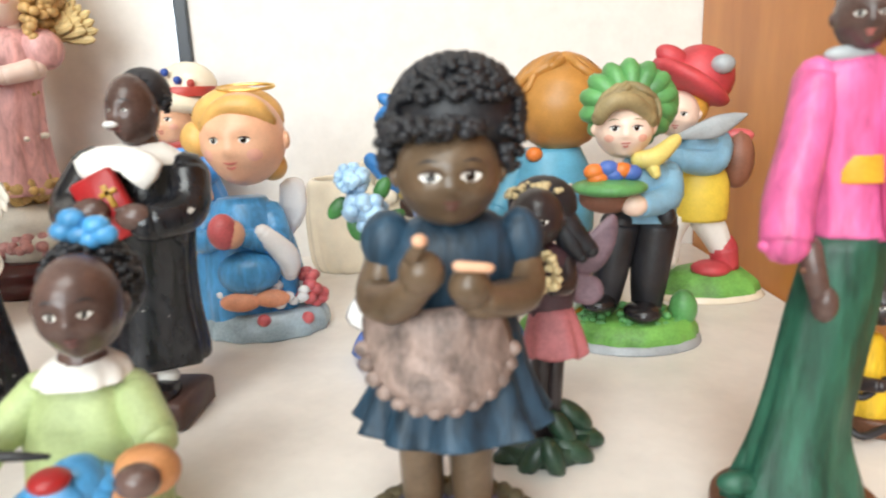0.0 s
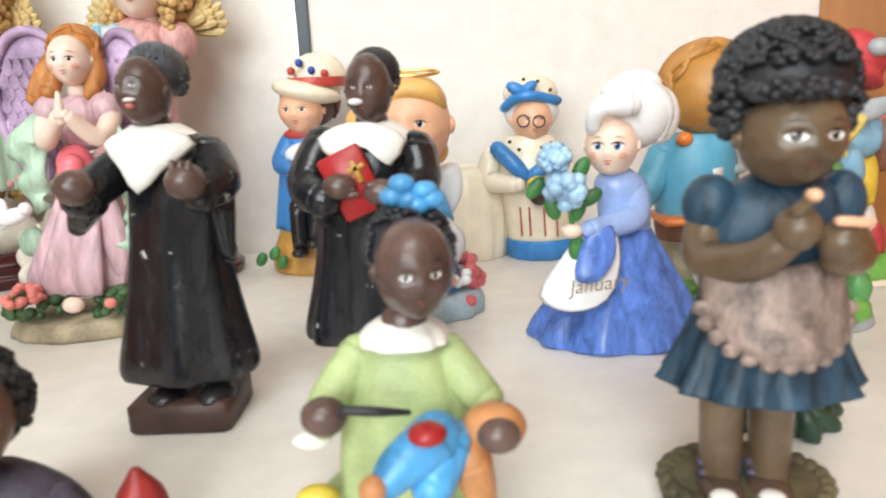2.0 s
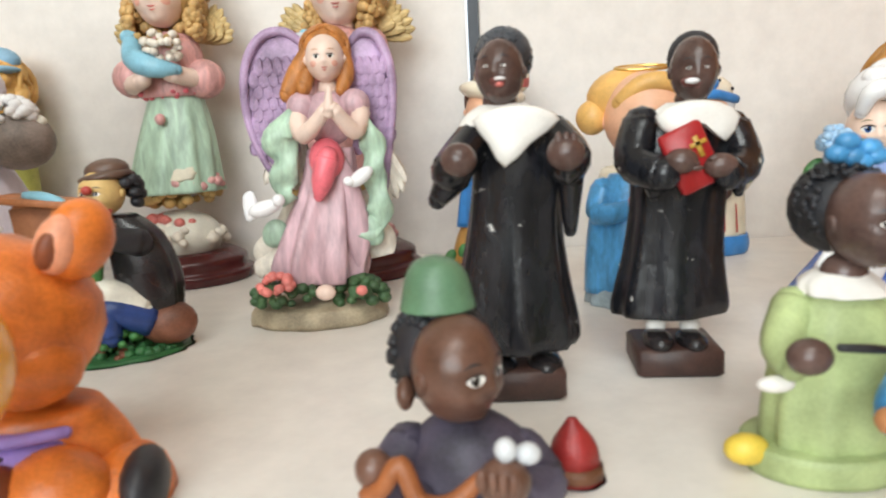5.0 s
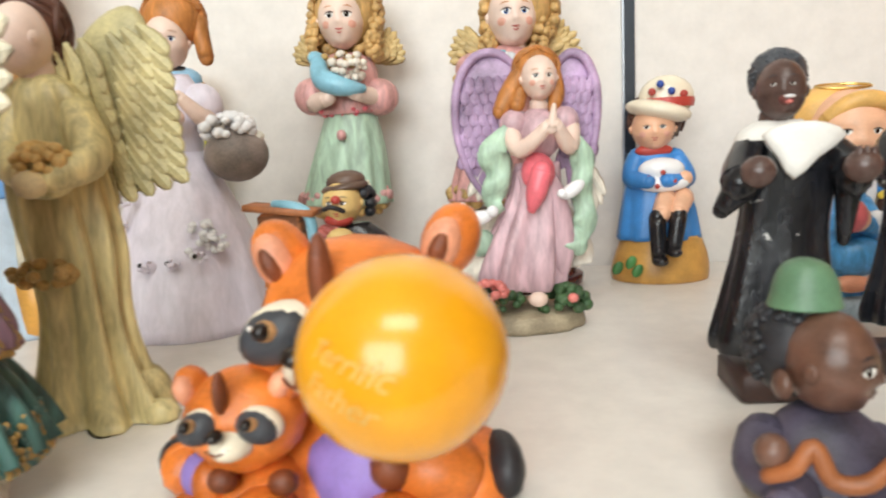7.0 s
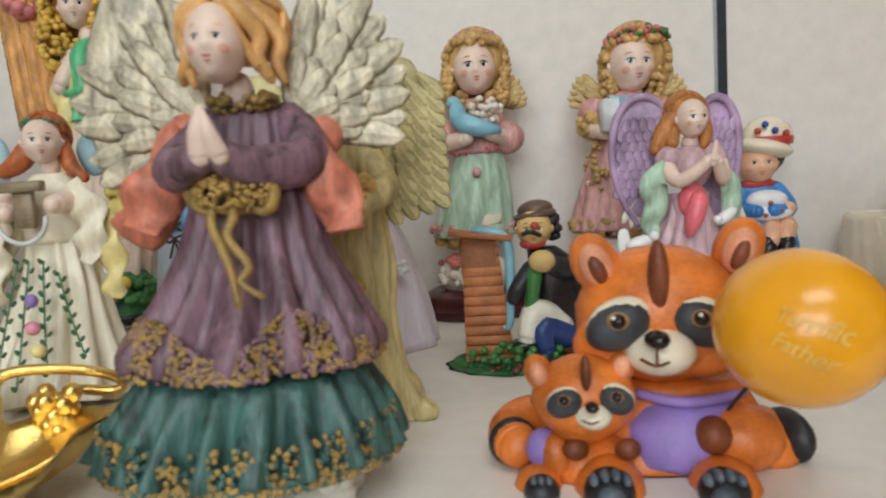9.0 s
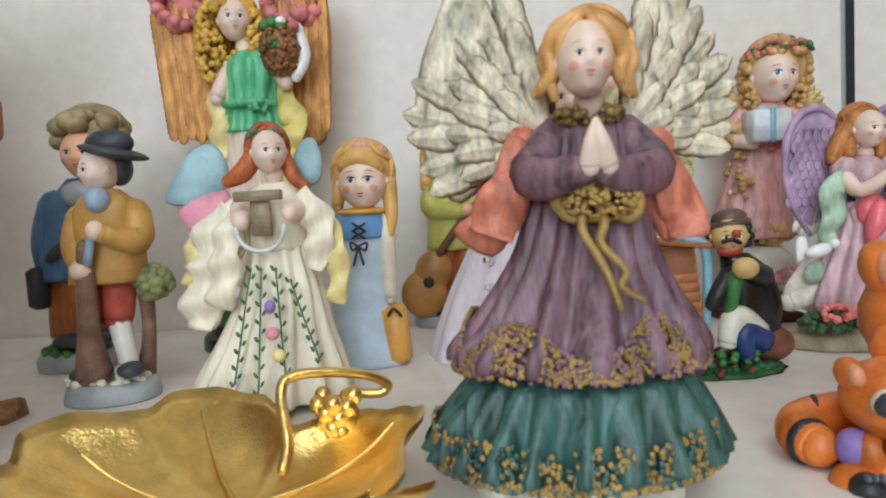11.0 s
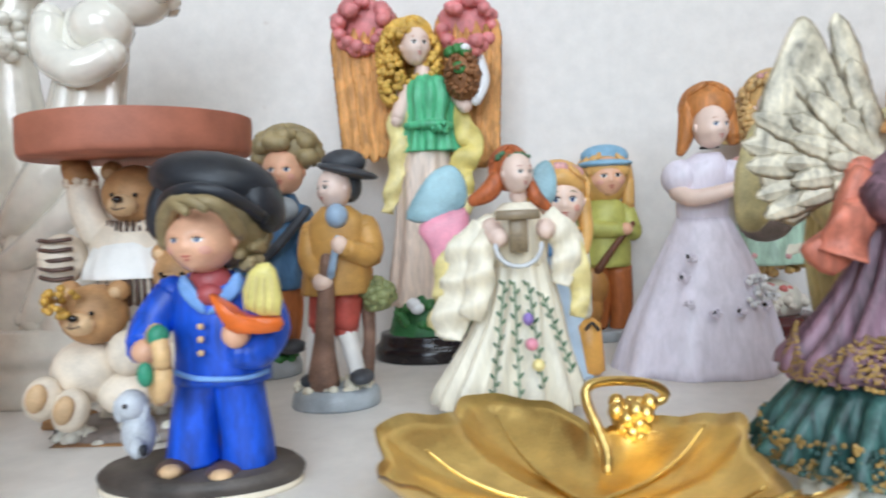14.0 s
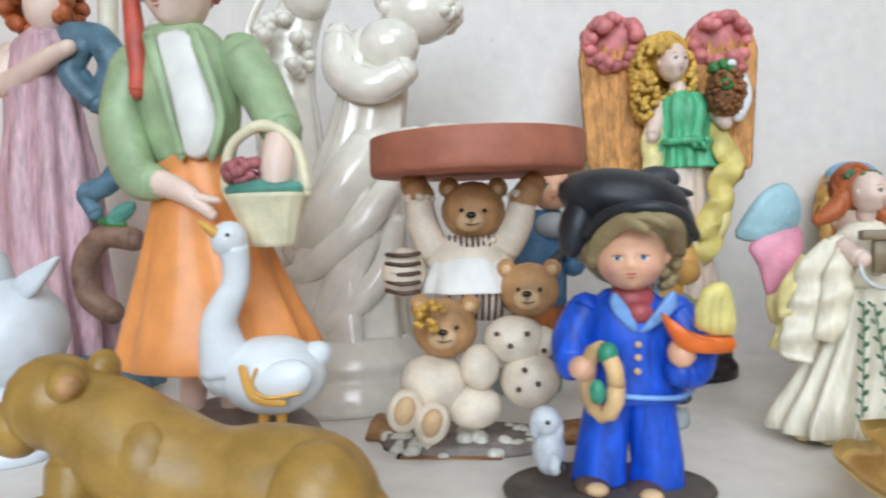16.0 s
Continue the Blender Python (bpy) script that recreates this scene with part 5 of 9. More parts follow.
f.build("yellow_dress_figurine", 0.1, 0.335, "small dark figurine in yellow and black wrapped dress", "figurine", group="figurines on the shelf")

f = Fig(17)
f.loft([(-1.5, 0, -7.9, 31.4), (-0.5, 0, -0.7, 33.5), (0.1, 0, 5.6, 30.1)], "stone", k=0.72, folds=11, amp=0.04)
f.curls(-13, -12, 11.4, 14.8, 10.3, 5.9, 2.7, 60, "foliage", low=-0.3, front=2)
f.curls(21.6, -8, 9.2, 11.3, 9.7, 8.1, 2.7, 60, "foliage", low=-0.3, front=2)
f.curls(-14, -22, 18.8, 7.3, 6, 4.7, 2.1, 26, "pink_flower", low=-0.5, front=2)
f.ball(24.7, -24, 15.3, 2.6, 2.3, 2.3, "pink_flower")
f.ball(8.5, -24, 15.1, 4.6, 3.6, 3.6, "porcelain2")
f.loft([(2.1, 0, 15.8, 19.9), (2, 0, 24.8, 22), (5.9, 0, 44.1, 17.4), (9.5, 0, 60.3, 13), (11.5, 0, 77.6, 10.7)], "mauve", k=0.75, folds=9, amp=0.24)
f.tube([(-26.5, 6, 21.7, 6.2), (-14.5, 4, 27.4, 8.4), (-2.4, 6, 46.3, 8.3)], "feather_white")
f.plate([(0.8, 74.4), (19.2, 73.6), (28.3, 41.4), (21.9, 19.8), (13.6, 41.9)], -6, 4, "mauve")
f.ball(11, -9, 73.3, 8.1, 6, 9.4, "coral")
f.tube([(12.6, -14, 74.3, 5.1), (9.6, -15, 64.3, 5.1), (7.4, -15, 57.1, 2.6)], "coral")
f.ball(12.2, 0, 91.5, 11.7, 11.7, 12.7, "mauve")
f.ball(0.5, -2, 96.5, 7.4, 7.4, 7.4, "mauve")
f.ball(24.3, -2, 96.7, 7.3, 7.3, 7.3, "mauve")
f.tube([(-1.5, -4, 93.9, 4.5), (2.9, -14, 84.4, 4.1), (16.1, -24, 95.4, 2.9)], "porcelain2")
f.tube([(27.4, -4, 93.4, 4.4), (25.4, -14, 85.1, 4.1), (18.5, -24, 95.3, 2.9)], "porcelain2")
f.tube([(16.8, -25, 93.6, 2.9), (17.9, -26, 103.6, 1)], "porcelain2", flat=0.7)
f.ruffle([(-1.3, -8, 93, 4), (-9.5, -10, 85, 7), (-8, -9, 73, 6.5), (-11, -7, 61, 5), (-8, -6, 54, 3)], "mint", waves=3, amp=2.2)
f.ruffle([(26.5, -8, 90, 4), (32, -8, 79, 5.5), (31.5, -7, 64, 5), (33, -6, 48, 5.5), (26, -7, 35, 4)], "mint", waves=4, amp=2.2)
f.ball(-17.3, -4, 39.6, 6, 3, 7.1, "mint", roll=30)
f.ball(28.7, -5, 39, 5.4, 3, 7.5, "mint", roll=-15)
f.ball(12.9, 0, 104.5, 4.7, 4.7, 5.3, "porcelain2")
f.head(13, -4, 117.5, 8.5, 9.4, 10.3, "porcelain2", yaw=8, brow='ginger', cheek='cheek')
f.ball(11.9, 4, 121.8, 11.1, 10.1, 10.1, "ginger")
f.locks(11.9, 4, 121.8, 11.1, 10.1, 10.1, "ginger", n=24)
f.tube([(5.2, 2, 120.9, 4.7), (-1, 0, 110.8, 5.3), (-6, -2, 102.7, 3.7)], "ginger")
f.tube([(4.4, 0, 113.1, 3.7), (2.4, -4, 105.3, 3.7)], "ginger")
f.tube([(19.7, 2, 120.2, 4.2), (21.1, 0, 109.8, 4.2), (19.2, -4, 103.2, 2.6)], "ginger")
f.plate([(4.5, 123.7), (-5.8, 130.9), (-16.7, 129.9), (-24.7, 120.4), (-27.4, 106), (-26.4, 89.8), (-21.9, 74.6), (-13, 61.8), (-4.3, 76.6), (-3.5, 103.5)], 9, 3.5, "lilac", bend=-0.004)
f.plate([(20.1, 122.9), (27.6, 128.8), (35.5, 125.3), (40.1, 112), (39.9, 93.5), (36.8, 72.1), (32.5, 47.4), (26.6, 64.3), (24.1, 94.2)], 9, 3.5, "lilac", bend=-0.004)
f.fan(-6.9, 8, 90.3, -150, -195, 31.5, 32.8, 6, 3.3, "feather_white", back=0)
f.fan(31, 8, 83.2, 150, 178, 27.2, 38.1, 5, 3.3, "feather_white", back=0)
f.ball(-18.7, -12, 52.6, 7.9, 3.7, 3.7, "white_glaze", roll=-15)
f.ball(-11.3, -14, 56.2, 2.9, 2.9, 2.9, "white_glaze")
f.plate([(-29.2, 58.6), (-23.8, 59.8), (-23.2, 49.1), (-28.8, 46.6)], -8, 2, "white_glaze")
f.ball(26.5, -14, 64.8, 6.7, 3.3, 3.3, "white_glaze", roll=-35)
f.ball(21.4, -16, 63.3, 2.6, 2.3, 2.3, "white_glaze")
for k in range(8):
    for i in range(5):
        f.feather(-25 + 4.2 * i + 0.5 * k + 2.1 * (k % 2), 6.6 - 0.25 * k, 84 + 5.2 * k, 188 - 5 * i, 8.5, 2.7, "lilac", th=0.6, back=0.0)
        f.feather(22.5 + 3.9 * i - 0.2 * k + 1.9 * (k % 2), 6.6 - 0.25 * k, 82 + 5.2 * k, 172 + 4 * i, 8.5, 2.6, "lilac", th=0.6, back=0.0)
f.tube([(3, 8, 123, 1.8), (-6, 7, 131, 2.2), (-17, 6.5, 130, 2.3), (-25, 6, 120, 2.3), (-28, 6, 105, 2.2), (-27, 6.5, 89, 2), (-22, 7, 73, 1.7), (-14, 8, 60, 1.4)], "lilac")
f.tube([(21, 8, 122, 1.8), (28, 7, 129, 2.2), (36, 6.5, 126, 2.3), (41, 6, 112, 2.3), (40.5, 6, 93, 2.1), (37, 6.5, 72, 1.9), (33, 7.5, 48, 1.4)], "lilac")
f.ruffle([(-3, 3, 52, 8), (-12, 2, 38, 11), (-20, 2, 25, 11), (-24, 2, 17, 8)], "feather_white", waves=1.6, amp=2.5)
f.ruffle([(20, 3, 52, 7), (27, 2, 38, 9), (30, 2, 25, 8)], "feather_white", waves=1.4, amp=2.2)
f.build("winged_angel_figurine", -0.291, 0.446, "praying angel in mauve gown with glittering lilac wings", "figurine", group="figurines on the shelf", size=1.05)

f = Fig(18)
f.loft([(-6.6, 0, 27.9, 20.3), (-7, 0, 40.3, 24.3), (-7.8, 0, 50.7, 16.2)], "shell", k=0.9, folds=7, amp=0.05)
f.loft([(-11.6, 0, 57.1, 30.8), (-11.1, 0, 71.4, 27.4), (-7.4, 0, 97.6, 22.5), (-0.7, 0, 127.3, 17.5)], "pink_lace", k=0.75, folds=10, amp=0.08)
f.curls(-11.5, 0, 61.2, 29.1, 19.4, 9.7, 3.6, 150, "gold_lace", low=-0.8, front=2)
f.curls(-21.3, -6, 98.3, 8.7, 14.3, 19.9, 2.4, 50, "gold_lace", low=-1, front=2)
f.curls(-7.8, -1, 90.3, 24.1, 13.2, 2.4, 2, 70, "feather_white", low=-1, front=2)
f.curls(-3.7, -1, 115.4, 19.2, 10.6, 2, 1.6, 50, "gold_lace", low=-1, front=2)
f.curls(-3.1, -17, 123.3, 6.9, 5.8, 4.6, 2.7, 16, "pink_flower", low=-1, front=2)
f.ball(0.4, 0, 135.2, 20.7, 19.9, 19.9, "pink_lace")
f.curls(-22.5, -2, 132.5, 10.4, 10, 9.6, 3.2, 60, "gold_lace", low=-1, front=2)
f.ball(-21.8, 0, 140.6, 12, 10.4, 10.4, "pink_lace")
f.ball(21.2, 0, 139.9, 11.9, 11.9, 11.9, "pink_lace")
f.tube([(-24.1, -6, 128.3, 6.3), (-16.7, -18, 124.8, 5.4)], "porcelain2")
f.tube([(19.3, -6, 129.5, 6.3), (6.4, -18, 125.3, 5.4)], "porcelain2")
f.box(-8.7, -22, 135.4, 26.6, 22, 22.1, "silver", c=0.06)
f.box(-8.8, -22.5, 135.4, 3.8, 23, 22.8, "bird_blue")
f.ball(-10.7, -24, 145.9, 5.3, 2.6, 2.6, "bird_blue", roll=25)
f.ball(-5.4, -24, 145.6, 5.3, 2.6, 2.6, "bird_blue", roll=-25)
f.ball(5, 0, 152.8, 7.9, 7.9, 7.9, "porcelain2")
f.ball(9.4, 5, 177.1, 21.5, 21.5, 22.3, "blond2")
f.locks(9.4, 5, 177.1, 21.5, 21.5, 22.3, "blond2", n=24)
f.head(4.4, -5, 170.9, 15.6, 17.2, 18.8, "porcelain2", yaw=6, eye='eye_blue', brow='ginger', cheek='cheek', size=1.1)
f.curls(9, 4, 173.8, 23.1, 23.9, 24.7, 3.4, 330, "blond2", low=-0.95, front=0.3, brow=0.5)
f.curls(-12.1, 0, 153.9, 4.8, 9.3, 13.9, 3.0, 60, "blond2", low=-1, front=2)
f.curls(21.7, 0, 155.7, 4.7, 10.3, 15.8, 3.0, 60, "blond2", low=-1, front=2)
f.curls(9.6, -2, 188.2, 21.2, 14.9, 8.6, 2.7, 50, "pink_flower", low=-0.2, front=2)
f.curls(11, -3, 188.7, 21.1, 14.9, 8.6, 2.3, 26, "leaf", low=-0.2, front=2)
f.fan(-12.8, 12, 149.6, -95, -35, 25.3, 25.3, 6, 3.3, "feather_gold", back=0)
f.fan(22.6, 12, 147.3, 95, 35, 26, 26.8, 6, 3.2, "feather_gold", back=0)
f.fan(-13.1, 10, 150.1, -83, -35, 20.3, 20.3, 6, 3.3, "feather_gold", back=0)
f.fan(22.1, 10, 147.8, 83, 35, 21, 21.8, 6, 3.2, "feather_gold", back=0)
f.fan(-13.5, 8, 150.7, -71, -35, 15.4, 15.4, 6, 3.2, "feather_gold", back=0)
f.fan(21.6, 8, 148.4, 71, 35, 16.1, 16.9, 6, 3.2, "feather_gold", back=0)
f.loft([(0, 0, 0, 45), (0, 0, 6, 46), (0, 0, 8, 42), (0, 0, 14, 42), (0, 0, 17, 38), (0, 0, 19, 34)], "maroon", k=0.85, sub=3)
f.ball(0, 0, 24, 27, 24, 14, "shell")
f.curls(0, 0, 24, 27, 24, 12, 4, 60, "pink_lace", low=-0.1, front=2)
f.build("gift_angel_figurine", -0.291, 0.548, "angel girl in pink dress holding a silver gift", "figurine", group="figurines on the shelf")

f = Fig(19)
f.loft([(0.2, 0, 57.5, 30.8), (1.8, 0, 70.8, 28.2), (5.6, 0, 95.5, 23.1), (7.7, 0, 119.2, 16.5)], "mint", k=0.75, folds=10, amp=0.08)
f.plate([(-3.7, 117.6), (15.3, 116.4), (18.3, 82.6), (19.4, 65.8), (-10.5, 67.5), (-7.1, 92.1)], -20, 3, "cream_cloth", bend=0.008, lean=0.3)
f.curls(0.5, 0, 63.4, 30.8, 18.3, 5.8, 3.3, 130, "pink_lace", low=-1, front=2)
f.curls(0.1, 0, 55.8, 27.5, 16.7, 5.8, 3.7, 90, "gold_lace", low=-1, front=2)
f.ball(4.3, -20, 103.3, 3.2, 3.2, 3.6, "pink_lace")
f.loft([(6.4, 0, 116.9, 20.6), (7.2, 0, 132.3, 20.5), (6.9, 0, 148.6, 18.8), (6.4, 0, 155.9, 9.8)], "pink_lace", k=0.75)
f.ball(-16.8, -2, 129.6, 13.1, 12.3, 12.3, "pink_lace")
f.ball(27.4, -2, 126.9, 13.5, 12.2, 12.2, "pink_lace")
f.curls(6.4, -4, 119.1, 18.8, 11.4, 4.1, 2, 40, "coral", low=-1, front=2)
f.tube([(-15.6, -8, 125.1, 6.1), (-1.1, -24, 127, 5.1)], "porcelain2")
f.tube([(26.3, -8, 126.5, 6), (14.7, -24, 129.9, 5.1)], "porcelain2")
f.tube([(-7.8, -18, 151.4, 4.7), (-4.4, -24, 138.8, 7), (9, -28, 133, 6.2), (20.7, -24, 131.4, 3.1)], "bird_blue")
f.ball(-9.7, -18, 152.3, 4.7, 4.3, 4.3, "bird_blue")
f.curls(12.9, -22, 145.7, 10.9, 9.8, 8.6, 2.7, 26, "feather_white", low=-1, front=2)
f.curls(5.3, -14, 151, 11.9, 8.3, 4.8, 2.4, 24, "gold_lace", low=-1, front=2)
f.ball(7.9, 5, 181.7, 21.4, 21.4, 22.6, "blond2")
f.locks(7.9, 5, 181.7, 21.4, 21.4, 22.6, "blond2", n=24)
f.head(6.8, -5, 176.8, 15.3, 16.9, 18.5, "porcelain2", yaw=4, eye='eye_dark', brow='ginger', cheek='cheek', size=1.15)
f.curls(7.7, 4, 179.5, 23, 23.8, 24.6, 3.4, 330, "blond2", low=-0.9, front=0.3, brow=0.5)
f.curls(-12.7, 0, 166.1, 4.1, 8.6, 13.1, 3.0, 60, "blond2", low=-1, front=2)
f.curls(25.7, 0, 163.6, 4.1, 8.5, 13, 3.0, 60, "blond2", low=-1, front=2)
f.curls(8.7, -2, 197.9, 14.5, 9.7, 4.8, 2.4, 34, "pink_lace", low=-0.2, front=2)
f.fan(-10.5, 12, 153.2, -85, -30, 21.8, 23.5, 6, 3.4, "feather_gold", back=0)
f.fan(23, 12, 151.1, 88, 30, 21.7, 25.1, 6, 3.3, "feather_gold", back=0)
f.fan(-10.5, 10, 153, -75, -30, 17.6, 19.3, 6, 3.3, "feather_gold", back=0)
f.fan(22.9, 10, 150.8, 78, 30, 17.5, 20.8, 6, 3.3, "feather_gold", back=0)
f.fan(-10.4, 8, 152.7, -65, -30, 13.3, 15, 6, 3.3, "feather_gold", back=0)
f.fan(22.8, 8, 150.6, 68, 30, 13.3, 16.6, 6, 3.3, "feather_gold", back=0)
f.loft([(0, 0, 0, 44), (0, 0, 6, 45), (0, 0, 8, 41), (0, 0, 14, 41), (0, 0, 17, 37), (0, 0, 19, 33)], "maroon", k=0.85, sub=3)
f.ball(0, 0, 28, 27, 22, 18, "shell")
f.curls(0, 0, 26, 27, 24, 14, 3.6, 70, "feather_white", low=-0.1, front=2)
f.curls(-6, 0, 38, 22, 20, 4, 3.6, 34, "pink_flower", low=-0.1, front=2)
f.build("bird_angel_figurine", -0.404, 0.553, "angel girl in mint dress holding a blue bird", "figurine", group="figurines on the shelf")

f = Fig(20)
f.loft([(-0.2, 0, -8.9, 37.8), (0.5, 0, -5.1, 39.6), (0.6, 0, -1.4, 35.9)], "green_base", k=0.72, folds=13, amp=0.05)
f.curls(0.6, 0, -2, 34.1, 18.9, 3.7, 2.4, 220, "green_base", low=-0.1, front=2)
f.box(-15.3, -4, 1.3, 25.4, 13.4, 4.7, "terracotta", c=0.1)
f.box(-15.5, -4, 6.6, 24.7, 13.1, 4.7, "terracotta", c=0.1)
f.box(-15.7, -4, 11.9, 24.1, 12.8, 4.7, "terracotta", c=0.1)
f.box(-16, -4, 17.1, 23.6, 12.5, 4.7, "terracotta", c=0.1)
f.box(-16.2, -4, 22.4, 23, 12.2, 4.7, "terracotta", c=0.1)
f.box(-16.4, -4, 27.6, 22.4, 11.9, 4.7, "terracotta", c=0.1)
f.box(-16.6, -4, 32.8, 21.8, 11.6, 4.7, "terracotta", c=0.1)
f.box(-16.9, -4, 38, 21.2, 11.3, 4.7, "terracotta", c=0.1)
f.box(-17.1, -4, 43.2, 20.6, 11, 4.7, "terracotta", c=0.1)
f.box(-17.3, -4, 48.4, 20, 10.7, 4.7, "terracotta", c=0.1)
f.box(-17.5, -4, 53.5, 19.4, 10.4, 4.7, "terracotta", c=0.1)
f.box(-17.7, -4, 58.7, 18.8, 10.1, 4.6, "terracotta", c=0.1)
f.box(-17.9, -4, 63.8, 18.2, 9.8, 4.6, "terracotta", c=0.1)
f.box(-17, -4, 35.3, 19.8, 10.5, 61.4, "mortar", roll=-4)
f.box(-17.6, -4, 67.1, 33.3, 18, 3, "terracotta", roll=7)
f.tube([(-20, -8, 69.9, 2.1), (-9.9, -9, 68.2, 2.6), (-3.4, -9, 62.2, 2.6), (-3, -9, 39.8, 2.4), (-4.3, -9, 20.2, 2.1), (-7.3, -9, 18.3, 1.5)], "bird_blue")
f.loft([(24.2, 0, 12.4, 13.3), (24.1, 0, 31, 15), (20.4, 0, 49.6, 12.6), (14.7, 0, 59, 7.8)], "boot_black", k=0.75, folds=5, amp=0.08)
f.tube([(8.7, -8, 48, 5.3), (1.6, -12, 39.9, 4.7), (-1.5, -12, 34.1, 4.1)], "black_matte")
f.tube([(26.3, -8, 47.1, 6.4), (16.2, -18, 51.6, 4.6)], "black_matte")
f.ball(12.9, -20, 53.4, 6.8, 5.7, 5.7, "yellow_skin")
f.tube([(10.1, -14, 48.6, 4), (6.5, -14, 28.1, 3.5)], "leaf")
f.tube([(23.1, -6, 16.8, 7.7), (9.4, -14, 26.5, 7), (4.1, -16, 13.7, 5.2)], "shell")
f.tube([(25.9, -6, 12, 7.7), (12.9, -16, 19.2, 6.4), (13.5, -18, 7.8, 4.6)], "navy")
f.ball(2, -18, 9.8, 6.3, 2.9, 2.9, "boot_black")
f.ball(9.7, -8, 61.4, 7, 3.2, 3.2, "red_paint")
f.head(11, -4, 69.1, 9.2, 9.6, 10, "yellow_skin", yaw=-8, brow='black_matte', lip='red_paint')
f.ball(10.5, -15, 71.2, 2.3, 2, 2, "red_paint")
f.tube([(4.6, -13, 67, 1.2), (8.1, -15, 68.1, 1.1), (13.2, -13, 66, 1.2)], "black_matte", n=6)
f.curls(13.7, 3, 68.6, 10.2, 9.9, 9.6, 2.7, 50, "black_hair", low=-0.6)
f.ball(12, -1, 75.9, 11.5, 11, 3, "shoe_brown", roll=-8)
f.ball(12.4, 0, 78.6, 9.6, 8, 5.2, "shoe_brown", roll=-6)
f.ball(31.6, -2, 9.4, 13.2, 10.2, 10.2, "rock")
f.curls(-2.5, -12, 5.7, 23.5, 13.8, 4.1, 2.4, 40, "leaf", low=-0.3, front=2)
f.curls(-0.8, -16, -1, 17.5, 9.9, 2.3, 2, 16, "rock", low=-0.3, front=2)
f.build("clown_figurine", -0.383, 0.408, "resin clown in black coat leaning by a brick pillar", "figurine", group="figurines on the shelf")

f = Fig(21)
f.ball(2.3, 0, 46.4, 29, 24, 23.8, "raccoon")
f.ball(-13.9, -8, 38.2, 14.9, 11.1, 11.1, "raccoon")
f.ball(14.7, -8, 36.8, 15.6, 11.4, 11.4, "raccoon")
f.ball(-18.8, 0, 64.5, 8.4, 9, 11.4, "raccoon", roll=-25)
f.ball(-19.4, -6, 64.4, 5.6, 5, 8.2, "ear_pink", roll=-25)
f.ball(-19.6, -9, 63.6, 2.9, 3, 5.5, "stripe_brown", roll=-25)
f.ball(29.7, 0, 67.2, 8.2, 9, 11.2, "raccoon", roll=25)
f.ball(27.8, -6, 67.1, 5.5, 5, 8, "ear_pink", roll=25)
f.ball(27, -9, 66.3, 2.9, 3, 5.4, "stripe_brown", roll=25)
f.ball(-2.8, -20.5, 62.3, 3.3, 4, 11.4, "stripe_brown")
f.ball(-15.1, -18.5, 47.6, 11.3, 7, 7.8, "cream_glaze", roll=-24)
f.ball(-15.8, -20.2, 46.7, 10.9, 7, 7.5, "charcoal", roll=-24)
f.ball(-16.7, -25, 49.3, 3.6, 4, 2.9, "bear")
f.ball(-17.2, -27.5, 49.8, 2.4, 3, 2.4, "eye_dark")
# white dot on each pupil, a highlight put in as colour
f.ball(-19.1, -30, 51.4, 0.7, 1, 0.7, "eye_white_glint")
f.ball(10.5, -18.5, 47.3, 11.2, 7, 7.7, "cream_glaze", roll=24)
f.ball(10.3, -20.2, 46.4, 10.7, 7, 7.4, "charcoal", roll=24)
f.ball(8.8, -25, 49, 3.6, 4, 2.9, "bear")
f.ball(8.1, -27.5, 49.5, 2.3, 3, 2.3, "eye_dark")
f.ball(7.1, -30, 51.1, 0.7, 1, 0.7, "eye_white_glint")
f.ball(-3.1, -20, 38.2, 11.5, 13, 7.7, "cream_glaze")
f.ball(-6.9, -33, 44.9, 3.8, 5, 2.8, "eye_dark")
f.tube([(-11.3, -31, 38.5, 0.5), (-7.4, -34, 37.1, 0.5), (-1.3, -31, 38, 0.5)], "stripe_brown", n=6)
f.tube([(-7.3, -34, 42.1, 0.4), (-7.4, -34, 37.4, 0.4)], "stripe_brown", n=6)
f.loft([(-1.5, 0, -13.5, 40), (-0.4, 0, -8.4, 41.9), (2.8, 0, 1.6, 36.8), (6.1, 0, 13.5, 28.9), (7.4, 0, 23.5, 21.1)], "raccoon", k=0.55)
f.ball(8.5, -7, 3, 25.3, 18, 18.7, "lilac_cloth")
f.tube([(-8.9, -12, 21.9, 1.6), (5.4, -19, 20.4, 1.8), (25.7, -12, 20.3, 1.6)], "lilac_cloth")
f.ball(23.9, -16, 6.7, 13.4, 11.1, 11.1, "raccoon")
f.ball(12.6, -22, 10.3, 5.9, 5.9, 6.3, "stripe_brown")
f.ball(34.8, -4, -3.2, 11.7, 16, 15.8, "raccoon")
f.ball(42, -8, 4, 6, 12, 9, "black_matte", turn=12)
f.tube([(-27, 12, 7, 9.5), (-44, 6, 7, 9.3), (-50.3, -2, 6, 8.6), (-49, -12, 5, 7.4)], "raccoon", n=16)
f.ball(-41, 7.5, 7, 3, 10.2, 10.2, "black_matte", turn=-18)
f.ball(-50.3, -8, 5.4, 8.7, 4, 8.7, "black_matte", turn=8)
f.ball(-21.7, -28, -3.4, 11.1, 14, 10.4, "raccoon")
f.ball(-23.1, -36, -0.7, 8, 8, 7.6, "black_matte")
f.ball(-23.8, -42, 0.1, 4.2, 4, 3.9, "pad_grey")
f.ball(-28.7, -42, 6.3, 1.4, 3, 1.9, "pad_grey")
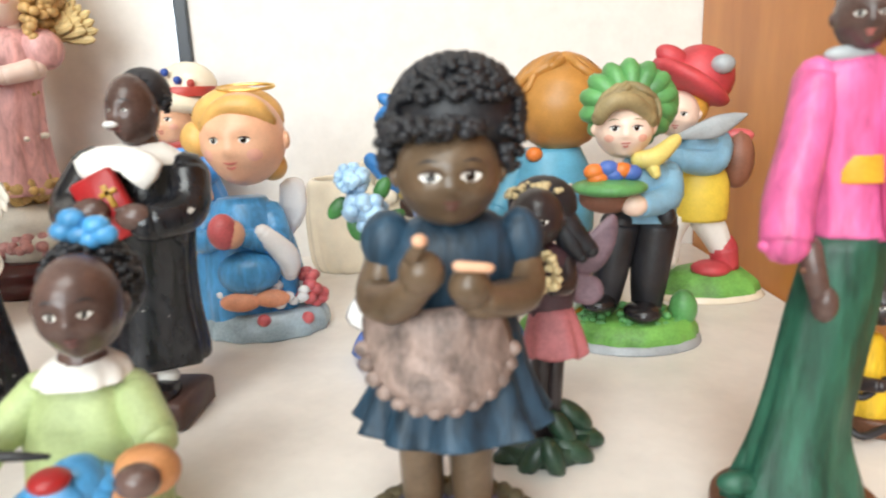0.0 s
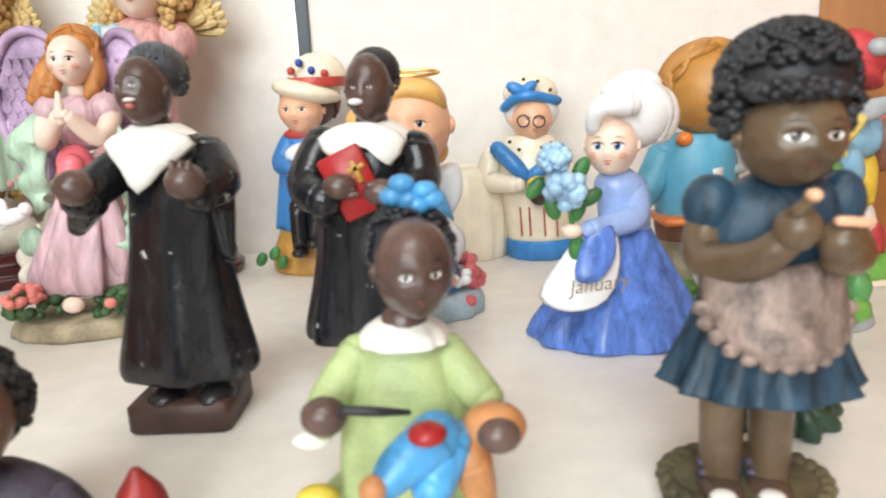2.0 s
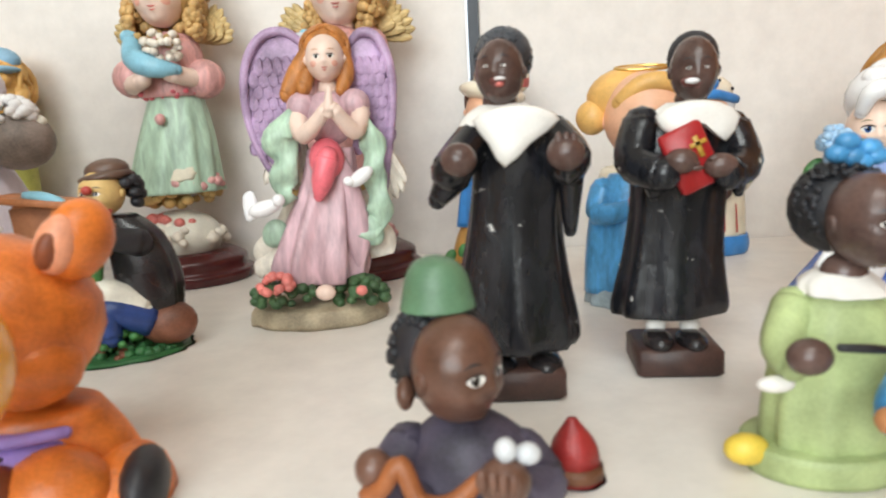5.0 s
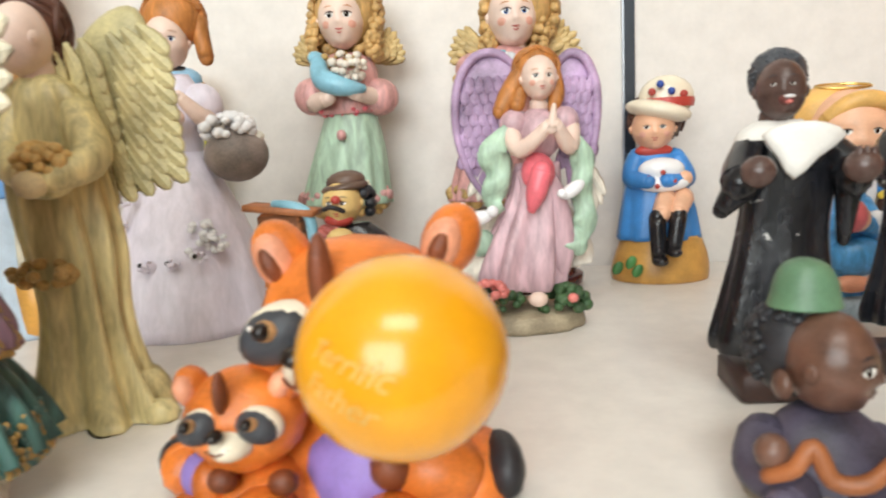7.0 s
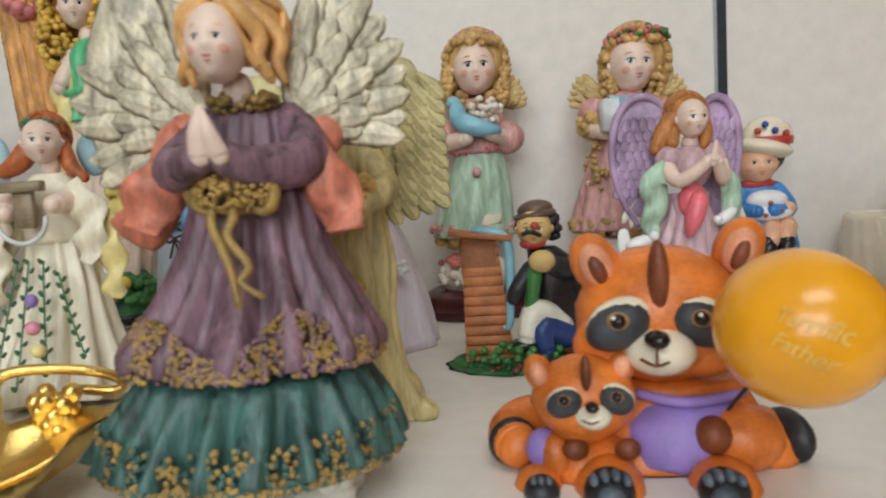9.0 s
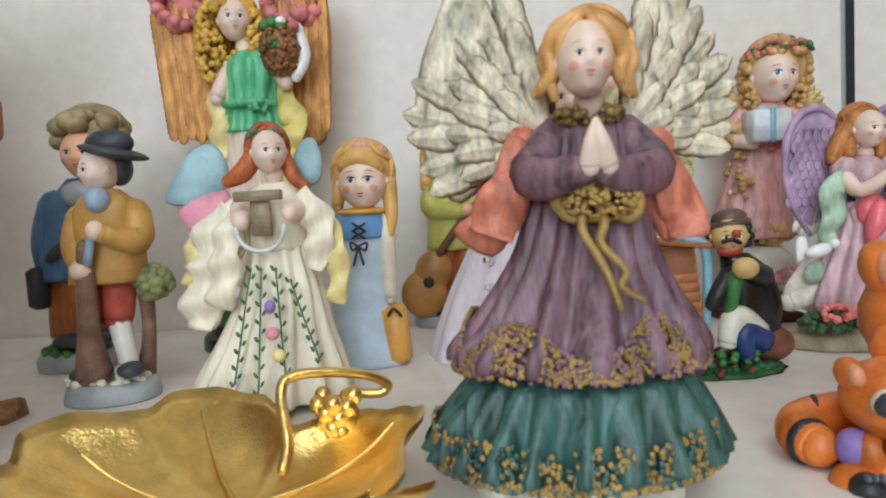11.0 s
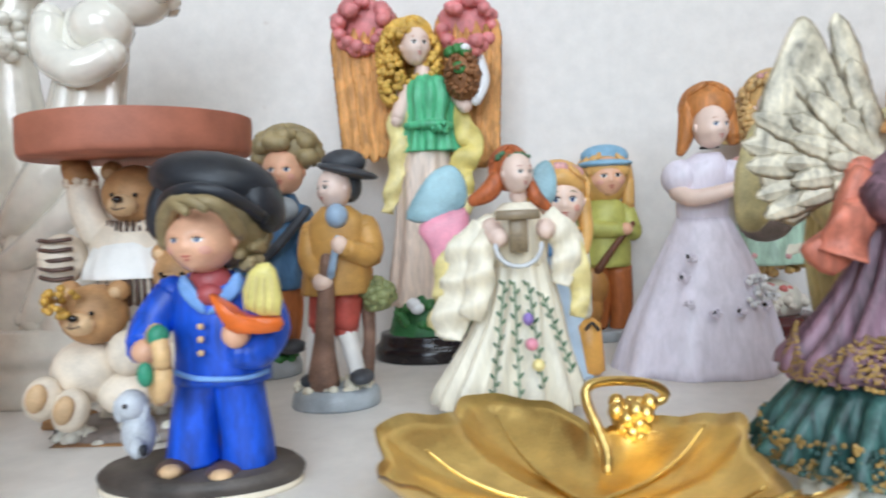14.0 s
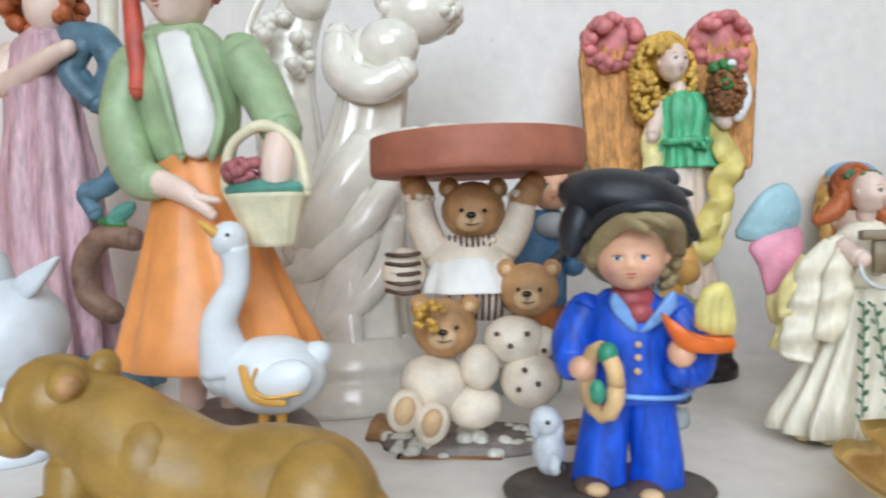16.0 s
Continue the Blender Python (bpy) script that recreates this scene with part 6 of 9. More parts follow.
f.ball(-25.6, -42, 7.5, 1.4, 3, 1.9, "pad_grey")
f.ball(-22.3, -42, 7.4, 1.4, 3, 1.9, "pad_grey")
f.ball(-19.1, -42, 6, 1.4, 3, 1.9, "pad_grey")
f.ball(13.7, -28, -4.8, 10.9, 14, 10.2, "raccoon")
f.ball(10.9, -36, -2, 7.8, 8, 7.5, "black_matte")
f.ball(9.1, -42, -1.2, 4.1, 4, 3.8, "pad_grey")
f.ball(4.2, -42, 5, 1.4, 3, 1.9, "pad_grey")
f.ball(7.2, -42, 6.2, 1.4, 3, 1.9, "pad_grey")
f.ball(10.5, -42, 6.1, 1.4, 3, 1.9, "pad_grey")
f.ball(13.7, -42, 4.6, 1.4, 3, 1.9, "pad_grey")
f.ball(-27.2, -18, 23.6, 17, 15, 14, "raccoon")
f.ball(-28.1, -22, 16.7, 10.6, 7.1, 7.1, "raccoon")
f.ball(-41.4, -18, 32.3, 4.7, 6, 6.1, "raccoon", roll=-20)
f.ball(-41.7, -22, 32.8, 3, 3.5, 4.2, "ear_pink", roll=-20)
f.ball(-14.8, -18, 33.2, 4.6, 6, 6, "raccoon", roll=20)
f.ball(-15.6, -22, 33.8, 3, 3.5, 4.2, "ear_pink", roll=20)
f.ball(-28.2, -31, 35.2, 1.7, 3, 5.7, "stripe_brown")
f.ball(-34.7, -29, 25.8, 6.3, 5, 4.6, "cream_glaze", roll=-20)
f.ball(-34.9, -30.3, 25.7, 5.9, 5, 4.4, "charcoal", roll=-20)
f.ball(-35.6, -34.5, 27.9, 2, 2.5, 1.7, "bear")
f.ball(-35.8, -36, 28.4, 1.5, 2, 1.5, "eye_dark")
f.ball(-19, -29, 26.2, 6.3, 5, 4.6, "cream_glaze", roll=20)
f.ball(-19.3, -30.3, 26, 5.9, 5, 4.4, "charcoal", roll=20)
f.ball(-19.7, -34.5, 28.2, 2, 2.5, 1.6, "bear")
f.ball(-20, -36, 28.7, 1.5, 2, 1.5, "eye_dark")
f.ball(-26.4, -29, 21.6, 6.1, 9, 4.4, "cream_glaze")
f.ball(-27.7, -37.5, 26.5, 2.1, 3, 1.6, "eye_dark")
f.tube([(-30.6, -37, 22.4, 0.3), (-27.8, -38, 21.6, 0.3), (-24.7, -37, 22.5, 0.3)], "stripe_brown", n=6)
f.ball(-25.8, -14, -0.6, 15.7, 14, 11.4, "raccoon")
f.ball(-40.7, -19, 6.9, 6.2, 6, 6.9, "lilac_cloth")
f.ball(-37.4, -22, 6, 5.3, 5.3, 7.1, "raccoon")
f.ball(-31.7, -27, 9.6, 4.2, 3.5, 3.5, "stripe_brown")
f.ball(-15.3, -27, 8.9, 4.1, 3.4, 3.4, "stripe_brown")
f.ball(-43.5, -24, -4, 7.8, 7.8, 7.8, "raccoon")
f.ball(-43.1, -31, -2.2, 5.8, 6, 5.5, "black_matte")
f.ball(-45.9, -36, 4, 1, 2, 1.3, "pad_grey")
f.ball(-43.6, -36, 3.9, 1, 2, 1.3, "pad_grey")
f.ball(-41.2, -36, 3.8, 1, 2, 1.3, "pad_grey")
f.tube([(13.1, -50, 35.3, 0.6), (16.8, -24, 19.4, 0.7)], "black_matte", n=6)
f.ball(23.3, -58, 52.7, 21.5, 22, 20.5, "balloon", n=40)
f.ball(28.8, -71, 66, 1, 2, 0.8, "cream_glaze")
f.text("Terrific", 4.4, -80, 60.7, 7.0, "gold_text", tip=4, turn=0, slope=-22, onto=(23.3, -58, 52.7, 22.1))
f.text("Father", 3.6, -80, 53.1, 7.0, "gold_text", tip=4, turn=0, slope=-22, onto=(23.3, -58, 52.7, 22.1))
f.build("raccoon_figurine", -0.343, 0.283, "ceramic raccoon parent with cub holding an orange balloon", "figurine", group="figurines on the shelf")

f = Fig(22)
f.ball(-7.2, 4, 36.1, 12.4, 12.4, 13.3, "black_hair")
f.curls(-7.2, 4, 36.1, 12.1, 12.5, 13, 1.5, 200, "black_hair", front=0.45, brow=0.6)
f.head(-3.2, -6, 35.5, 10.6, 11.7, 12.8, "brown_skin2", yaw=48, brow='black_hair', lip='lips_dark', size=1.2)
f.ball(-15.3, -8, 30.3, 2.2, 4, 3.9, "brown_skin2")
f.loft([(-7, 0, 48.6, 9.1), (-7, 0, 51.1, 8.5), (-7, 0, 55.9, 7.4), (-7.2, 0, 59.4, 5.1), (-7.4, 0, 60.9, 1.7)], "green_hat", k=0.9)
f.loft([(0.8, 0, -7.1, 19.4), (0.8, 0, 1, 20.8), (-0.7, 0, 10.6, 17.7), (-1.7, 0, 17.7, 11.7), (-2.1, 0, 21.6, 6.6)], "slate", k=0.75, folds=7, amp=0.05)
f.tube([(-16.2, 0, 12.6, 6.8), (-20.9, -8, 8.7, 6), (-19.3, -18, 7.8, 4.6)], "slate")
f.tube([(11.8, 0, 10.2, 6.4), (15.9, -8, 6.2, 5.9), (9.3, -18, 8.6, 4.5)], "slate")
f.tube([(-23.6, -22, 13.2, 2), (-19.5, -26, 16.9, 2), (-15.4, -26, 22.2, 2.1), (-11.7, -28, 15, 2.2), (-5.3, -30, 15.3, 2.1), (1.3, -28, 19.4, 1.8), (6.1, -26, 21.6, 1.7)], "tan_leather")
f.ball(6, -28, 18.6, 5.6, 5.1, 5.1, "brown_skin2")
f.ball(-22, -20, 18.2, 4.2, 4.2, 4.5, "brown_skin2")
f.ball(1.3, -33, 21.8, 1.1, 1.1, 2.6, "brown_skin2")
f.ball(3.5, -33, 21.4, 1.1, 1.1, 2.6, "brown_skin2")
f.ball(5.6, -33, 20.9, 1.1, 1.1, 2.6, "brown_skin2")
f.ball(7.7, -33, 20.5, 1.1, 1.1, 2.6, "brown_skin2")
f.ball(6.5, -28, 25.6, 2.4, 2.4, 2.7, "silver")
f.ball(11.1, -27, 24.2, 2.7, 2.4, 2.4, "silver")
f.loft([(27.1, 10, -13, 7.2), (26.6, 10, -4.8, 6.5), (26.1, 10, 3.6, 6.5), (25.9, 10, 7.8, 5.5), (25.7, 10, 12.2, 2.5), (25.6, 10, 14.2, 1.2)], "hydrant", k=0.95, folds=8, amp=0.03)
f.loft([(26.2, 8, -0.4, 7.1), (26.1, 8, 2.1, 7)], "wood_brown", k=0.95)
f.tube([(-14, -14, 4.1, 6.2), (-20.7, -24, 6.2, 5.2)], "slate")
f.tube([(3.8, -14, 3.7, 6.1), (6.3, -24, 5.6, 5.1)], "slate")
f.loft([(0, 0, -2.8, 21.12), (0, 0, 0.45, 22), (0, 0, 2.55, 22), (0, 0, 3, 20.68)], "stone", k=0.73, sub=2)
f.build("fireman_child_figurine", -0.215, 0.271, "resin child with green helmet beside a red hydrant", "figurine", group="figurines on the shelf")

f = Fig(23)
f.loft([(-3.4, 0, -10.4, 51.7), (-3.1, 0, -2.9, 56.1), (-0.4, 0, 31.5, 46.3), (2, 0, 64.9, 32.2), (2, 0, 96.3, 16.8)], "white_lilac", k=0.8, folds=9, amp=0.05, wave=0.8)
f.loft([(1.9, 0, 93.7, 16.8), (1.9, 0, 112.9, 16.8), (3.1, 0, 127.5, 16.7), (5.7, 0, 138.3, 8.7)], "white_lilac", k=0.75)
f.ball(-11.6, 0, 122.7, 13.1, 12.4, 12.4, "white_lilac")
f.ball(20.4, 0, 121.1, 11.6, 11.6, 12.3, "white_lilac")
f.tube([(-15.3, -4, 113.6, 5.8), (-7.3, -16, 109.2, 5.6), (15.8, -22, 114.1, 4.5)], "porcelain2")
f.tube([(24.4, -4, 113.4, 5.8), (25.1, -14, 114.7, 4.9), (17.9, -22, 125.1, 3.1)], "porcelain2")
f.ball(7.8, 4, 168, 16.8, 15.3, 15.3, "ginger")
f.locks(7.8, 4, 168, 16.8, 15.3, 15.3, "ginger", n=24)
f.head(6.6, -5, 155.1, 11.1, 12.7, 14.3, "porcelain2", yaw=20, eye='eye_blue', brow='ginger')
f.tube([(-4.7, 2, 168.4, 6.6), (-7.2, 2, 150.2, 5.5), (-10.6, 2, 140.1, 3.3)], "ginger")
f.tube([(21.3, 4, 167.3, 5.1), (24.2, 4, 146.9, 4.4)], "ginger")
f.loft([(7, -1, 141.1, 6.2), (7.1, -1, 142.5, 6.2)], "black_matte", k=0.9)
f.ball(40, -6, 93.4, 17.9, 15, 15, "grey_basket")
f.ball(40.3, -6, 102.8, 16.4, 5, 5, "shell")
f.curls(37.3, -8, 107.2, 13.5, 10.3, 7.1, 3.2, 50, "white_glaze", low=-0.5, front=2)
# dark dots stand for the shade in the flowers' holes
f.ball(-16.9, -30, 73.1, 1.4, 1.4, 1.4, "hole_shade")
f.curls(-14.9, -28.5, 72.2, 3.1, 2.9, 2.7, 1.4, 10, "white_lilac", low=-1, front=2)
f.ball(-20.9, -30, 60.4, 1.4, 1.4, 1.4, "hole_shade")
f.curls(-18.9, -28.5, 59.5, 3.1, 2.9, 2.7, 1.4, 10, "white_lilac", low=-1, front=2)
f.ball(-20.6, -39, 45.6, 1.3, 1.3, 1.3, "hole_shade")
f.curls(-18.6, -37.5, 44.6, 3, 2.9, 2.7, 1.3, 10, "white_lilac", low=-1, front=2)
f.ball(-5, -39, 39.1, 1.3, 1.3, 1.3, "hole_shade")
f.curls(-3, -37.5, 38.1, 3, 2.9, 2.7, 1.3, 10, "white_lilac", low=-1, front=2)
f.ball(10.1, -39, 39.4, 1.3, 1.3, 1.3, "hole_shade")
f.curls(12.1, -37.5, 38.5, 3, 2.8, 2.7, 1.3, 10, "white_lilac", low=-1, front=2)
f.ball(25.2, -39, 42.8, 1.3, 1.3, 1.3, "hole_shade")
f.curls(27.3, -37.5, 41.9, 3, 2.8, 2.7, 1.3, 10, "white_lilac", low=-1, front=2)
f.curls(25.8, -28, 55.3, 5.5, 5.1, 4.8, 2.1, 20, "white_glaze", low=-1, front=2)
f.curls(32.4, -28, 48.1, 5.5, 5.1, 4.8, 2, 20, "white_glaze", low=-1, front=2)
f.curls(22, -28, 45.1, 5.5, 5.1, 4.8, 2.1, 20, "white_glaze", low=-1, front=2)
f.box(27.6, -22, -0.3, 20.9, 0.8, 10.5, "sticker", roll=-14, tip=-20)
f.build("lavender_lady_figurine", -0.482, 0.466, "porcelain lady in pale lavender gown carrying a basket", "figurine", group="figurines on the shelf")

f = Fig(24)
f.loft([(3.1, 0, -11.4, 26.5), (4.1, 0, -3.4, 25), (2.7, 0, 18.9, 18.1), (1.9, 0, 40.7, 15.3), (1, 0, 61.9, 17.2), (-1.5, 0, 82.6, 17.4), (-1.7, 0, 102.7, 15.5), (-1.9, 0, 118.5, 12.5), (-3.6, 0, 125.3, 6.6)], "antique_gold", k=0.7, folds=9, amp=0.34)
f.ball(18.5, 4, 3.7, 10.7, 10.7, 13.4, "antique_gold")
f.ball(28.8, -4, -0, 6.5, 5.6, 5.6, "antique_gold")
f.plate([(0.6, 122.9), (8.7, 138.2), (20.5, 147.2), (31, 147.5), (36.1, 134.6), (35.6, 116.9), (31.4, 99.1), (27.9, 84.8), (19.7, 83.1), (14, 97.9), (4.9, 110.6)], 8, 5, "antique_wing")
f.plate([(-19.2, 124), (-25.3, 140.3), (-37.6, 145), (-47.9, 123.6), (-48.1, 96.8), (-37.7, 92.1), (-26.1, 108.1)], 8, 5, "antique_wing")
f.ball(7.5, -20, 89.3, 9.7, 7, 7, "antique_gold")
f.tube([(8, 0, 112.1, 7.1), (18.3, -10, 95.9, 6.8), (12.6, -24, 89.2, 4.6)], "antique_gold")
f.tube([(-12.8, 0, 113.2, 7.1), (-12.1, -10, 97.4, 6.9), (6.6, -24, 87.7, 4.6)], "antique_gold")
f.curls(7.5, -20, 93, 8.7, 8.2, 7.8, 2.3, 70, "gold_lace", low=-1, front=2)
f.ball(7.5, -28, 87.9, 5.6, 4.7, 4.7, "cream_flower")
f.ball(-3.9, 0, 127.3, 6.2, 6.2, 8.3, "porcelain2")
f.head(-5.1, -4, 137.3, 9.1, 10.8, 12.6, "porcelain2", yaw=-35)
f.ball(-6.2, 5, 141.6, 11.5, 11.5, 13.8, "brown_hair")
f.locks(-6.2, 5, 141.6, 11.5, 11.5, 13.8, "brown_hair", n=24)
f.tube([(-0.3, 4, 138.2, 3.8), (1.5, 4, 128.4, 3.4)], "brown_hair")
f.curls(-5, -10, 55.6, 11.5, 7.8, 4.2, 2.1, 50, "gold_lace", low=-1, front=2)
for k in range(9):
    for i in range(6):
        f.feather(6 + 5.6 * i - 0.6 * k * (i < 3), 5.5 - 0.5 * k, 90 + 5.6 * k + 1.2 * i, 172 - 7 * i, 15, 3.4, "antique_wing", back=0.04)
f.build("gold_angel_figurine", -0.457, 0.33, "antique gold angel statue with feathered wings playing", "figurine", group="figurines on the shelf")

f = Fig(25)
f.loft([(-0.4, 0, 5.8, 47), (-0.1, 0, 8.7, 46.5), (1.5, 0, 18.6, 42.9), (3.7, 0, 31.7, 35.6)], "teal_frill", k=0.78, folds=22, amp=0.2, wave=2.5)
for i in range(1600):
    a = f.rng.random() * 6.2832
    u = f.rng.random()
    f.ball(-0.4 + (48.5 - 2 * u) * math.cos(a), (37.6 - 1.6 * u) * math.sin(a), 7.3 - 3 + 13 * u * u, 0.95, 0.95, 1.1, "gold_bow" if i % 5 < 3 else "teal_frill", n=6)
f.loft([(2.9, 0, 35.3, 39.3), (3.7, 0, 40.8, 38.8), (6.2, 0, 52.8, 31.8), (8.4, 0, 72.1, 22.5), (10.5, 0, 89.3, 18.6), (11.9, 0, 104.4, 14.2), (12.3, 0, 113.7, 12.4), (12.4, 0, 120.4, 6.2)], "plum_cloth", k=0.75, folds=15, amp=0.19, wave=1.5)
for i in range(2600):
    a = f.rng.random() * 6.2832
    u = f.rng.random()
    f.ball(3.4 + (42 - 7 * u * (0.68 + 0.32 * math.sin(5 * a))) * math.cos(a), (31.5 - 5.2 * u * (0.68 + 0.32 * math.sin(5 * a))) * math.sin(a), 35.3 - 1 + 19 * u * (0.68 + 0.32 * math.sin(5 * a)), 0.95, 0.9, 0.95, "gold_bow" if i % 5 < 3 else "plum_cloth", n=6)
f.tube([(1.6, 0, 112.6, 6.6), (-7.2, -8, 101.4, 7.4), (-4.2, -21, 98.2, 6.4), (6.5, -28, 101.2, 4.6)], "plum_cloth")
f.tube([(23.2, 0, 112, 6.6), (30.2, -8, 100.2, 7.4), (17.6, -21, 97.6, 6.2), (11, -28, 101.4, 4.5)], "plum_cloth")
f.plate([(-13.2, 113.3), (-6, 108.1), (-7.5, 97.9), (-11.9, 85), (-21.9, 72.8), (-33.6, 83), (-22.8, 91.4), (-18.4, 104.3)], -4, 6, "salmon", bend=-0.008)
f.ball(-9.3, 2, 110.7, 6.5, 6.5, 6.5, "salmon")
f.plate([(27.7, 110.4), (34.6, 105.6), (38.3, 93.1), (43.1, 82.4), (35.3, 74.4), (30, 82.3), (25.7, 93.9)], -2, 6, "salmon", bend=-0.008)
f.ball(34, 2, 107.3, 5.7, 5.7, 6.8, "salmon")
f.tube([(6.9, -31, 101.4, 3.3), (7.2, -33, 107.5, 2.4), (8.4, -33, 113.5, 1)], "porcelain2", flat=0.6)
f.tube([(12.2, -31, 101.1, 2.9), (10.4, -33, 107.2, 2.3), (8.7, -33, 113.5, 1)], "porcelain2", flat=0.6)
f.curls(11.5, -6, 117.9, 10.3, 6.6, 2.9, 1.5, 70, "gold_bow", low=-1, front=2)
f.ball(11, -8, 121.3, 4.7, 4.7, 5.4, "porcelain2")
f.ball(13.8, -3, 139.7, 11.8, 11.1, 11.1, "peach_hair")
f.locks(13.8, -3, 139.7, 11.8, 11.1, 11.1, "peach_hair", n=30)
f.head(8.8, -17, 133.2, 8.3, 9.6, 11.2, "porcelain2", yaw=2, brow='peach_hair', cheek='cheek', size=0.8)
f.tube([(9, -16, 146.2, 2.1), (2.1, -18, 142.7, 2.8), (-1.3, -15, 136.9, 2.5), (-0.2, -15, 130.7, 2.3), (-3.5, -12, 125.8, 2)], "peach_hair")
f.tube([(7.4, -18, 145.4, 1.9), (2.4, -20, 139.5, 1.9), (1.2, -17, 134, 1.7), (-1, -14, 129.2, 1.9), (-0, -13, 122.9, 1.4)], "peach_hair")
f.tube([(6.1, -10, 145.5, 2.5), (-1.3, -8, 137.5, 2.7), (-0.9, -8, 130.3, 2.4), (-5.2, -8, 124.8, 1.6)], "peach_hair")
f.tube([(10.4, -16, 146.1, 2.1), (16.2, -18, 141.7, 2.7), (20.7, -15, 134.8, 2.4), (19.4, -14, 129.2, 2.3), (22.4, -12, 123.3, 1.6)], "peach_hair")
f.tube([(10.8, -18, 145.2, 1.7), (14.3, -20, 138.3, 1.7), (16.8, -17, 132.6, 1.7), (19.7, -14, 126.7, 1.8)], "peach_hair")
f.tube([(16.9, -10, 144.7, 2.5), (24.7, -8, 135.3, 2.5), (23.3, -8, 128.6, 2.2), (25.3, -8, 123, 1.4)], "peach_hair")
f.tube([(9.7, -20, 94.2, 1.4), (11.5, -23, 84.5, 1.5), (9.6, -25, 77.8, 1.4), (15.5, -28, 69.1, 1.3), (13.5, -30, 64.4, 1.2), (19.1, -31, 60, 1)], "gold_bow")
f.tube([(8, -20, 94.3, 1.4), (4.9, -23, 83.2, 1.4), (7.9, -26, 74.5, 1.4), (10.4, -28, 67.7, 1.3), (12.4, -31, 57.9, 1.2)], "gold_bow")
f.tube([(8.9, -20, 94.2, 1.6), (2.1, -20, 99, 1.9), (-1.7, -20, 92.3, 2.1), (3.2, -20, 85.8, 1.9), (8.8, -20, 93.3, 1.4)], "gold_bow")
f.tube([(9.7, -20, 94.2, 1.6), (17.6, -20, 97.1, 1.9), (22.6, -20, 90.7, 2.1), (18.9, -20, 84.8, 1.9), (10.5, -20, 93.2, 1.4)], "gold_bow")
f.curls(11, -18, 91.5, 12.2, 9.6, 7, 0.9, 420, "gold_bow", low=-1, front=2)
f.plate([(-5.6, 123), (-13.1, 144.5), (-20.7, 162.9), (-28.1, 167.2), (-36.1, 151.8), (-42, 137), (-44.4, 119), (-39.6, 102.2), (-30.4, 91.9), (-15.1, 106.4)], 5, 2, "pearl_wing", bend=0.001)
f.plate([(23, 122.1), (30.8, 141.4), (36.8, 157.8), (43.5, 162.9), (47.6, 145.8), (53.7, 132.3), (50.2, 112.6), (40.4, 103.7), (29.1, 109.2)], 5, 2, "pearl_wing", bend=0.001)
f.wing(-1, 2, 112, -14, -112, 58, 42, "pearl_wing", w=5.2, back=0.06)
f.wing(23, 2, 112, 14, 100, 55, 34, "pearl_wing", w=5.0, back=0.06)
f.ruffle([(-3, -2, 112, 5), (-11, -8, 101, 6), (-18, -12, 90, 8), (-22, -13, 81, 8)], "salmon", waves=1.6, amp=3.5)
f.ruffle([(28, -2, 111, 5), (34, -8, 99, 5.5), (39, -10, 86, 7), (40, -10, 77, 6)], "salmon", waves=1.6, amp=3.2, phase=1)
f.v = [Vector((p[0] - 4.0 * min(1.0, max(0.0, p[2] / 90)), p[1], p[2] + 9.0 - 4.0 * min(1.0, max(0.0, (p[2] - 40) / 50)))) for p in f.v]
f.loft([(0, 0, -2.8, 33), (0, 0, 2, 34), (0, 0, 6, 30), (0, 0, 9, 22)], "shell", k=0.75, folds=9, amp=0.08)
f.curls(0, 0, 4, 31, 23, 5, 4, 60, "shell", low=-0.2, front=2)
f.tube([(-5, -14, 8, 3.2), (-5, -10, 20, 3.6)], "porcelain2")
f.tube([(5, -14, 8, 3.2), (5, -10, 20, 3.6)], "porcelain2")
f.build("praying_angel_figurine", -0.4775, 0.259, "resin angel in plum gown with teal frill, praying", "figurine", group="figurines on the shelf")

f = Fig(26)
f.loft([(-0.9, 0, 3.1, 36.7), (-0.5, 0, 11.2, 36.1), (3.7, 0, 36.3, 26.5), (7.3, 0, 59.8, 19.4), (7.1, 0, 80.4, 14.6)], "ivory", k=0.7, folds=13, amp=0.26, wave=0.8)
f.loft([(7, 0, 77.5, 14.6), (6.5, 0, 92.2, 16.4), (6.5, 0, 103.9, 14), (6.9, 0, 111.2, 7.6)], "ivory", k=0.75)
f.tube([(-1.9, -17.3, 70.7, 0.5), (-3.8, -21.1, 57.3, 0.5), (-5.6, -24.6, 44.1, 0.5), (-7.5, -27.8, 31.1, 0.5), (-9.4, -30.8, 18.2, 0.5)], "vine", n=5)
f.ball(-3.6, -17, 70.8, 0.7, 1.5, 1.7, "vine", roll=-30)
f.ball(-0.8, -18.1, 66.8, 0.7, 1.5, 1.7, "vine", roll=30)
f.ball(-4.7, -19.2, 63.1, 0.7, 1.5, 1.7, "vine", roll=-30)
f.ball(-1.9, -20.3, 59.1, 0.7, 1.5, 1.7, "vine", roll=30)
f.ball(-5.7, -21.3, 55.4, 0.7, 1.5, 1.7, "vine", roll=-30)
f.ball(-3, -22.3, 51.5, 0.7, 1.5, 1.7, "vine", roll=30)
f.ball(-6.8, -23.3, 47.9, 0.7, 1.5, 1.7, "vine", roll=-30)
f.ball(-4, -24.3, 44, 0.7, 1.5, 1.6, "vine", roll=30)
f.ball(-7.9, -25.3, 40.4, 0.7, 1.5, 1.6, "vine", roll=-30)
f.ball(-5.1, -26.2, 36.5, 0.7, 1.5, 1.6, "vine", roll=30)
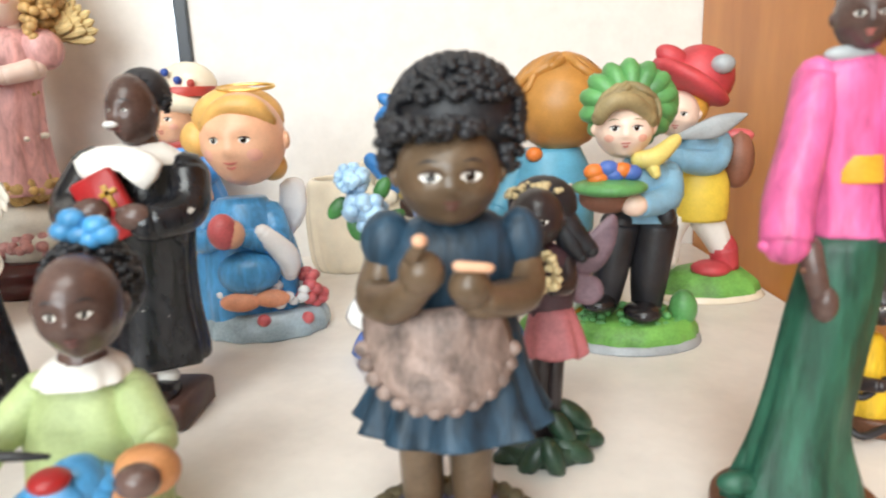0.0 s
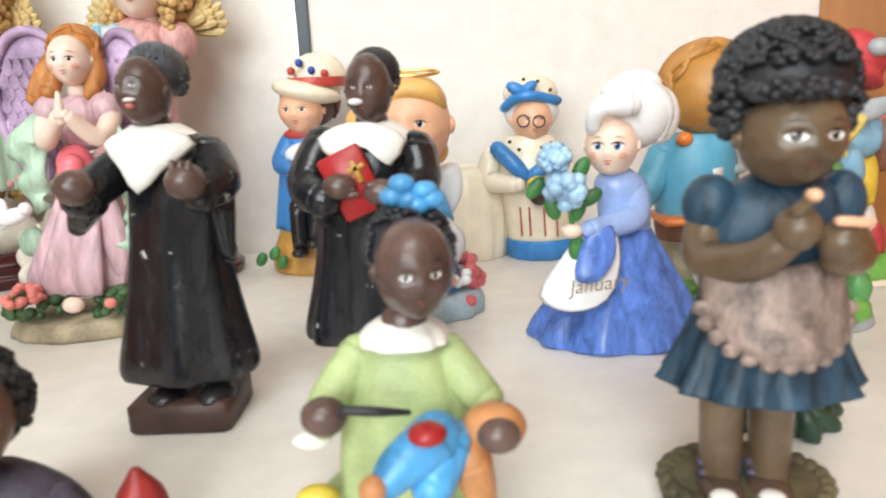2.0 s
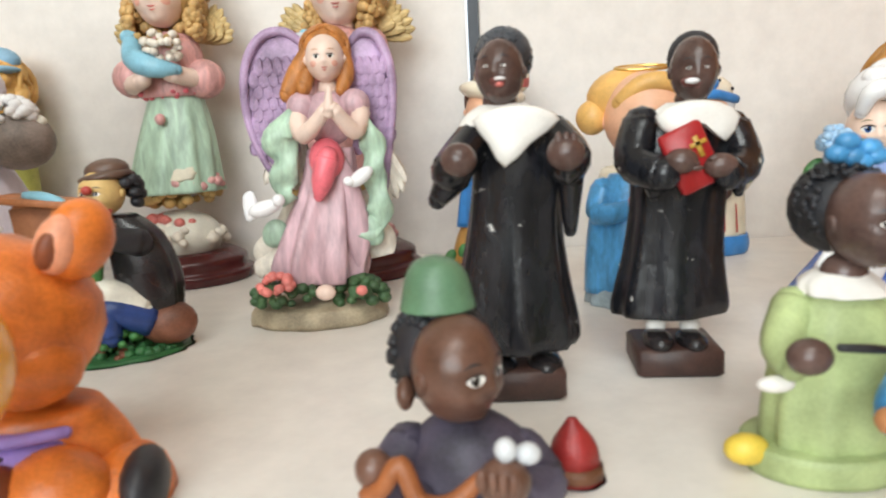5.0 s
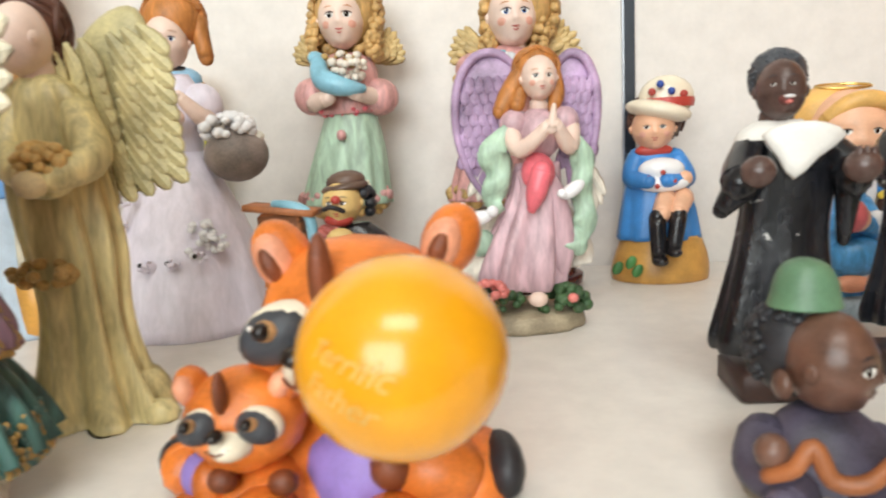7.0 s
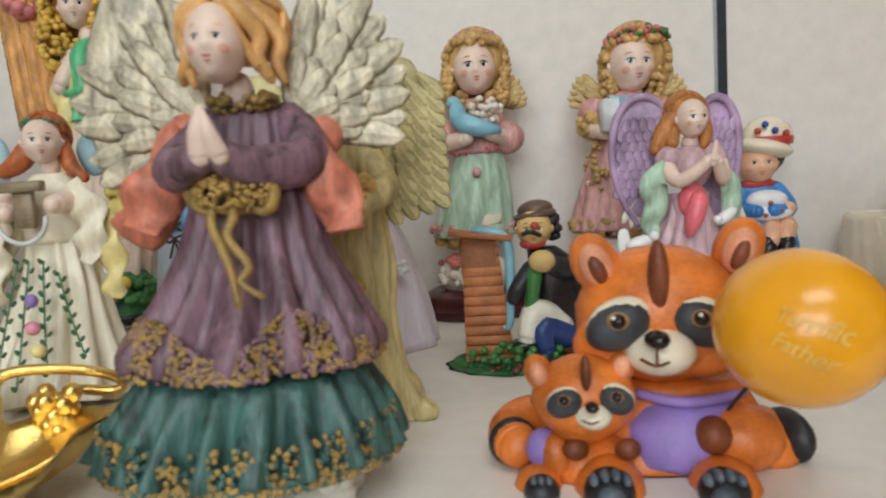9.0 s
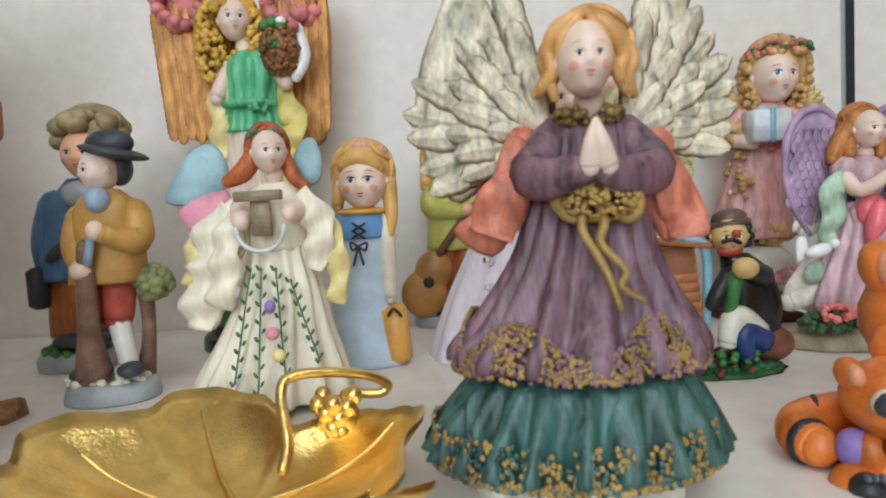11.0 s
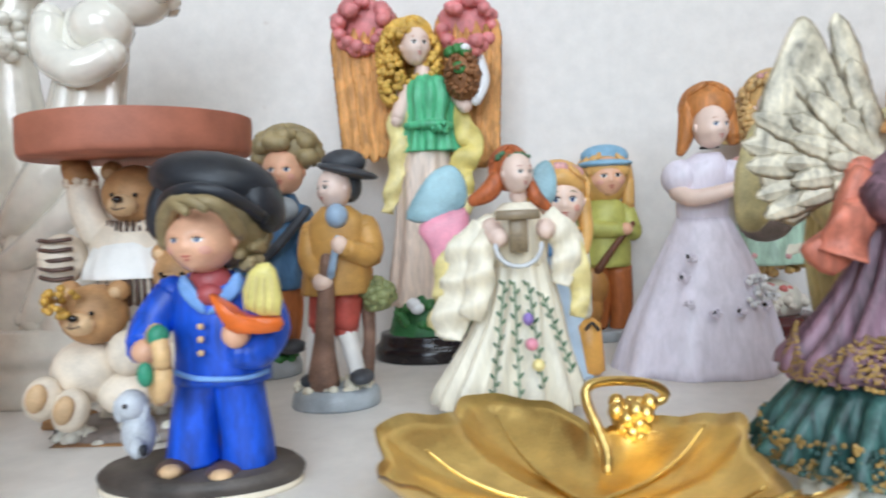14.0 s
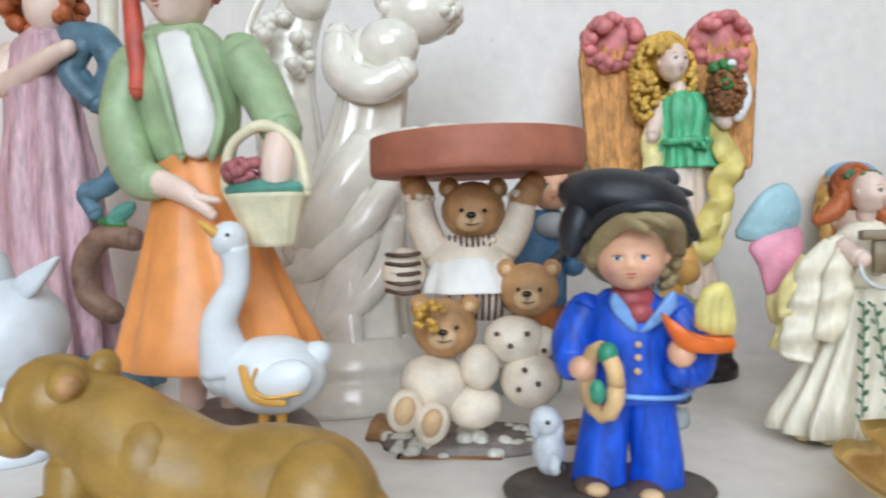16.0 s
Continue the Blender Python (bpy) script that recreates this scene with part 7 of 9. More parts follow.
f.ball(-8.9, -27.1, 32.9, 0.7, 1.5, 1.6, "vine", roll=-30)
f.ball(-6.2, -28, 29.1, 0.7, 1.5, 1.6, "vine", roll=30)
f.ball(-10, -28.8, 25.5, 0.7, 1.5, 1.6, "vine", roll=-30)
f.ball(-7.3, -29.7, 21.7, 0.7, 1.5, 1.6, "vine", roll=30)
f.ball(-11, -30.5, 18.2, 0.6, 1.5, 1.6, "vine", roll=-30)
f.tube([(3.1, -17.3, 70.5, 0.5), (3.1, -21.7, 56.1, 0.5), (3, -26.2, 42, 0.5), (3, -30.7, 28.2, 0.5), (2.9, -35.3, 14.8, 0.5)], "vine", n=5)
f.ball(1.4, -17, 70.6, 0.7, 1.5, 1.7, "vine", roll=-30)
f.ball(4.8, -18.3, 66.2, 0.7, 1.5, 1.7, "vine", roll=30)
f.ball(1.4, -19.5, 62.3, 0.7, 1.5, 1.7, "vine", roll=-30)
f.ball(4.7, -20.8, 58, 0.7, 1.5, 1.7, "vine", roll=30)
f.ball(1.4, -22, 54.1, 0.7, 1.5, 1.7, "vine", roll=-30)
f.ball(4.7, -23.3, 49.9, 0.7, 1.5, 1.6, "vine", roll=30)
f.ball(1.4, -24.6, 46, 0.7, 1.5, 1.6, "vine", roll=-30)
f.ball(4.6, -25.9, 41.8, 0.7, 1.5, 1.6, "vine", roll=30)
f.ball(1.3, -27.2, 38, 0.7, 1.5, 1.6, "vine", roll=-30)
f.ball(4.6, -28.5, 33.9, 0.7, 1.5, 1.6, "vine", roll=30)
f.ball(1.3, -29.8, 30.2, 0.6, 1.5, 1.6, "vine", roll=-30)
f.ball(4.5, -31.1, 26.1, 0.6, 1.5, 1.6, "vine", roll=30)
f.ball(1.3, -32.4, 22.4, 0.6, 1.5, 1.6, "vine", roll=-30)
f.ball(4.5, -33.7, 18.5, 0.6, 1.5, 1.6, "vine", roll=30)
f.ball(1.3, -35, 14.8, 0.6, 1.5, 1.6, "vine", roll=-30)
f.tube([(10.1, -17.3, 70.2, 0.5), (11.4, -21.1, 57.3, 0.5), (12.6, -24.7, 44.7, 0.5), (13.8, -27.9, 32.2, 0.5), (15, -30.8, 19.9, 0.5)], "vine", n=5)
f.ball(8.4, -17, 70.2, 0.7, 1.5, 1.7, "vine", roll=-30)
f.ball(12.1, -18.1, 66.4, 0.7, 1.5, 1.7, "vine", roll=30)
f.ball(9.2, -19.2, 62.9, 0.7, 1.5, 1.7, "vine", roll=-30)
f.ball(12.9, -20.3, 59.1, 0.7, 1.5, 1.7, "vine", roll=30)
f.ball(9.9, -21.4, 55.6, 0.7, 1.5, 1.7, "vine", roll=-30)
f.ball(13.6, -22.4, 51.8, 0.7, 1.5, 1.6, "vine", roll=30)
f.ball(10.6, -23.4, 48.3, 0.7, 1.5, 1.6, "vine", roll=-30)
f.ball(14.3, -24.4, 44.6, 0.7, 1.5, 1.6, "vine", roll=30)
f.ball(11.3, -25.3, 41.1, 0.7, 1.5, 1.6, "vine", roll=-30)
f.ball(15, -26.3, 37.4, 0.7, 1.5, 1.6, "vine", roll=30)
f.ball(12, -27.2, 34, 0.7, 1.5, 1.6, "vine", roll=-30)
f.ball(15.6, -28, 30.3, 0.6, 1.5, 1.6, "vine", roll=30)
f.ball(12.7, -28.9, 26.9, 0.6, 1.5, 1.6, "vine", roll=-30)
f.ball(16.3, -29.7, 23.3, 0.6, 1.5, 1.6, "vine", roll=30)
f.ball(13.4, -30.5, 19.9, 0.6, 1.5, 1.6, "vine", roll=-30)
f.tube([(16.8, -17.3, 64.3, 0.5), (20.2, -20.3, 54.8, 0.5), (23.6, -22.7, 45.3, 0.5), (26.9, -24.3, 35.8, 0.5), (30.2, -25.3, 26.2, 0.5)], "vine", n=5)
f.ball(15.1, -17, 64.3, 0.7, 1.5, 1.7, "vine", roll=-30)
f.ball(19.4, -17.9, 61.5, 0.7, 1.5, 1.7, "vine", roll=30)
f.ball(17.1, -18.8, 58.9, 0.7, 1.5, 1.7, "vine", roll=-30)
f.ball(21.4, -19.6, 56, 0.7, 1.5, 1.7, "vine", roll=30)
f.ball(19.1, -20.4, 53.4, 0.7, 1.5, 1.7, "vine", roll=-30)
f.ball(23.3, -21.1, 50.6, 0.7, 1.5, 1.7, "vine", roll=30)
f.ball(21, -21.8, 48, 0.7, 1.5, 1.7, "vine", roll=-30)
f.ball(25.2, -22.4, 45.1, 0.7, 1.5, 1.6, "vine", roll=30)
f.ball(22.9, -22.9, 42.6, 0.7, 1.5, 1.6, "vine", roll=-30)
f.ball(27.1, -23.4, 39.7, 0.7, 1.5, 1.6, "vine", roll=30)
f.ball(24.8, -23.8, 37.1, 0.7, 1.5, 1.6, "vine", roll=-30)
f.ball(29, -24.2, 34.3, 0.7, 1.5, 1.6, "vine", roll=30)
f.ball(26.7, -24.5, 31.7, 0.7, 1.5, 1.6, "vine", roll=-30)
f.ball(30.9, -24.8, 28.8, 0.7, 1.5, 1.6, "vine", roll=30)
f.ball(28.6, -25, 26.2, 0.7, 1.5, 1.6, "vine", roll=-30)
f.ball(8.9, -27, 53.2, 2.7, 2.7, 3.3, "lilac_cloth")
f.ball(10.1, -30, 41.1, 3.2, 3.2, 3.2, "wing_pink")
f.ball(12.9, -32, 31.1, 3.2, 3.2, 3.2, "butter")
f.plate([(-5.7, 105.9), (-19, 99.4), (-27.9, 84), (-31.8, 65.4), (-38.3, 43.1), (-25.1, 40.5), (-19.2, 53.3), (-11.9, 70.3), (-4, 84.3)], -8, 5, "ivory")
f.ruffle([(-12, -10, 100, 5), (-21, -13, 88, 9), (-23, -14, 72, 10.5), (-29, -14, 57, 10), (-32, -13, 42, 8)], "ivory", waves=3.6, amp=3.4)
f.ruffle([(-8, -14, 97, 4.5), (-13, -18, 84, 7), (-15, -18, 68, 7.5), (-20, -17, 52, 6)], "ivory", waves=3, amp=2.8, phase=1.5)
f.ruffle([(-22, -7, 93, 5), (-31, -9, 76, 7.5), (-31, -9, 60, 8), (-38, -9, 45, 6.5)], "butter", waves=3.3, amp=3, phase=0.8)
f.ruffle([(21, -10, 105, 5), (29, -12, 95, 7.5), (31, -12, 82, 7.5), (27, -12, 68, 5)], "ivory", waves=2.6, amp=2.8)
f.ruffle([(29, -6, 98, 4), (36, -8, 82, 6), (38, -8, 64, 5.5), (36, -8, 50, 4)], "butter", waves=3, amp=2.6, phase=2)
f.tube([(-7.5, -8, 98.8, 5.7), (-3.8, -20, 93.3, 4.7)], "porcelain2")
f.tube([(21, -8, 97.4, 5.7), (19.8, -20, 96.3, 4.4)], "porcelain2")
f.box(5.8, -22, 104.9, 22.4, 5, 4.9, "lyre")
f.box(6, -20, 95.6, 9.4, 3, 19.3, "lyre")
f.tube([(5.8 + 11.5 * math.cos(a * 0.2618 + 3.1416), -23, 90 + 11 * math.sin(a * 0.2618 + 3.1416), 1.2) for a in range(13)], "silver", n=6, sub=1)
f.ball(7.7, 0, 115.5, 4.7, 4.7, 5.8, "porcelain2")
f.head(7.3, -4, 126.3, 8.3, 9.5, 10.6, "porcelain2", yaw=32, brow='red_hair')
f.ball(3.9, 5, 128.8, 10.6, 10.6, 11.8, "red_hair")
f.locks(3.9, 5, 128.8, 10.6, 10.6, 11.8, "red_hair", n=24)
f.tube([(-0.6, 2, 127.7, 4.7), (-7.4, 0, 117.7, 5.3), (-15.8, 0, 113.2, 3.5)], "red_hair")
f.tube([(12.6, 4, 124.2, 3.5), (17.2, 2, 113.6, 3.8), (22.8, 2, 108.4, 2.6)], "red_hair")
f.curls(5.7, 0, 134.5, 8.7, 6.1, 3.5, 1.5, 24, "vine", low=-0.3, front=2)
f.plate([(-53.6, 104.5), (-47.5, 118.7), (-38.4, 129.7), (-27.5, 133.4), (-20.4, 124.9), (-20.5, 111.3), (-33.8, 102.3)], 12, 4, "wing_blue")
f.plate([(-46.5, 101.1), (-21.1, 109.8), (-20.6, 90.2), (-29, 75.4), (-37.7, 72.1), (-42, 88.2)], 11, 4, "wing_pink")
f.plate([(-38.3, 72.8), (-25.8, 78.3), (-26.8, 60), (-36.1, 57.4)], 11, 4, "butter")
f.plate([(14.5, 121.6), (19.2, 131), (25.9, 133), (29.7, 123.3), (27.9, 111.3), (19.7, 109.9)], 12, 4, "wing_blue")
f.curls(-0, 0, 2.2, 29.6, 16, 2.4, 4.1, 30, "cream_flower", low=-0.5, front=2)
f.build("harp_angel_figurine", -0.614, 0.37, "ivory angel with lyre and pastel blue and pink wings", "figurine", group="figurines on the shelf")

f = Fig(27)
f.loft([(0.1, 0, -1.1, 26.2), (0.5, 0, 15, 24), (0.3, 0, 43.5, 19), (0.9, 0, 71.7, 16.1), (1.8, 0, 90.9, 14)], "pale_blue", k=0.75, folds=6, amp=0.03)
f.loft([(0.5, 0, 77, 17.5), (0.6, 0, 87.5, 17.5), (1.8, 0, 95.4, 12.6)], "denim", k=0.75)
f.ball(2.9, -2, 93.3, 16, 13, 2.8, "beak")
f.ball(4.5, 5, 116.4, 19, 19, 19, "blond")
f.locks(4.5, 5, 116.4, 19, 19, 19, "blond", n=30)
f.head(5.2, -5, 111.7, 14.4, 15.8, 17.2, "porcelain", yaw=2, eye='eye_blue', cheek='cheek', brow='sandy', size=1.1)
f.tube([(-4.7, -10, 120.3, 4.8), (4.9, -16, 126, 5.3), (15.7, -10, 119, 4.4)], "blond")
f.tube([(19.6, 2, 112.5, 5.6), (21.3, -2, 91.4, 4.2), (19.1, -4, 77.7, 2.8)], "blond")
f.tube([(-9.7, 2, 114.4, 4.9), (-12.1, 0, 97, 3.8)], "blond")
f.tube([(-6.3, 0, 129.7, 3.1), (5.7, -2, 133.2, 3.5), (18.1, 0, 129.1, 3.1)], "pink_lace")
f.tube([(16.3, 0, 86.5, 6.3), (17.4, -4, 63.9, 5.5), (18.2, -8, 39.9, 4.1)], "cream_cloth")
f.box(20.1, -6, 17.8, 16, 16, 36.1, "tan_yellow", roll=-4, c=0.2)
f.tube([(16.9, -15, 30.7, 1), (20.6, -16, 34.7, 1), (24.7, -15, 30.2, 1)], "black_matte", n=6)
f.tube([(-0.3, -18, 86.9, 0.7), (6.8, -18.5, 81.8, 0.7)], "black_matte", n=6, sub=2)
f.tube([(7, -18, 86.5, 0.7), (-0.6, -18.5, 82.3, 0.7)], "black_matte", n=6, sub=2)
f.tube([(-0.6, -18, 82.3, 0.7), (6.5, -18.5, 77.8, 0.7)], "black_matte", n=6, sub=2)
f.tube([(6.7, -18, 81.8, 0.7), (-0.9, -18.5, 78.3, 0.7)], "black_matte", n=6, sub=2)
f.tube([(2.1, -18, 73.4, 0.7), (-2.4, -18, 75.7, 0.7), (-1.4, -18, 70.9, 0.7), (2.1, -18, 73.4, 0.7)], "black_matte", n=6)
f.tube([(2.1, -18, 73.4, 0.7), (7.6, -18, 75, 0.7), (5.9, -18, 70.4, 0.7), (2.1, -18, 73.4, 0.7)], "black_matte", n=6)
f.tube([(2.1, -18, 72.7, 0.7), (-1.4, -18, 62.1, 0.7)], "black_matte", n=6)
f.tube([(2.1, -18, 72.7, 0.7), (4.7, -18, 62.4, 0.7)], "black_matte", n=6)
f.build("shepherdess_doll_figurine", -0.58, 0.452, "blond porcelain girl in pale blue dress with tan bag", "figurine", group="figurines on the shelf")

f = Fig(28)
f.ball(9.8, 2, 146.6, 19.5, 9.7, 9.7, "cap_blue")
f.ball(9.3, -4, 139.9, 21.9, 19, 3.9, "cap_blue")
f.ball(9.1, 5, 128.3, 21.4, 21.4, 22.3, "blond")
f.locks(9.1, 5, 128.3, 21.4, 21.4, 22.3, "blond", n=30)
f.head(9.9, -4, 129.4, 15.3, 16, 16.6, "peach", yaw=4, cheek='cheek')
f.tube([(-7.8, 0, 129.1, 5.7), (-10.5, -2, 107.1, 4.9)], "blond")
f.tube([(27.1, 0, 126.8, 5.7), (27.5, -2, 104.6, 4.8)], "blond")
f.tube([(-2.9, -10, 134.6, 5.2), (10.2, -14, 136.4, 5.2), (23.1, -10, 132.9, 5.2)], "blond")
f.loft([(7.7, 0, 56.9, 20.5), (9.1, 0, 79.2, 19.5), (9.6, 0, 101.4, 17.7), (9, 0, 112.5, 9.7)], "olive_yellow", k=0.75)
f.tube([(-5, 0, 102.3, 8.9), (-5.8, -8, 89.1, 8.3), (17.8, -18, 86.8, 6)], "olive_yellow")
f.tube([(24.6, 0, 100.4, 8.8), (29.1, -6, 84.7, 7.9)], "olive_yellow")
f.ball(21.2, -20, 87.5, 5.1, 5.1, 5.1, "peach")
f.ball(-7.5, -16, 41.5, 14.7, 7, 16.5, "tan_guitar", roll=15)
f.ball(-15.5, -16, 24.5, 18.2, 7, 19.1, "tan_guitar", roll=15)
f.tube([(-2.3, -18, 54.4, 3.4), (12.7, -19, 75.1, 2.6), (26.6, -19, 91.4, 2.1)], "wood_brown")
# sound hole: a dark disc painted for its shade
f.ball(-11.4, -23, 33.8, 4.3, 1, 4.3, "hole_shade")
f.tube([(1.1, 0, 57.3, 11.6), (1.3, 0, 25.8, 9.8), (-0.8, 0, 5.6, 8.1)], "rust")
f.tube([(17.5, 0, 56.3, 11.6), (19.2, 0, 24.7, 9.8), (17.1, 0, 4.5, 8)], "rust")
f.ball(-2.4, -5, 3.3, 9.8, 9, 4.4, "boot_black")
f.loft([(0, 0, -2.8, 24.96), (0, 0, 0.9, 26), (0, 0, 5.1, 26), (0, 0, 6, 24.44)], "grey_glaze", k=0.77, sub=2)
f.build("guitar_girl_figurine", -0.534, 0.568, "blond girl figurine in olive jacket with a guitar", "figurine", group="figurines on the shelf")

f = Fig(29)
f.loft([(-0.8, 0, -7.2, 25.3), (-0.5, 0, -3.1, 26.3), (0.3, 0, 4.8, 25.3), (0.6, 0, 8, 22.1)], "grey_glaze", k=0.8)
f.curls(-1, -2, 8.6, 22, 12.6, 3.1, 3.1, 40, "cream_cloth", low=-0.3, front=2)
f.tube([(-12.5, 0, 15.1, 5.4), (-11.9, 0, 30.9, 5.7), (-10.1, 0, 43.4, 5.7)], "white_cloth")
f.tube([(14.1, -6, 16.6, 5), (10.7, -4, 30.4, 5.6), (6.9, 0, 42.4, 6.3)], "white_cloth")
f.ball(17.9, -12, 15.7, 7.3, 9, 4.3, "charcoal")
f.ball(-12.8, -6, 12.9, 6.8, 9, 4, "charcoal")
f.tube([(-7.6, 0, 43.3, 7.5), (-4, 0, 61.9, 9.4)], "faded_red")
f.tube([(6.9, 0, 42.4, 8.2), (8.6, 0, 61.1, 10)], "faded_red")
f.loft([(2.5, 0, 63, 20.7), (4.1, 0, 73.9, 20.6), (5.5, 0, 89.3, 18.7), (6.3, 0, 104.7, 17.4), (5.3, 0, 114, 8.1)], "ochre", k=0.75, folds=5, amp=0.05)
f.tube([(22.2, 0, 100.6, 8.1), (24.9, -6, 85.3, 7.7), (13.6, -20, 90.2, 5.3)], "ochre")
f.tube([(-9.8, 0, 99.6, 6.9), (-10.6, -6, 84.5, 6.8), (-3.3, -16, 74.2, 5.1)], "ochre")
f.ball(11, -22, 92.2, 4.7, 4.7, 5.3, "porcelain")
f.ball(0, -20, 71.7, 5.9, 5.3, 5.3, "porcelain")
f.ball(8.1, -12, 108.2, 6.6, 6.6, 7.2, "scarf_blue")
f.tube([(2.7, -20, 84.5, 3.5), (0.7, -18, 60.8, 5.1), (-2.5, -14, 36.3, 6.1), (-5.4, -8, 13.6, 9.9)], "stump")
f.tube([(10.1, -22, 95.8, 2), (5.3, -22, 75.7, 2.4)], "scarf_blue")
f.head(5.8, -3, 124.2, 9.8, 10.9, 12, "porcelain2", yaw=-42, brow='grey_hair')
f.ball(5.9, -10, 120.9, 3.9, 1.5, 1.5, "charcoal")
f.ball(13.2, 4, 125.4, 7.5, 7.5, 10, "grey_hair")
f.ball(13.3, 0, 133.7, 18.5, 18, 3.4, "charcoal", roll=14)
f.ball(10.8, 1, 138.8, 13.6, 8.1, 8.1, "charcoal")
f.tube([(13.8, 8, 1.9, 6.4), (19.5, 8, 30.6, 3.8), (19.6, 8, 56.3, 4.5)], "stump")
f.curls(25.6, 6, 60.9, 8.9, 8.2, 7.6, 3.8, 40, "olive", low=-1, front=2)
f.ball(25.6, 6, 60.9, 8.9, 7.6, 7.6, "olive")
f.build("old_man_figurine", -0.716, 0.4, "bisque old man in ochre coat leaning on a stick", "figurine", group="figurines on the shelf")

f = Fig(30)
f.loft([(-2.9, 0, 0.1, 25.5), (-2.5, 0, 7.2, 26.2), (-1.3, 0, 11.9, 23)], "grey_glaze", k=0.8)
f.curls(-0.5, -4, 11.9, 21.7, 12.8, 3.9, 3.2, 50, "leaf", low=-0.2, front=2)
f.loft([(2.5, 0, 22, 19.8), (4.7, 0, 42.4, 21.4), (7.6, 0, 69.8, 19.7)], "rust", k=0.75, folds=2, amp=0.14)
f.ball(3.4, -12, 20.4, 13.9, 10, 5.4, "charcoal")
f.ball(19, -10, 20.9, 11.6, 10, 5.4, "charcoal")
f.loft([(1.9, 0, 60.2, 26.1), (4.7, 0, 85.5, 24.4), (10.2, 0, 108.7, 21.2), (14.1, 0, 125.9, 11)], "dusty_blue", k=0.78, folds=6, amp=0.05)
f.tube([(-7.5, 0, 109.5, 10.2), (-11.1, -6, 86.6, 10.1), (-9.8, -10, 67.6, 7.7)], "dusty_blue")
f.tube([(28.8, 0, 109.7, 9.4), (32.7, -6, 88.4, 9.3)], "dusty_blue")
f.tube([(38.6, -20, 114, 3), (20.8, -24, 93.5, 3.4), (-0.8, -22, 75.8, 3.4)], "charcoal")
f.box(-14.4, -10, 56.3, 10.1, 26, 27.2, "charcoal", c=0.25)
f.ball(19, -14, 115, 12.2, 9.1, 9.1, "grey_glaze")
f.ball(20.4, 5, 155.8, 22.9, 16.6, 16.6, "sandy")
f.locks(20.4, 5, 155.8, 22.9, 16.6, 16.6, "sandy", n=24)
f.head(19, -4, 141.2, 14.4, 15.3, 16.3, "peach", yaw=5, cheek='cheek', eye='eye_blue')
f.curls(20.8, 2, 155.5, 20.4, 16.9, 13.3, 6.3, 60, "sandy", low=-0.5, front=0.6, brow=0.2)
f.build("cape_boy_figurine", -0.782, 0.48, "bisque boy in blue jacket carrying a dark satchel", "figurine", group="figurines on the shelf")

f = Fig(31)
f.loft([(-0.7, 0, -7, 41.3), (-0.6, 0, -2.6, 43), (-0.3, 0, 5.4, 43), (-0.1, 0, 9.8, 39.5), (0.2, 0, 16, 38.6)], "dark_base", k=0.8)
f.loft([(0.9, 0, 12.9, 33.3), (2.6, 0, 32.7, 28.9), (3.1, 0, 46, 21.9)], "green_base", k=0.8, folds=9, amp=0.05)
f.curls(5.1, -4, 31, 28.6, 21.7, 14.8, 4.3, 130, "leaf", low=-0.5, front=2)
f.ball(-9.3, -28, 41.3, 5.4, 4.6, 4.6, "white_glaze")
f.ball(-6.6, -28, 37.9, 5.4, 4.6, 4.6, "white_glaze")
f.ball(23.8, -28, 40.3, 5.3, 4.5, 4.5, "yellow_overall")
f.ball(11.6, -28, 46.9, 5.4, 4.5, 4.5, "white_glaze")
f.ball(15.2, -28, 32.2, 5.4, 4.5, 4.5, "pink_flower")
f.loft([(-3.4, 0, 37.3, 26.3), (1.1, 0, 63.6, 27.1), (0.8, 0, 98.8, 21.8), (1.1, 0, 129.4, 20), (4, 0, 157.6, 17.4)], "cream_pink", k=0.75, folds=8, amp=0.24)
f.loft([(6.4, 0, 153.1, 24.3), (6.7, 0, 161.8, 21.7), (6.5, 0, 177, 17.3), (8, 0, 194.2, 19.9), (7.6, 0, 206.3, 15.6), (4.4, 0, 211.7, 7.8)], "jade", k=0.75, folds=11, amp=0.2)
f.tube([(-9.9, -14, 171.8, 2.5), (8.3, -20, 172.2, 3.3), (23, -14, 170.9, 2.5)], "jade")
f.curls(15.3, -20, 168.9, 5, 5, 5, 2.5, 14, "jade", low=-1, front=2)
f.ruffle([(-10.8, -4, 199, 6), (-17, -8, 174, 7.5), (-17, -8, 150, 7.5), (-24, -8, 122, 6), (-28, -8, 108, 4)], "butter", waves=4, amp=3.2)
f.ruffle([(28.5, -4, 194, 6), (32.5, -8, 170, 8), (39, -12, 155, 9), (30, -14, 140, 9), (30, -15, 126, 8.5), (20, -16, 112, 9), (22, -16, 98, 9), (11, -16, 87, 8)], "yellow_soft", waves=5, amp=4)
f.tube([(31.8, -4, 166.5, 4.3), (38.7, -6, 148.9, 4.7), (31.2, -7, 132, 4.7), (33, -8, 112.6, 5.1), (20.3, -9, 93.9, 5.1)], "butter")
f.tube([(-10, 0, 199.5, 7), (-17.2, -8, 177.2, 5.6)], "porcelain2")
f.tube([(24.7, 0, 201.9, 6.9), (34.2, -12, 184.5, 5.5)], "porcelain2")
f.ball(3.5, -2, 211.4, 6.5, 6.5, 9.5, "porcelain2")
f.head(-0.8, -6, 231.3, 11.1, 12.8, 14.5, "porcelain2", yaw=22, brow='ginger')
f.ball(-3.4, 5, 238.4, 14.9, 14.9, 16.6, "golden_curls")
f.locks(-3.4, 5, 238.4, 14.9, 14.9, 16.6, "golden_curls", n=24)
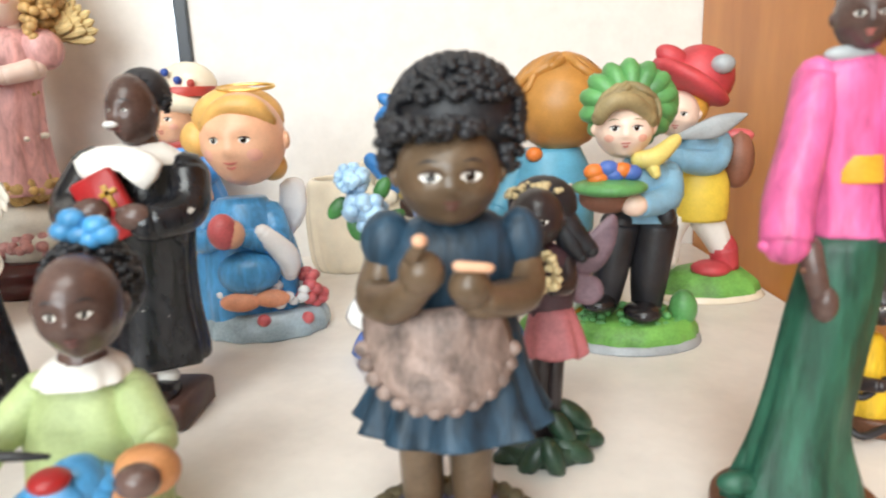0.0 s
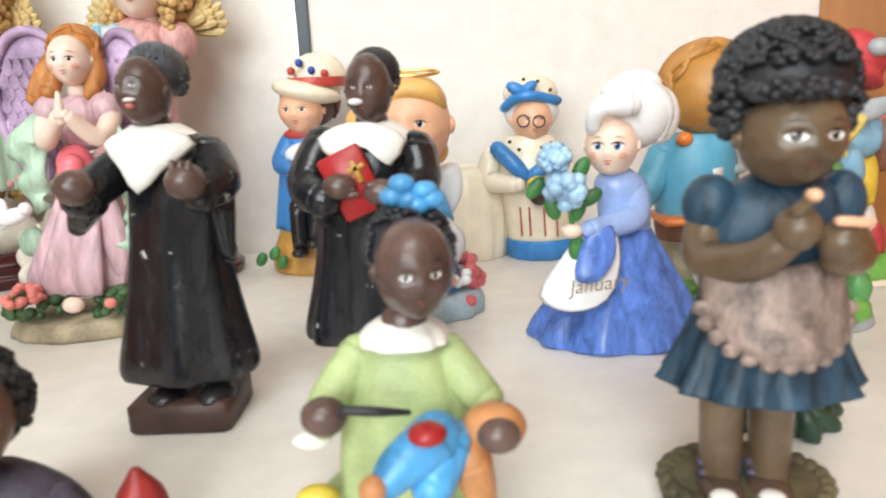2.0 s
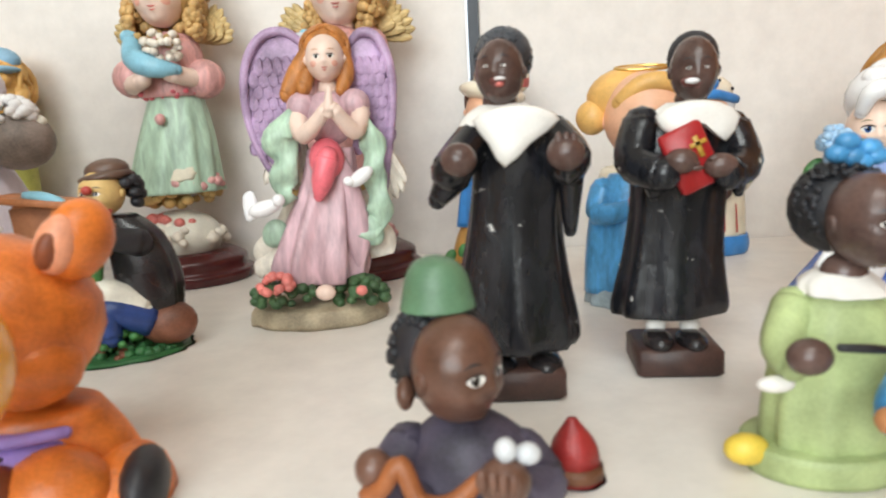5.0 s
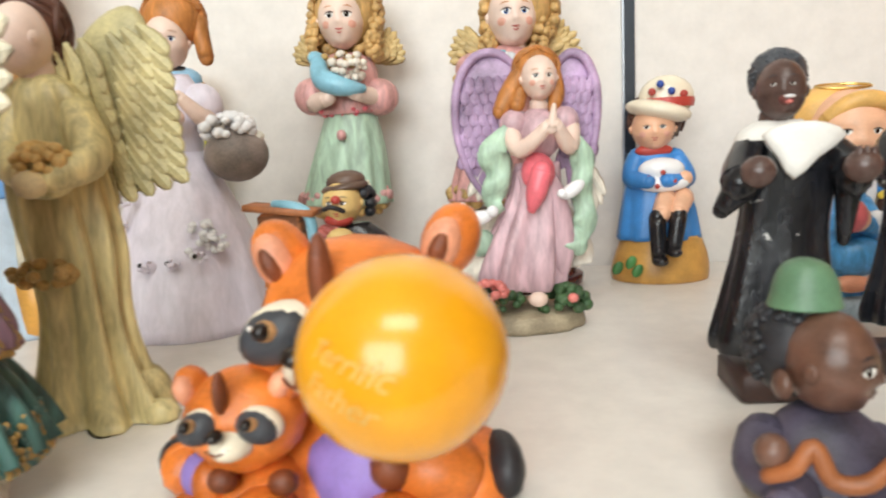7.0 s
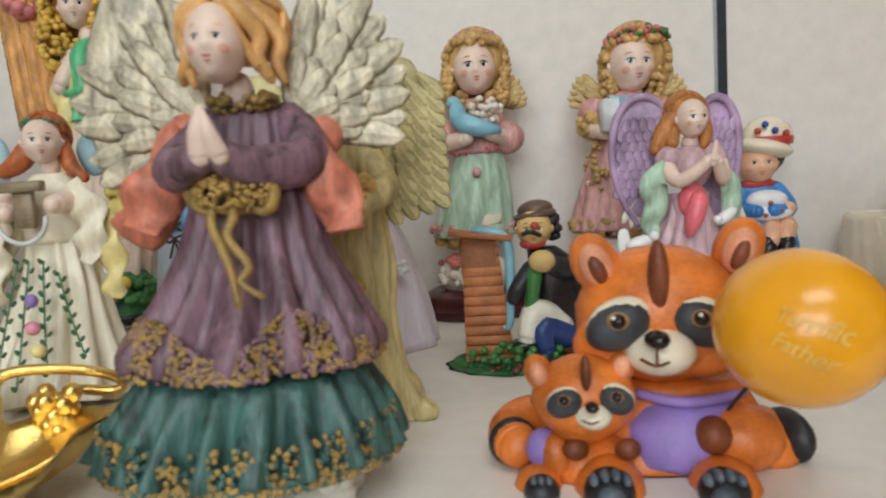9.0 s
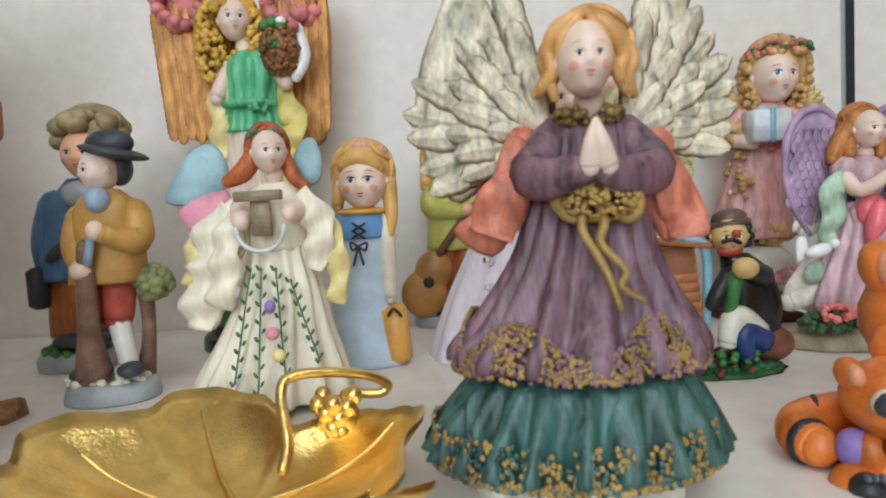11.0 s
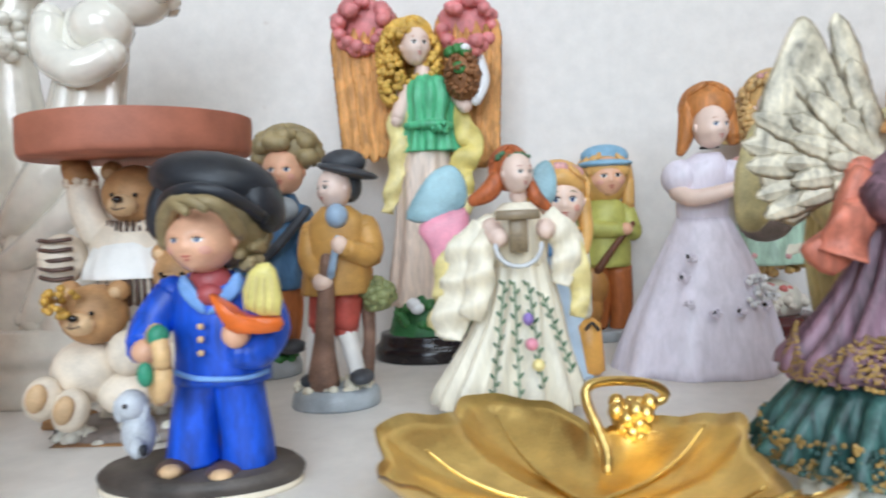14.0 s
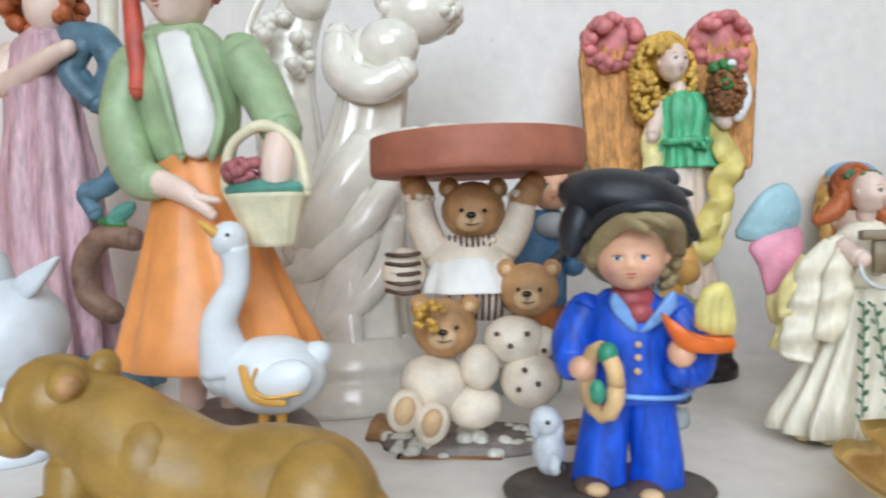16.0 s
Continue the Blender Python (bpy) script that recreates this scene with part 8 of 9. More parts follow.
f.curls(-9.8, 3, 228.3, 18.6, 21.2, 24, 3.0, 420, "golden_curls", low=-1, front=0.45, brow=0.4)
f.curls(-20.5, -2, 208.4, 8.7, 13.9, 19.1, 2.8, 180, "golden_curls", low=-1, front=2)
f.curls(-24, 2, 224.6, 6.1, 11.8, 17.5, 2.8, 120, "golden_curls", low=-1, front=2)
f.curls(11.6, 2, 220.3, 4.3, 11.7, 19.1, 2.7, 100, "golden_curls", low=-1, front=2)
f.curls(-41.9, 13, 251.6, 20.6, 20.6, 20.6, 5.4, 90, "pink_feather", low=-1, front=0.7)
f.curls(38, 13, 248.4, 19.3, 19.7, 20.1, 5.3, 90, "pink_feather", low=-1, front=0.7)
f.plate([(-12.8, 253.2), (-29.9, 272), (-50, 275.5), (-63.6, 263), (-66.8, 232), (-64, 191.5), (-53.7, 157.2), (-30.3, 153.8), (-12.8, 197.7)], 14, 6, "orange_feather", bend=0.002)
f.plate([(11.4, 245), (21, 264.2), (36.7, 272.4), (54.8, 263.4), (63.1, 237.5), (62.1, 198), (54.1, 145.3), (32, 146.4), (18.4, 196)], 14, 6, "orange_feather", bend=0.002)
f.ball(-40.4, 13, 255.9, 20.6, 7, 17.9, "pink_feather")
f.ball(36.8, 13, 252.9, 21, 7, 17.5, "pink_feather")
f.ball(33.5, -16, 206, 13.3, 11, 18.3, "woven")
f.curls(33.5, -16, 206, 12.5, 15, 17.5, 2.1, 150, "woven", low=-1, front=2)
f.tube([(42.5, -14, 187.9, 4.2), (48.7, -12, 202.6, 4.6), (45.2, -12, 221.7, 3.8)], "white_glaze")
f.curls(31.1, -18, 222.4, 8.3, 6.2, 4.1, 3.3, 20, "leaf", low=-0.5, front=2)
f.ball(31.3, -28, 209.5, 4.9, 2, 4.5, "leaf")
f.ball(36.3, -22, 224.4, 3.7, 3.3, 3.3, "white_glaze")
f.ball(44.6, -20, 221.1, 4.1, 3.3, 3.3, "pink_flower")
for k in range(9):
    for i in range(6):
        for s in (-1, 1):
            f.feather(s * (20 + 7.6 * i + 0.5 * k) - 2, 11 - 0.4 * k, 172 + 9.5 * k + (i % 2) * 3, s * (172 + 2 * i), 24, 4.6, "orange_feather", th=1.6, back=0.02)
f.build("basket_angel_figurine", -0.669, 0.525, "tall angel in jade bodice with orange and pink wings", "figurine", group="figurines on the shelf")

f = Fig(32)
f.loft([(-3.2, 0, -4.9, 42.1), (-2.8, 0, -1.9, 44), (-2.7, 0, 1.1, 43)], "cream_glaze", k=0.55)
f.loft([(-2.7, 0, 0.1, 43.8), (-2.5, 0, 3.6, 44.5), (-2.4, 0, 6.5, 41.2)], "ground_dark", k=0.55)
f.loft([(-5.9, 0, 7.1, 11.8), (-5.2, 0, 15.5, 11), (-2.7, 0, 30.3, 10.5), (0.4, 0, 42.6, 10.9)], "sailor_blue", k=0.9, folds=3, amp=0.06)
f.loft([(18, 0, 5.7, 11.4), (18.2, 0, 15.1, 10.9), (16.6, 0, 29.9, 10.6), (15.2, 0, 42.2, 10.9)], "sailor_blue", k=0.9, folds=3, amp=0.06)
f.ball(-9.9, -9, 7, 7.8, 9, 4.6, "shoe_brown")
f.ball(11.3, -10, 5.2, 7.9, 9, 4.8, "shoe_brown")
f.ball(-8.4, -16, 8.6, 4.7, 4, 2.8, "bear_light")
f.ball(12.6, -17, 6.6, 4.7, 4, 2.8, "bear_light")
f.loft([(9.3, 0, 41.9, 20.8), (10, 0, 57.1, 19.8), (8.7, 0, 71.8, 19.2), (7.7, 0, 81.6, 16.3), (7, 0, 87.7, 8.9)], "sailor_blue", k=0.7)
f.tube([(-7.8, -9, 47.8, 1.2), (4.6, -15, 46, 1.2), (23.3, -15, 45.6, 1.2), (31, -8, 46.6, 1.2)], "collar_blue", n=6)
f.plate([(1.3, 87.8), (8.4, 77.1), (8.8, 71.2), (2, 76.6), (-1.3, 83.2)], -13, 3, "collar_blue")
f.plate([(23, 88.2), (15, 78), (9.5, 71.2), (16, 73.3), (24.6, 81.2)], -13, 3, "collar_blue")
f.ball(8.6, -5, 84, 9.2, 7.3, 7.3, "brick_red")
f.ball(10.3, -11, 79.1, 5.7, 4.7, 4.7, "brick_red")
f.ball(8.7, -18, 67.4, 1.4, 1.4, 1.4, "bread")
f.ball(8.5, -18, 62.3, 1.4, 1.4, 1.4, "bread")
f.ball(8.2, -18, 56.8, 1.4, 1.4, 1.4, "bread")
f.tube([(-9.8, 0, 78.5, 8.5), (-16.4, -6, 67.4, 8.3), (-16.9, -14, 59.3, 7.2)], "sailor_blue")
f.tube([(26.7, 0, 77.3, 8.3), (33.2, -6, 64.7, 8.1), (30.2, -14, 56.8, 7.4), (24.4, -18, 56.6, 6.4)], "sailor_blue")
f.ball(-13.2, -20, 58.7, 5.6, 5.1, 5.1, "peach")
f.ball(24.2, -22, 64.8, 5.4, 5.4, 5.9, "peach")
f.tube([(-6.4 + 5 * math.cos(a * 0.5236), -24 - 6 * math.cos(a * 0.5236), 54.1 + 13 * math.sin(a * 0.5236), 3.4) for a in range(13)], "bread", n=10, sub=1)
f.ball(-4.1, -27, 65.8, 4.1, 4.1, 4.5, "buoy_green")
f.ball(-8.6, -30, 51.7, 3.1, 3.1, 4.9, "buoy_green")
f.plate([(15.9, 81.1), (23.1, 75.7), (31.9, 71.6), (43.1, 70.8), (42.2, 65.5), (30.5, 65), (22.1, 67.5)], -24, 7, "boat", sub=2)
f.plate([(28.7, 74.9), (31.6, 88.8), (39.6, 92.2), (43, 85), (42.9, 71.3)], -24, 4, "sail", sub=2)
f.tube([(32.5, -26.6, 87.8, 0.4), (30.3, -26.6, 74.3, 0.4)], "butter", n=5, sub=2)
f.tube([(35.3, -26.6, 87.1, 0.4), (33.8, -26.6, 73.7, 0.4)], "butter", n=5, sub=2)
f.tube([(38.1, -26.6, 86.3, 0.4), (37.3, -26.6, 73.2, 0.4)], "butter", n=5, sub=2)
f.tube([(41, -26.6, 85.6, 0.4), (40.8, -26.6, 72.6, 0.4)], "butter", n=5, sub=2)
f.ball(9.8, 6, 104.5, 20.6, 17, 17, "sandy")
f.locks(9.8, 6, 104.5, 20.6, 17, 17, "sandy", n=24)
f.head(8, -9, 101.4, 13.8, 13.6, 13.4, "peach", yaw=-8, eye='eye_blue', cheek='cheek', size=0.85)
f.tube([(-7.2, -8, 100.7, 3.6), (-3.3, -16, 110.1, 3.7), (4.7, -24, 116.2, 3.2), (10.7, -29, 112.8, 2)], "sandy")
f.tube([(10.9, -26, 115.9, 2.7), (17.9, -27, 116, 2.9), (23.5, -23, 112.3, 3.1), (25.8, -14, 103.1, 2.8)], "sandy")
f.tube([(6.5, -26, 116.6, 2), (12.2, -29, 117.1, 2.2), (18.5, -30, 113.4, 1.8)], "sandy")
f.curls(22.3, 2, 98, 5.4, 7.6, 9.8, 3, 26, "sandy", low=-1, front=2)
f.ball(7.8, 8, 125.2, 28.2, 20, 13.1, "cap_black", roll=10)
f.ball(-12.3, 4, 114.5, 7.5, 10, 14.1, "cap_black", roll=14)
f.ball(28, 8, 115.8, 8.5, 14, 14, "cap_black", roll=-20)
f.tube([(-8.6, -8, 111.9, 2.9), (-1.3, -18, 118.9, 2.5), (12.3, -25, 121.2, 2.5), (24.7, -22, 118.1, 2.5), (33.4, -8, 109.2, 2.4)], "cap_black", flat=0.7)
f.ball(-26.9, -4, 20.9, 7, 7, 11, "dog_grey")
f.ball(-28, -6, 33.7, 6.7, 6.4, 6.4, "dog_grey")
f.ball(-32.3, -8, 32, 2.5, 2.5, 5.4, "dog_grey")
f.ball(-22.7, -6, 30.5, 2.2, 2.2, 5.4, "dog_grey")
f.ball(-27.2, -13, 34.9, 1, 1, 1, "eye_dark")
f.ball(-24.9, -10, 16.7, 3.4, 3.4, 4.9, "dog_grey")
f.ball(-21.3, -12, 16.2, 1.9, 2, 2.4, "black_matte")
f.build("sailor_boy_figurine", -0.747, 0.285, "bisque sailor boy in blue suit with toy boat", "figurine", group="figurines on the shelf")

f = Fig(33)
f.loft([(9.8, 0, 143.6, 56.6), (9.9, 0, 147.3, 57.8), (10.4, 0, 161.2, 58), (10.5, 0, 163, 57.1), (10.5, 0, 163.3, 51.6)], "saucer", k=0.95)
f.curls(-8, -10, 165, 21, 11.7, 2.4, 3.6, 50, "shell", low=-0.3, front=2)
f.plate([(-0.9, 163.2), (15.1, 166.3), (13.4, 161.2)], -20, 2, "shell")
f.box(-7.5, -18, -9.6, 54.7, 20, 12.4, "log_wood", roll=-3)
f.box(-46, 10, -0.9, 22.9, 20, 13.1, "log_wood", roll=20)
f.box(51.9, 6, -1, 27.2, 20, 12.1, "log_wood", roll=-8)
f.loft([(-0.4, 0, -12.7, 49.4), (1.4, 0, -5.5, 50.9), (1.7, 0, 2.2, 46.2)], "taupe", k=0.5, folds=9, amp=0.07)
f.curls(-3.1, 0, -2.4, 43.3, 24.7, 6.2, 4.3, 60, "shell", low=-0.3, front=2)
f.loft([(7.1, 0, 66.8, 19), (6.2, 0, 85.2, 23.2), (3.1, 0, 100.6, 22), (3.4, 0, 109.8, 15.3)], "cream_shirt", k=0.75, folds=9, amp=0.05)
f.ball(7.1, -2, 124.2, 17.3, 15.9, 15.9, "bear")
f.ball(6.9, -15.7, 118.8, 8, 6, 6, "bear_light")
f.ball(7.6, -22.5, 121.6, 2.6, 1.8, 1.8, "eye_dark")
f.ball(-5.6, -1, 137, 5.8, 5.8, 5.8, "bear")
f.ball(-5.2, -4, 136.1, 3.5, 3.5, 3.5, "bear_light")
f.ball(2.4, -17.4, 124.2, 1.2, 1.2, 1.2, "eye_dark")
f.ball(20.4, -1, 135.8, 5.7, 5.7, 5.7, "bear")
f.ball(20.6, -4, 134.9, 3.4, 3.4, 3.4, "bear_light")
f.ball(14.4, -17.4, 123.7, 1.2, 1.2, 1.2, "eye_dark")
f.tube([(5.1, -23.7, 117.4, 0.4), (7.6, -24.8, 116.3, 0.4), (11.6, -23.7, 117.2, 0.4)], "shirt_stripe", n=5, sub=2)
f.tube([(7.8, -24.8, 120.2, 0.3), (7.7, -25.4, 116.3, 0.3)], "shirt_stripe", n=5, sub=2)
f.curls(4.9, -4, 107.3, 13.3, 7.9, 2.4, 2.4, 40, "cream_shirt", low=-1, front=2)
f.loft([(5.2, -4, 81, 27.3), (4.7, -4, 84.1, 26.7), (3.8, -4, 94.7, 21.2), (3.6, -4, 105.3, 13.9)], "white_cloth", k=0.7, folds=9, amp=0.06)
f.tube([(-5.8, -13.4, 84.2, 1), (-5.3, -12.4, 67.1, 1)], "shirt_stripe", n=5, sub=2)
f.tube([(-2.1, -14.8, 84.2, 1), (-1.9, -13.8, 67.2, 1)], "shirt_stripe", n=5, sub=2)
f.tube([(1.6, -16.2, 84.2, 1), (1.5, -15.2, 67.3, 1)], "shirt_stripe", n=5, sub=2)
f.tube([(5.3, -17.6, 84.2, 1), (4.9, -16.6, 67.5, 1)], "shirt_stripe", n=5, sub=2)
f.tube([(8.9, -19, 84.2, 1), (8.2, -18, 67.6, 1)], "shirt_stripe", n=5, sub=2)
f.tube([(12.3, -17.6, 84, 1), (11.3, -16.6, 67.3, 1)], "shirt_stripe", n=5, sub=2)
f.tube([(15.6, -16.2, 83.8, 1), (14.4, -15.2, 67.1, 1)], "shirt_stripe", n=5, sub=2)
f.tube([(19.1, -14.8, 83.6, 1), (17.5, -13.8, 66.8, 1)], "shirt_stripe", n=5, sub=2)
f.tube([(22.5, -13.4, 83.4, 1), (20.7, -12.4, 66.6, 1)], "shirt_stripe", n=5, sub=2)
f.tube([(-5.3, -9.4, 110.8, 0.8), (-5.1, -10.4, 106, 0.8)], "shirt_stripe", n=5, sub=2)
f.tube([(-2.1, -11, 110.7, 0.8), (-1.9, -12, 105.9, 0.8)], "shirt_stripe", n=5, sub=2)
f.tube([(1, -12.6, 110.6, 0.8), (1.3, -13.6, 105.8, 0.8)], "shirt_stripe", n=5, sub=2)
f.tube([(4.1, -14.2, 110.4, 0.8), (4.4, -15.2, 105.8, 0.8)], "shirt_stripe", n=5, sub=2)
f.tube([(7.1, -14.2, 110.3, 0.8), (7.3, -15.2, 105.7, 0.8)], "shirt_stripe", n=5, sub=2)
f.tube([(9.9, -12.6, 110.2, 0.8), (10.1, -13.6, 105.5, 0.8)], "shirt_stripe", n=5, sub=2)
f.tube([(12.7, -11, 110.1, 0.8), (12.9, -12, 105.4, 0.8)], "shirt_stripe", n=5, sub=2)
f.tube([(15.6, -9.4, 110, 0.8), (15.8, -10.4, 105.3, 0.8)], "shirt_stripe", n=5, sub=2)
f.tube([(-14.2, 0, 101.2, 9.3), (-20.2, -2, 116.8, 8.7), (-22.1, -2, 130.6, 7.7)], "cream_shirt")
f.tube([(-21.1, -2, 132.1, 8), (-25.4, -2, 140.9, 7.4)], "bear")
f.tube([(22.7, 0, 103, 9.1), (30, -2, 114.9, 8.4), (33.4, -2, 126.7, 7.4)], "cream_shirt")
f.tube([(33.5, -2, 128.2, 7.7), (39.7, -2, 137, 7.1)], "bear")
f.curls(-22.4, -4, 131.5, 8, 5.2, 2.5, 2.2, 24, "cream_shirt", low=-1, front=2)
f.curls(33.6, -4, 131.1, 7.7, 5, 2.4, 2.1, 24, "cream_shirt", low=-1, front=2)
f.ball(-30.5, -10, 92.4, 12.2, 12.2, 13.4, "cream_shirt")
f.tube([(-37.6, -18, 102.5, 1.2), (-28.7, -22, 101.8, 1.2), (-20.4, -19, 102.6, 1.2)], "shirt_stripe", n=5, sub=2)
f.tube([(-37.8, -18, 97.8, 1.2), (-28.9, -22, 96.8, 1.2), (-20.5, -19, 97.6, 1.2)], "shirt_stripe", n=5, sub=2)
f.tube([(-37.9, -18, 93.1, 1.2), (-29.1, -22, 91.9, 1.2), (-20.7, -19, 92.6, 1.2)], "shirt_stripe", n=5, sub=2)
f.tube([(-38.1, -18, 88.4, 1.2), (-29.3, -22, 86.9, 1.2), (-20.9, -19, 87.7, 1.2)], "shirt_stripe", n=5, sub=2)
f.tube([(-38.3, -18, 83.6, 1.2), (-29.5, -22, 82, 1.2), (-21.1, -19, 82.7, 1.2)], "shirt_stripe", n=5, sub=2)
f.ball(-7.6, -24, 64.3, 16.8, 15.4, 15.4, "bear")
f.ball(-7, -37.9, 61.4, 7.7, 5.8, 5.8, "bear_light")
f.ball(-6, -44.9, 65.3, 2.5, 1.7, 1.7, "eye_dark")
f.ball(-20, -23, 76.2, 5.6, 5.6, 5.6, "bear")
f.ball(-19.5, -26, 75.8, 3.4, 3.4, 3.4, "bear_light")
f.ball(-11.3, -39.7, 66.9, 1.2, 1.2, 1.2, "eye_dark")
f.ball(5.3, -23, 75.6, 5.5, 5.5, 5.5, "bear")
f.ball(5.5, -26, 75.3, 3.3, 3.3, 3.3, "bear_light")
f.ball(0.2, -39.7, 66.7, 1.2, 1.2, 1.2, "eye_dark")
f.tube([(-8.4, -46, 61.5, 0.4), (-5.9, -47.2, 60.7, 0.4), (-2.1, -46, 61.4, 0.4)], "shirt_stripe", n=5, sub=2)
f.tube([(-5.7, -47.2, 64.4, 0.3), (-5.8, -47.8, 60.8, 0.3)], "shirt_stripe", n=5, sub=2)
f.ball(-14.2, -22, 35.1, 18.2, 16.4, 16.4, "cream_shirt")
f.curls(-11.8, -44, 73.2, 7.1, 6.8, 6.6, 2.2, 20, "gold_paint", low=-1, front=2)
f.ball(9.7, -26, 44.3, 10.2, 10.2, 11.9, "cream_shirt")
f.ball(6, -24, 23.8, 14.9, 11.5, 11.5, "cream_shirt")
f.ball(-27.1, -40, 25.8, 9, 8, 11.2, "cream_shirt", roll=20)
f.ball(-25.7, -47, 27.7, 5, 4, 7.4, "bear_light", roll=20)
f.ball(-13.6, -40, 19.7, 8.9, 8, 11.1, "cream_shirt", roll=20)
f.ball(-12.5, -47, 21.7, 4.9, 4, 7.4, "bear_light", roll=20)
f.ball(35.8, -14, 81.9, 15.6, 14.3, 14.3, "bear")
f.ball(34.6, -27, 78.5, 7.2, 5.4, 5.4, "bear_light")
f.ball(34.7, -33.4, 81.8, 2.4, 1.6, 1.6, "eye_dark")
f.ball(24.4, -13, 93.2, 5.2, 5.2, 5.2, "bear")
f.ball(24.5, -16, 92.8, 3.1, 3.1, 3.1, "bear_light")
f.ball(30.5, -28.6, 83.6, 1.1, 1.1, 1.1, "eye_dark")
f.ball(47.8, -13, 92.5, 5.1, 5.1, 5.1, "bear")
f.ball(47.7, -16, 92.1, 3.1, 3.1, 3.1, "bear_light")
f.ball(41.2, -28.6, 83.3, 1.1, 1.1, 1.1, "eye_dark")
f.tube([(32.5, -34.5, 78.1, 0.4), (34.6, -35.6, 77.3, 0.4), (38.3, -34.5, 78, 0.4)], "shirt_stripe", n=5, sub=2)
f.tube([(34.7, -35.6, 80.8, 0.3), (34.6, -36.1, 77.3, 0.3)], "shirt_stripe", n=5, sub=2)
f.ball(27.5, -18, 57, 16.6, 12.6, 12.6, "cream_shirt")
f.ball(41.2, -16, 55, 8.6, 8.6, 8.6, "cream_shirt")
f.ball(34.8, -18, 36.1, 15.4, 14.9, 14.9, "cream_shirt")
f.ball(19.3, -34, 62.4, 1.4, 1.4, 1.4, "shirt_stripe")
f.ball(25.9, -34, 56.2, 1.4, 1.4, 1.4, "shirt_stripe")
f.ball(34.3, -34, 62.2, 1.4, 1.4, 1.4, "shirt_stripe")
f.ball(32.4, -34, 44.3, 1.4, 1.4, 1.4, "shirt_stripe")
f.ball(38.9, -34, 37.3, 1.4, 1.4, 1.4, "shirt_stripe")
f.ball(29.3, -34, 34.6, 1.4, 1.4, 1.4, "shirt_stripe")
f.ball(42.2, -34, 53.8, 1.4, 1.4, 1.4, "shirt_stripe")
f.build("bear_trio_figurine", -0.816, 0.362, "resin teddy bears holding up a terracotta saucer", "figurine", group="figurines on the shelf")

f = Fig(34)
f.loft([(0.1, 0, -1.9, 66.7), (0.3, 0, 2.8, 69.5), (-0, 0, 14.7, 66.6), (0.2, 0, 20.6, 60.5), (1.3, 0, 28.5, 62.9), (1.7, 0, 36.3, 56.4), (2.8, 0, 44.2, 48.3)], "pearl", k=0.75)
f.loft([(1.7, 0, 38.3, 45.1), (2.1, 0, 65.8, 42.3), (8.3, 0, 100.9, 40.1), (15.7, 0, 135.7, 35), (22.9, 0, 166.4, 28.5), (30.1, 0, 196.9, 23.6), (36.4, 0, 227.2, 22.7), (38.9, 0, 250, 19.6)], "pearl", k=0.7, folds=8, amp=0.28)
f.ball(66.6, 0, 260.1, 26.2, 20.8, 20.8, "pearl")
f.curls(66.7, 0, 263.1, 24.6, 22.7, 20.8, 6.2, 70, "pearl", low=-0.6, front=0.6)
f.tube([(12.5, -8, 245.9, 10.2), (15.2, -14, 221.5, 12.3), (38.2, -24, 208.6, 11.9), (57.9, -18, 217.7, 10.4)], "pearl")
f.ball(47.2, -8, 237.7, 21.1, 18.4, 18.4, "pearl")
f.loft([(-35, 6, 90.1, 24.9), (-28.8, 6, 137.8, 24.8), (-30.9, 6, 185.7, 23.9), (-31.4, 6, 221.4, 21.4), (-23.7, 6, 256.4, 18.9), (-12.5, 6, 279.1, 17.9), (-9.5, 6, 302.4, 16.2)], "pearl", k=0.8, folds=5, amp=0.1)
f.ball(-9.3, -4, 275.5, 16.7, 15.9, 15.9, "pearl")
f.curls(-28.2, -6, 237.9, 18.1, 21.1, 24.1, 5.6, 60, "pearl", low=-1, front=2)
f.tube([(32.4, -6, 169, 19.5), (15.2, -18, 146.1, 16.9), (-4.5, -20, 120.7, 14.7), (-18.1, -16, 109.8, 11.8)], "pearl")
f.tube([(24.3, -14, 112.1, 15.4), (8.5, -18, 75.1, 13.1), (-8.3, -18, 45.2, 10.2)], "pearl")
f.ball(-12.4, -10, 105.7, 19.8, 15.9, 15.9, "pearl")
f.tube([(-48.7, 4, 234, 4.1), (-56, 4, 258.3, 3.3), (-42.4, 4, 284.8, 3.3)], "pearl")
f.tube([(45.2, -16, 144.9, 9.1), (27.2, -24, 119.4, 10.5), (-4.3, -24, 94.6, 10), (-30.3, -18, 83.7, 7.1)], "pearl")
f.tube([(47.2, -12, 118.8, 7.6), (40.1, -20, 89.3, 9.1), (13.4, -24, 60.7, 8.4), (-15.3, -20, 49.4, 6.2)], "pearl")
f.build("pearl_cherub_statue", -0.915, 0.452, "tall iridescent pearl-glazed cherub statue", "statue", group="figurines on the shelf")

f = Fig(35)
f.loft([(6.3, 4, 15.4, 45.1), (6.6, 4, 22.6, 45.1), (7.3, 4, 37, 36), (4.7, 4, 45.6, 21)], "taupe", k=0.95, folds=7, amp=0.05)
f.tube([(-14.2, -8, 24.5, 5.9), (-13.1, -6, 39.4, 5.9), (-13.8, 0, 60.9, 7.2)], "porcelain2")
f.ball(-15, -12, 24.8, 8.8, 8, 3.5, "porcelain2")
f.tube([(5.1, 2, 34.6, 6), (7.2, 0, 60.6, 7.1)], "porcelain2")
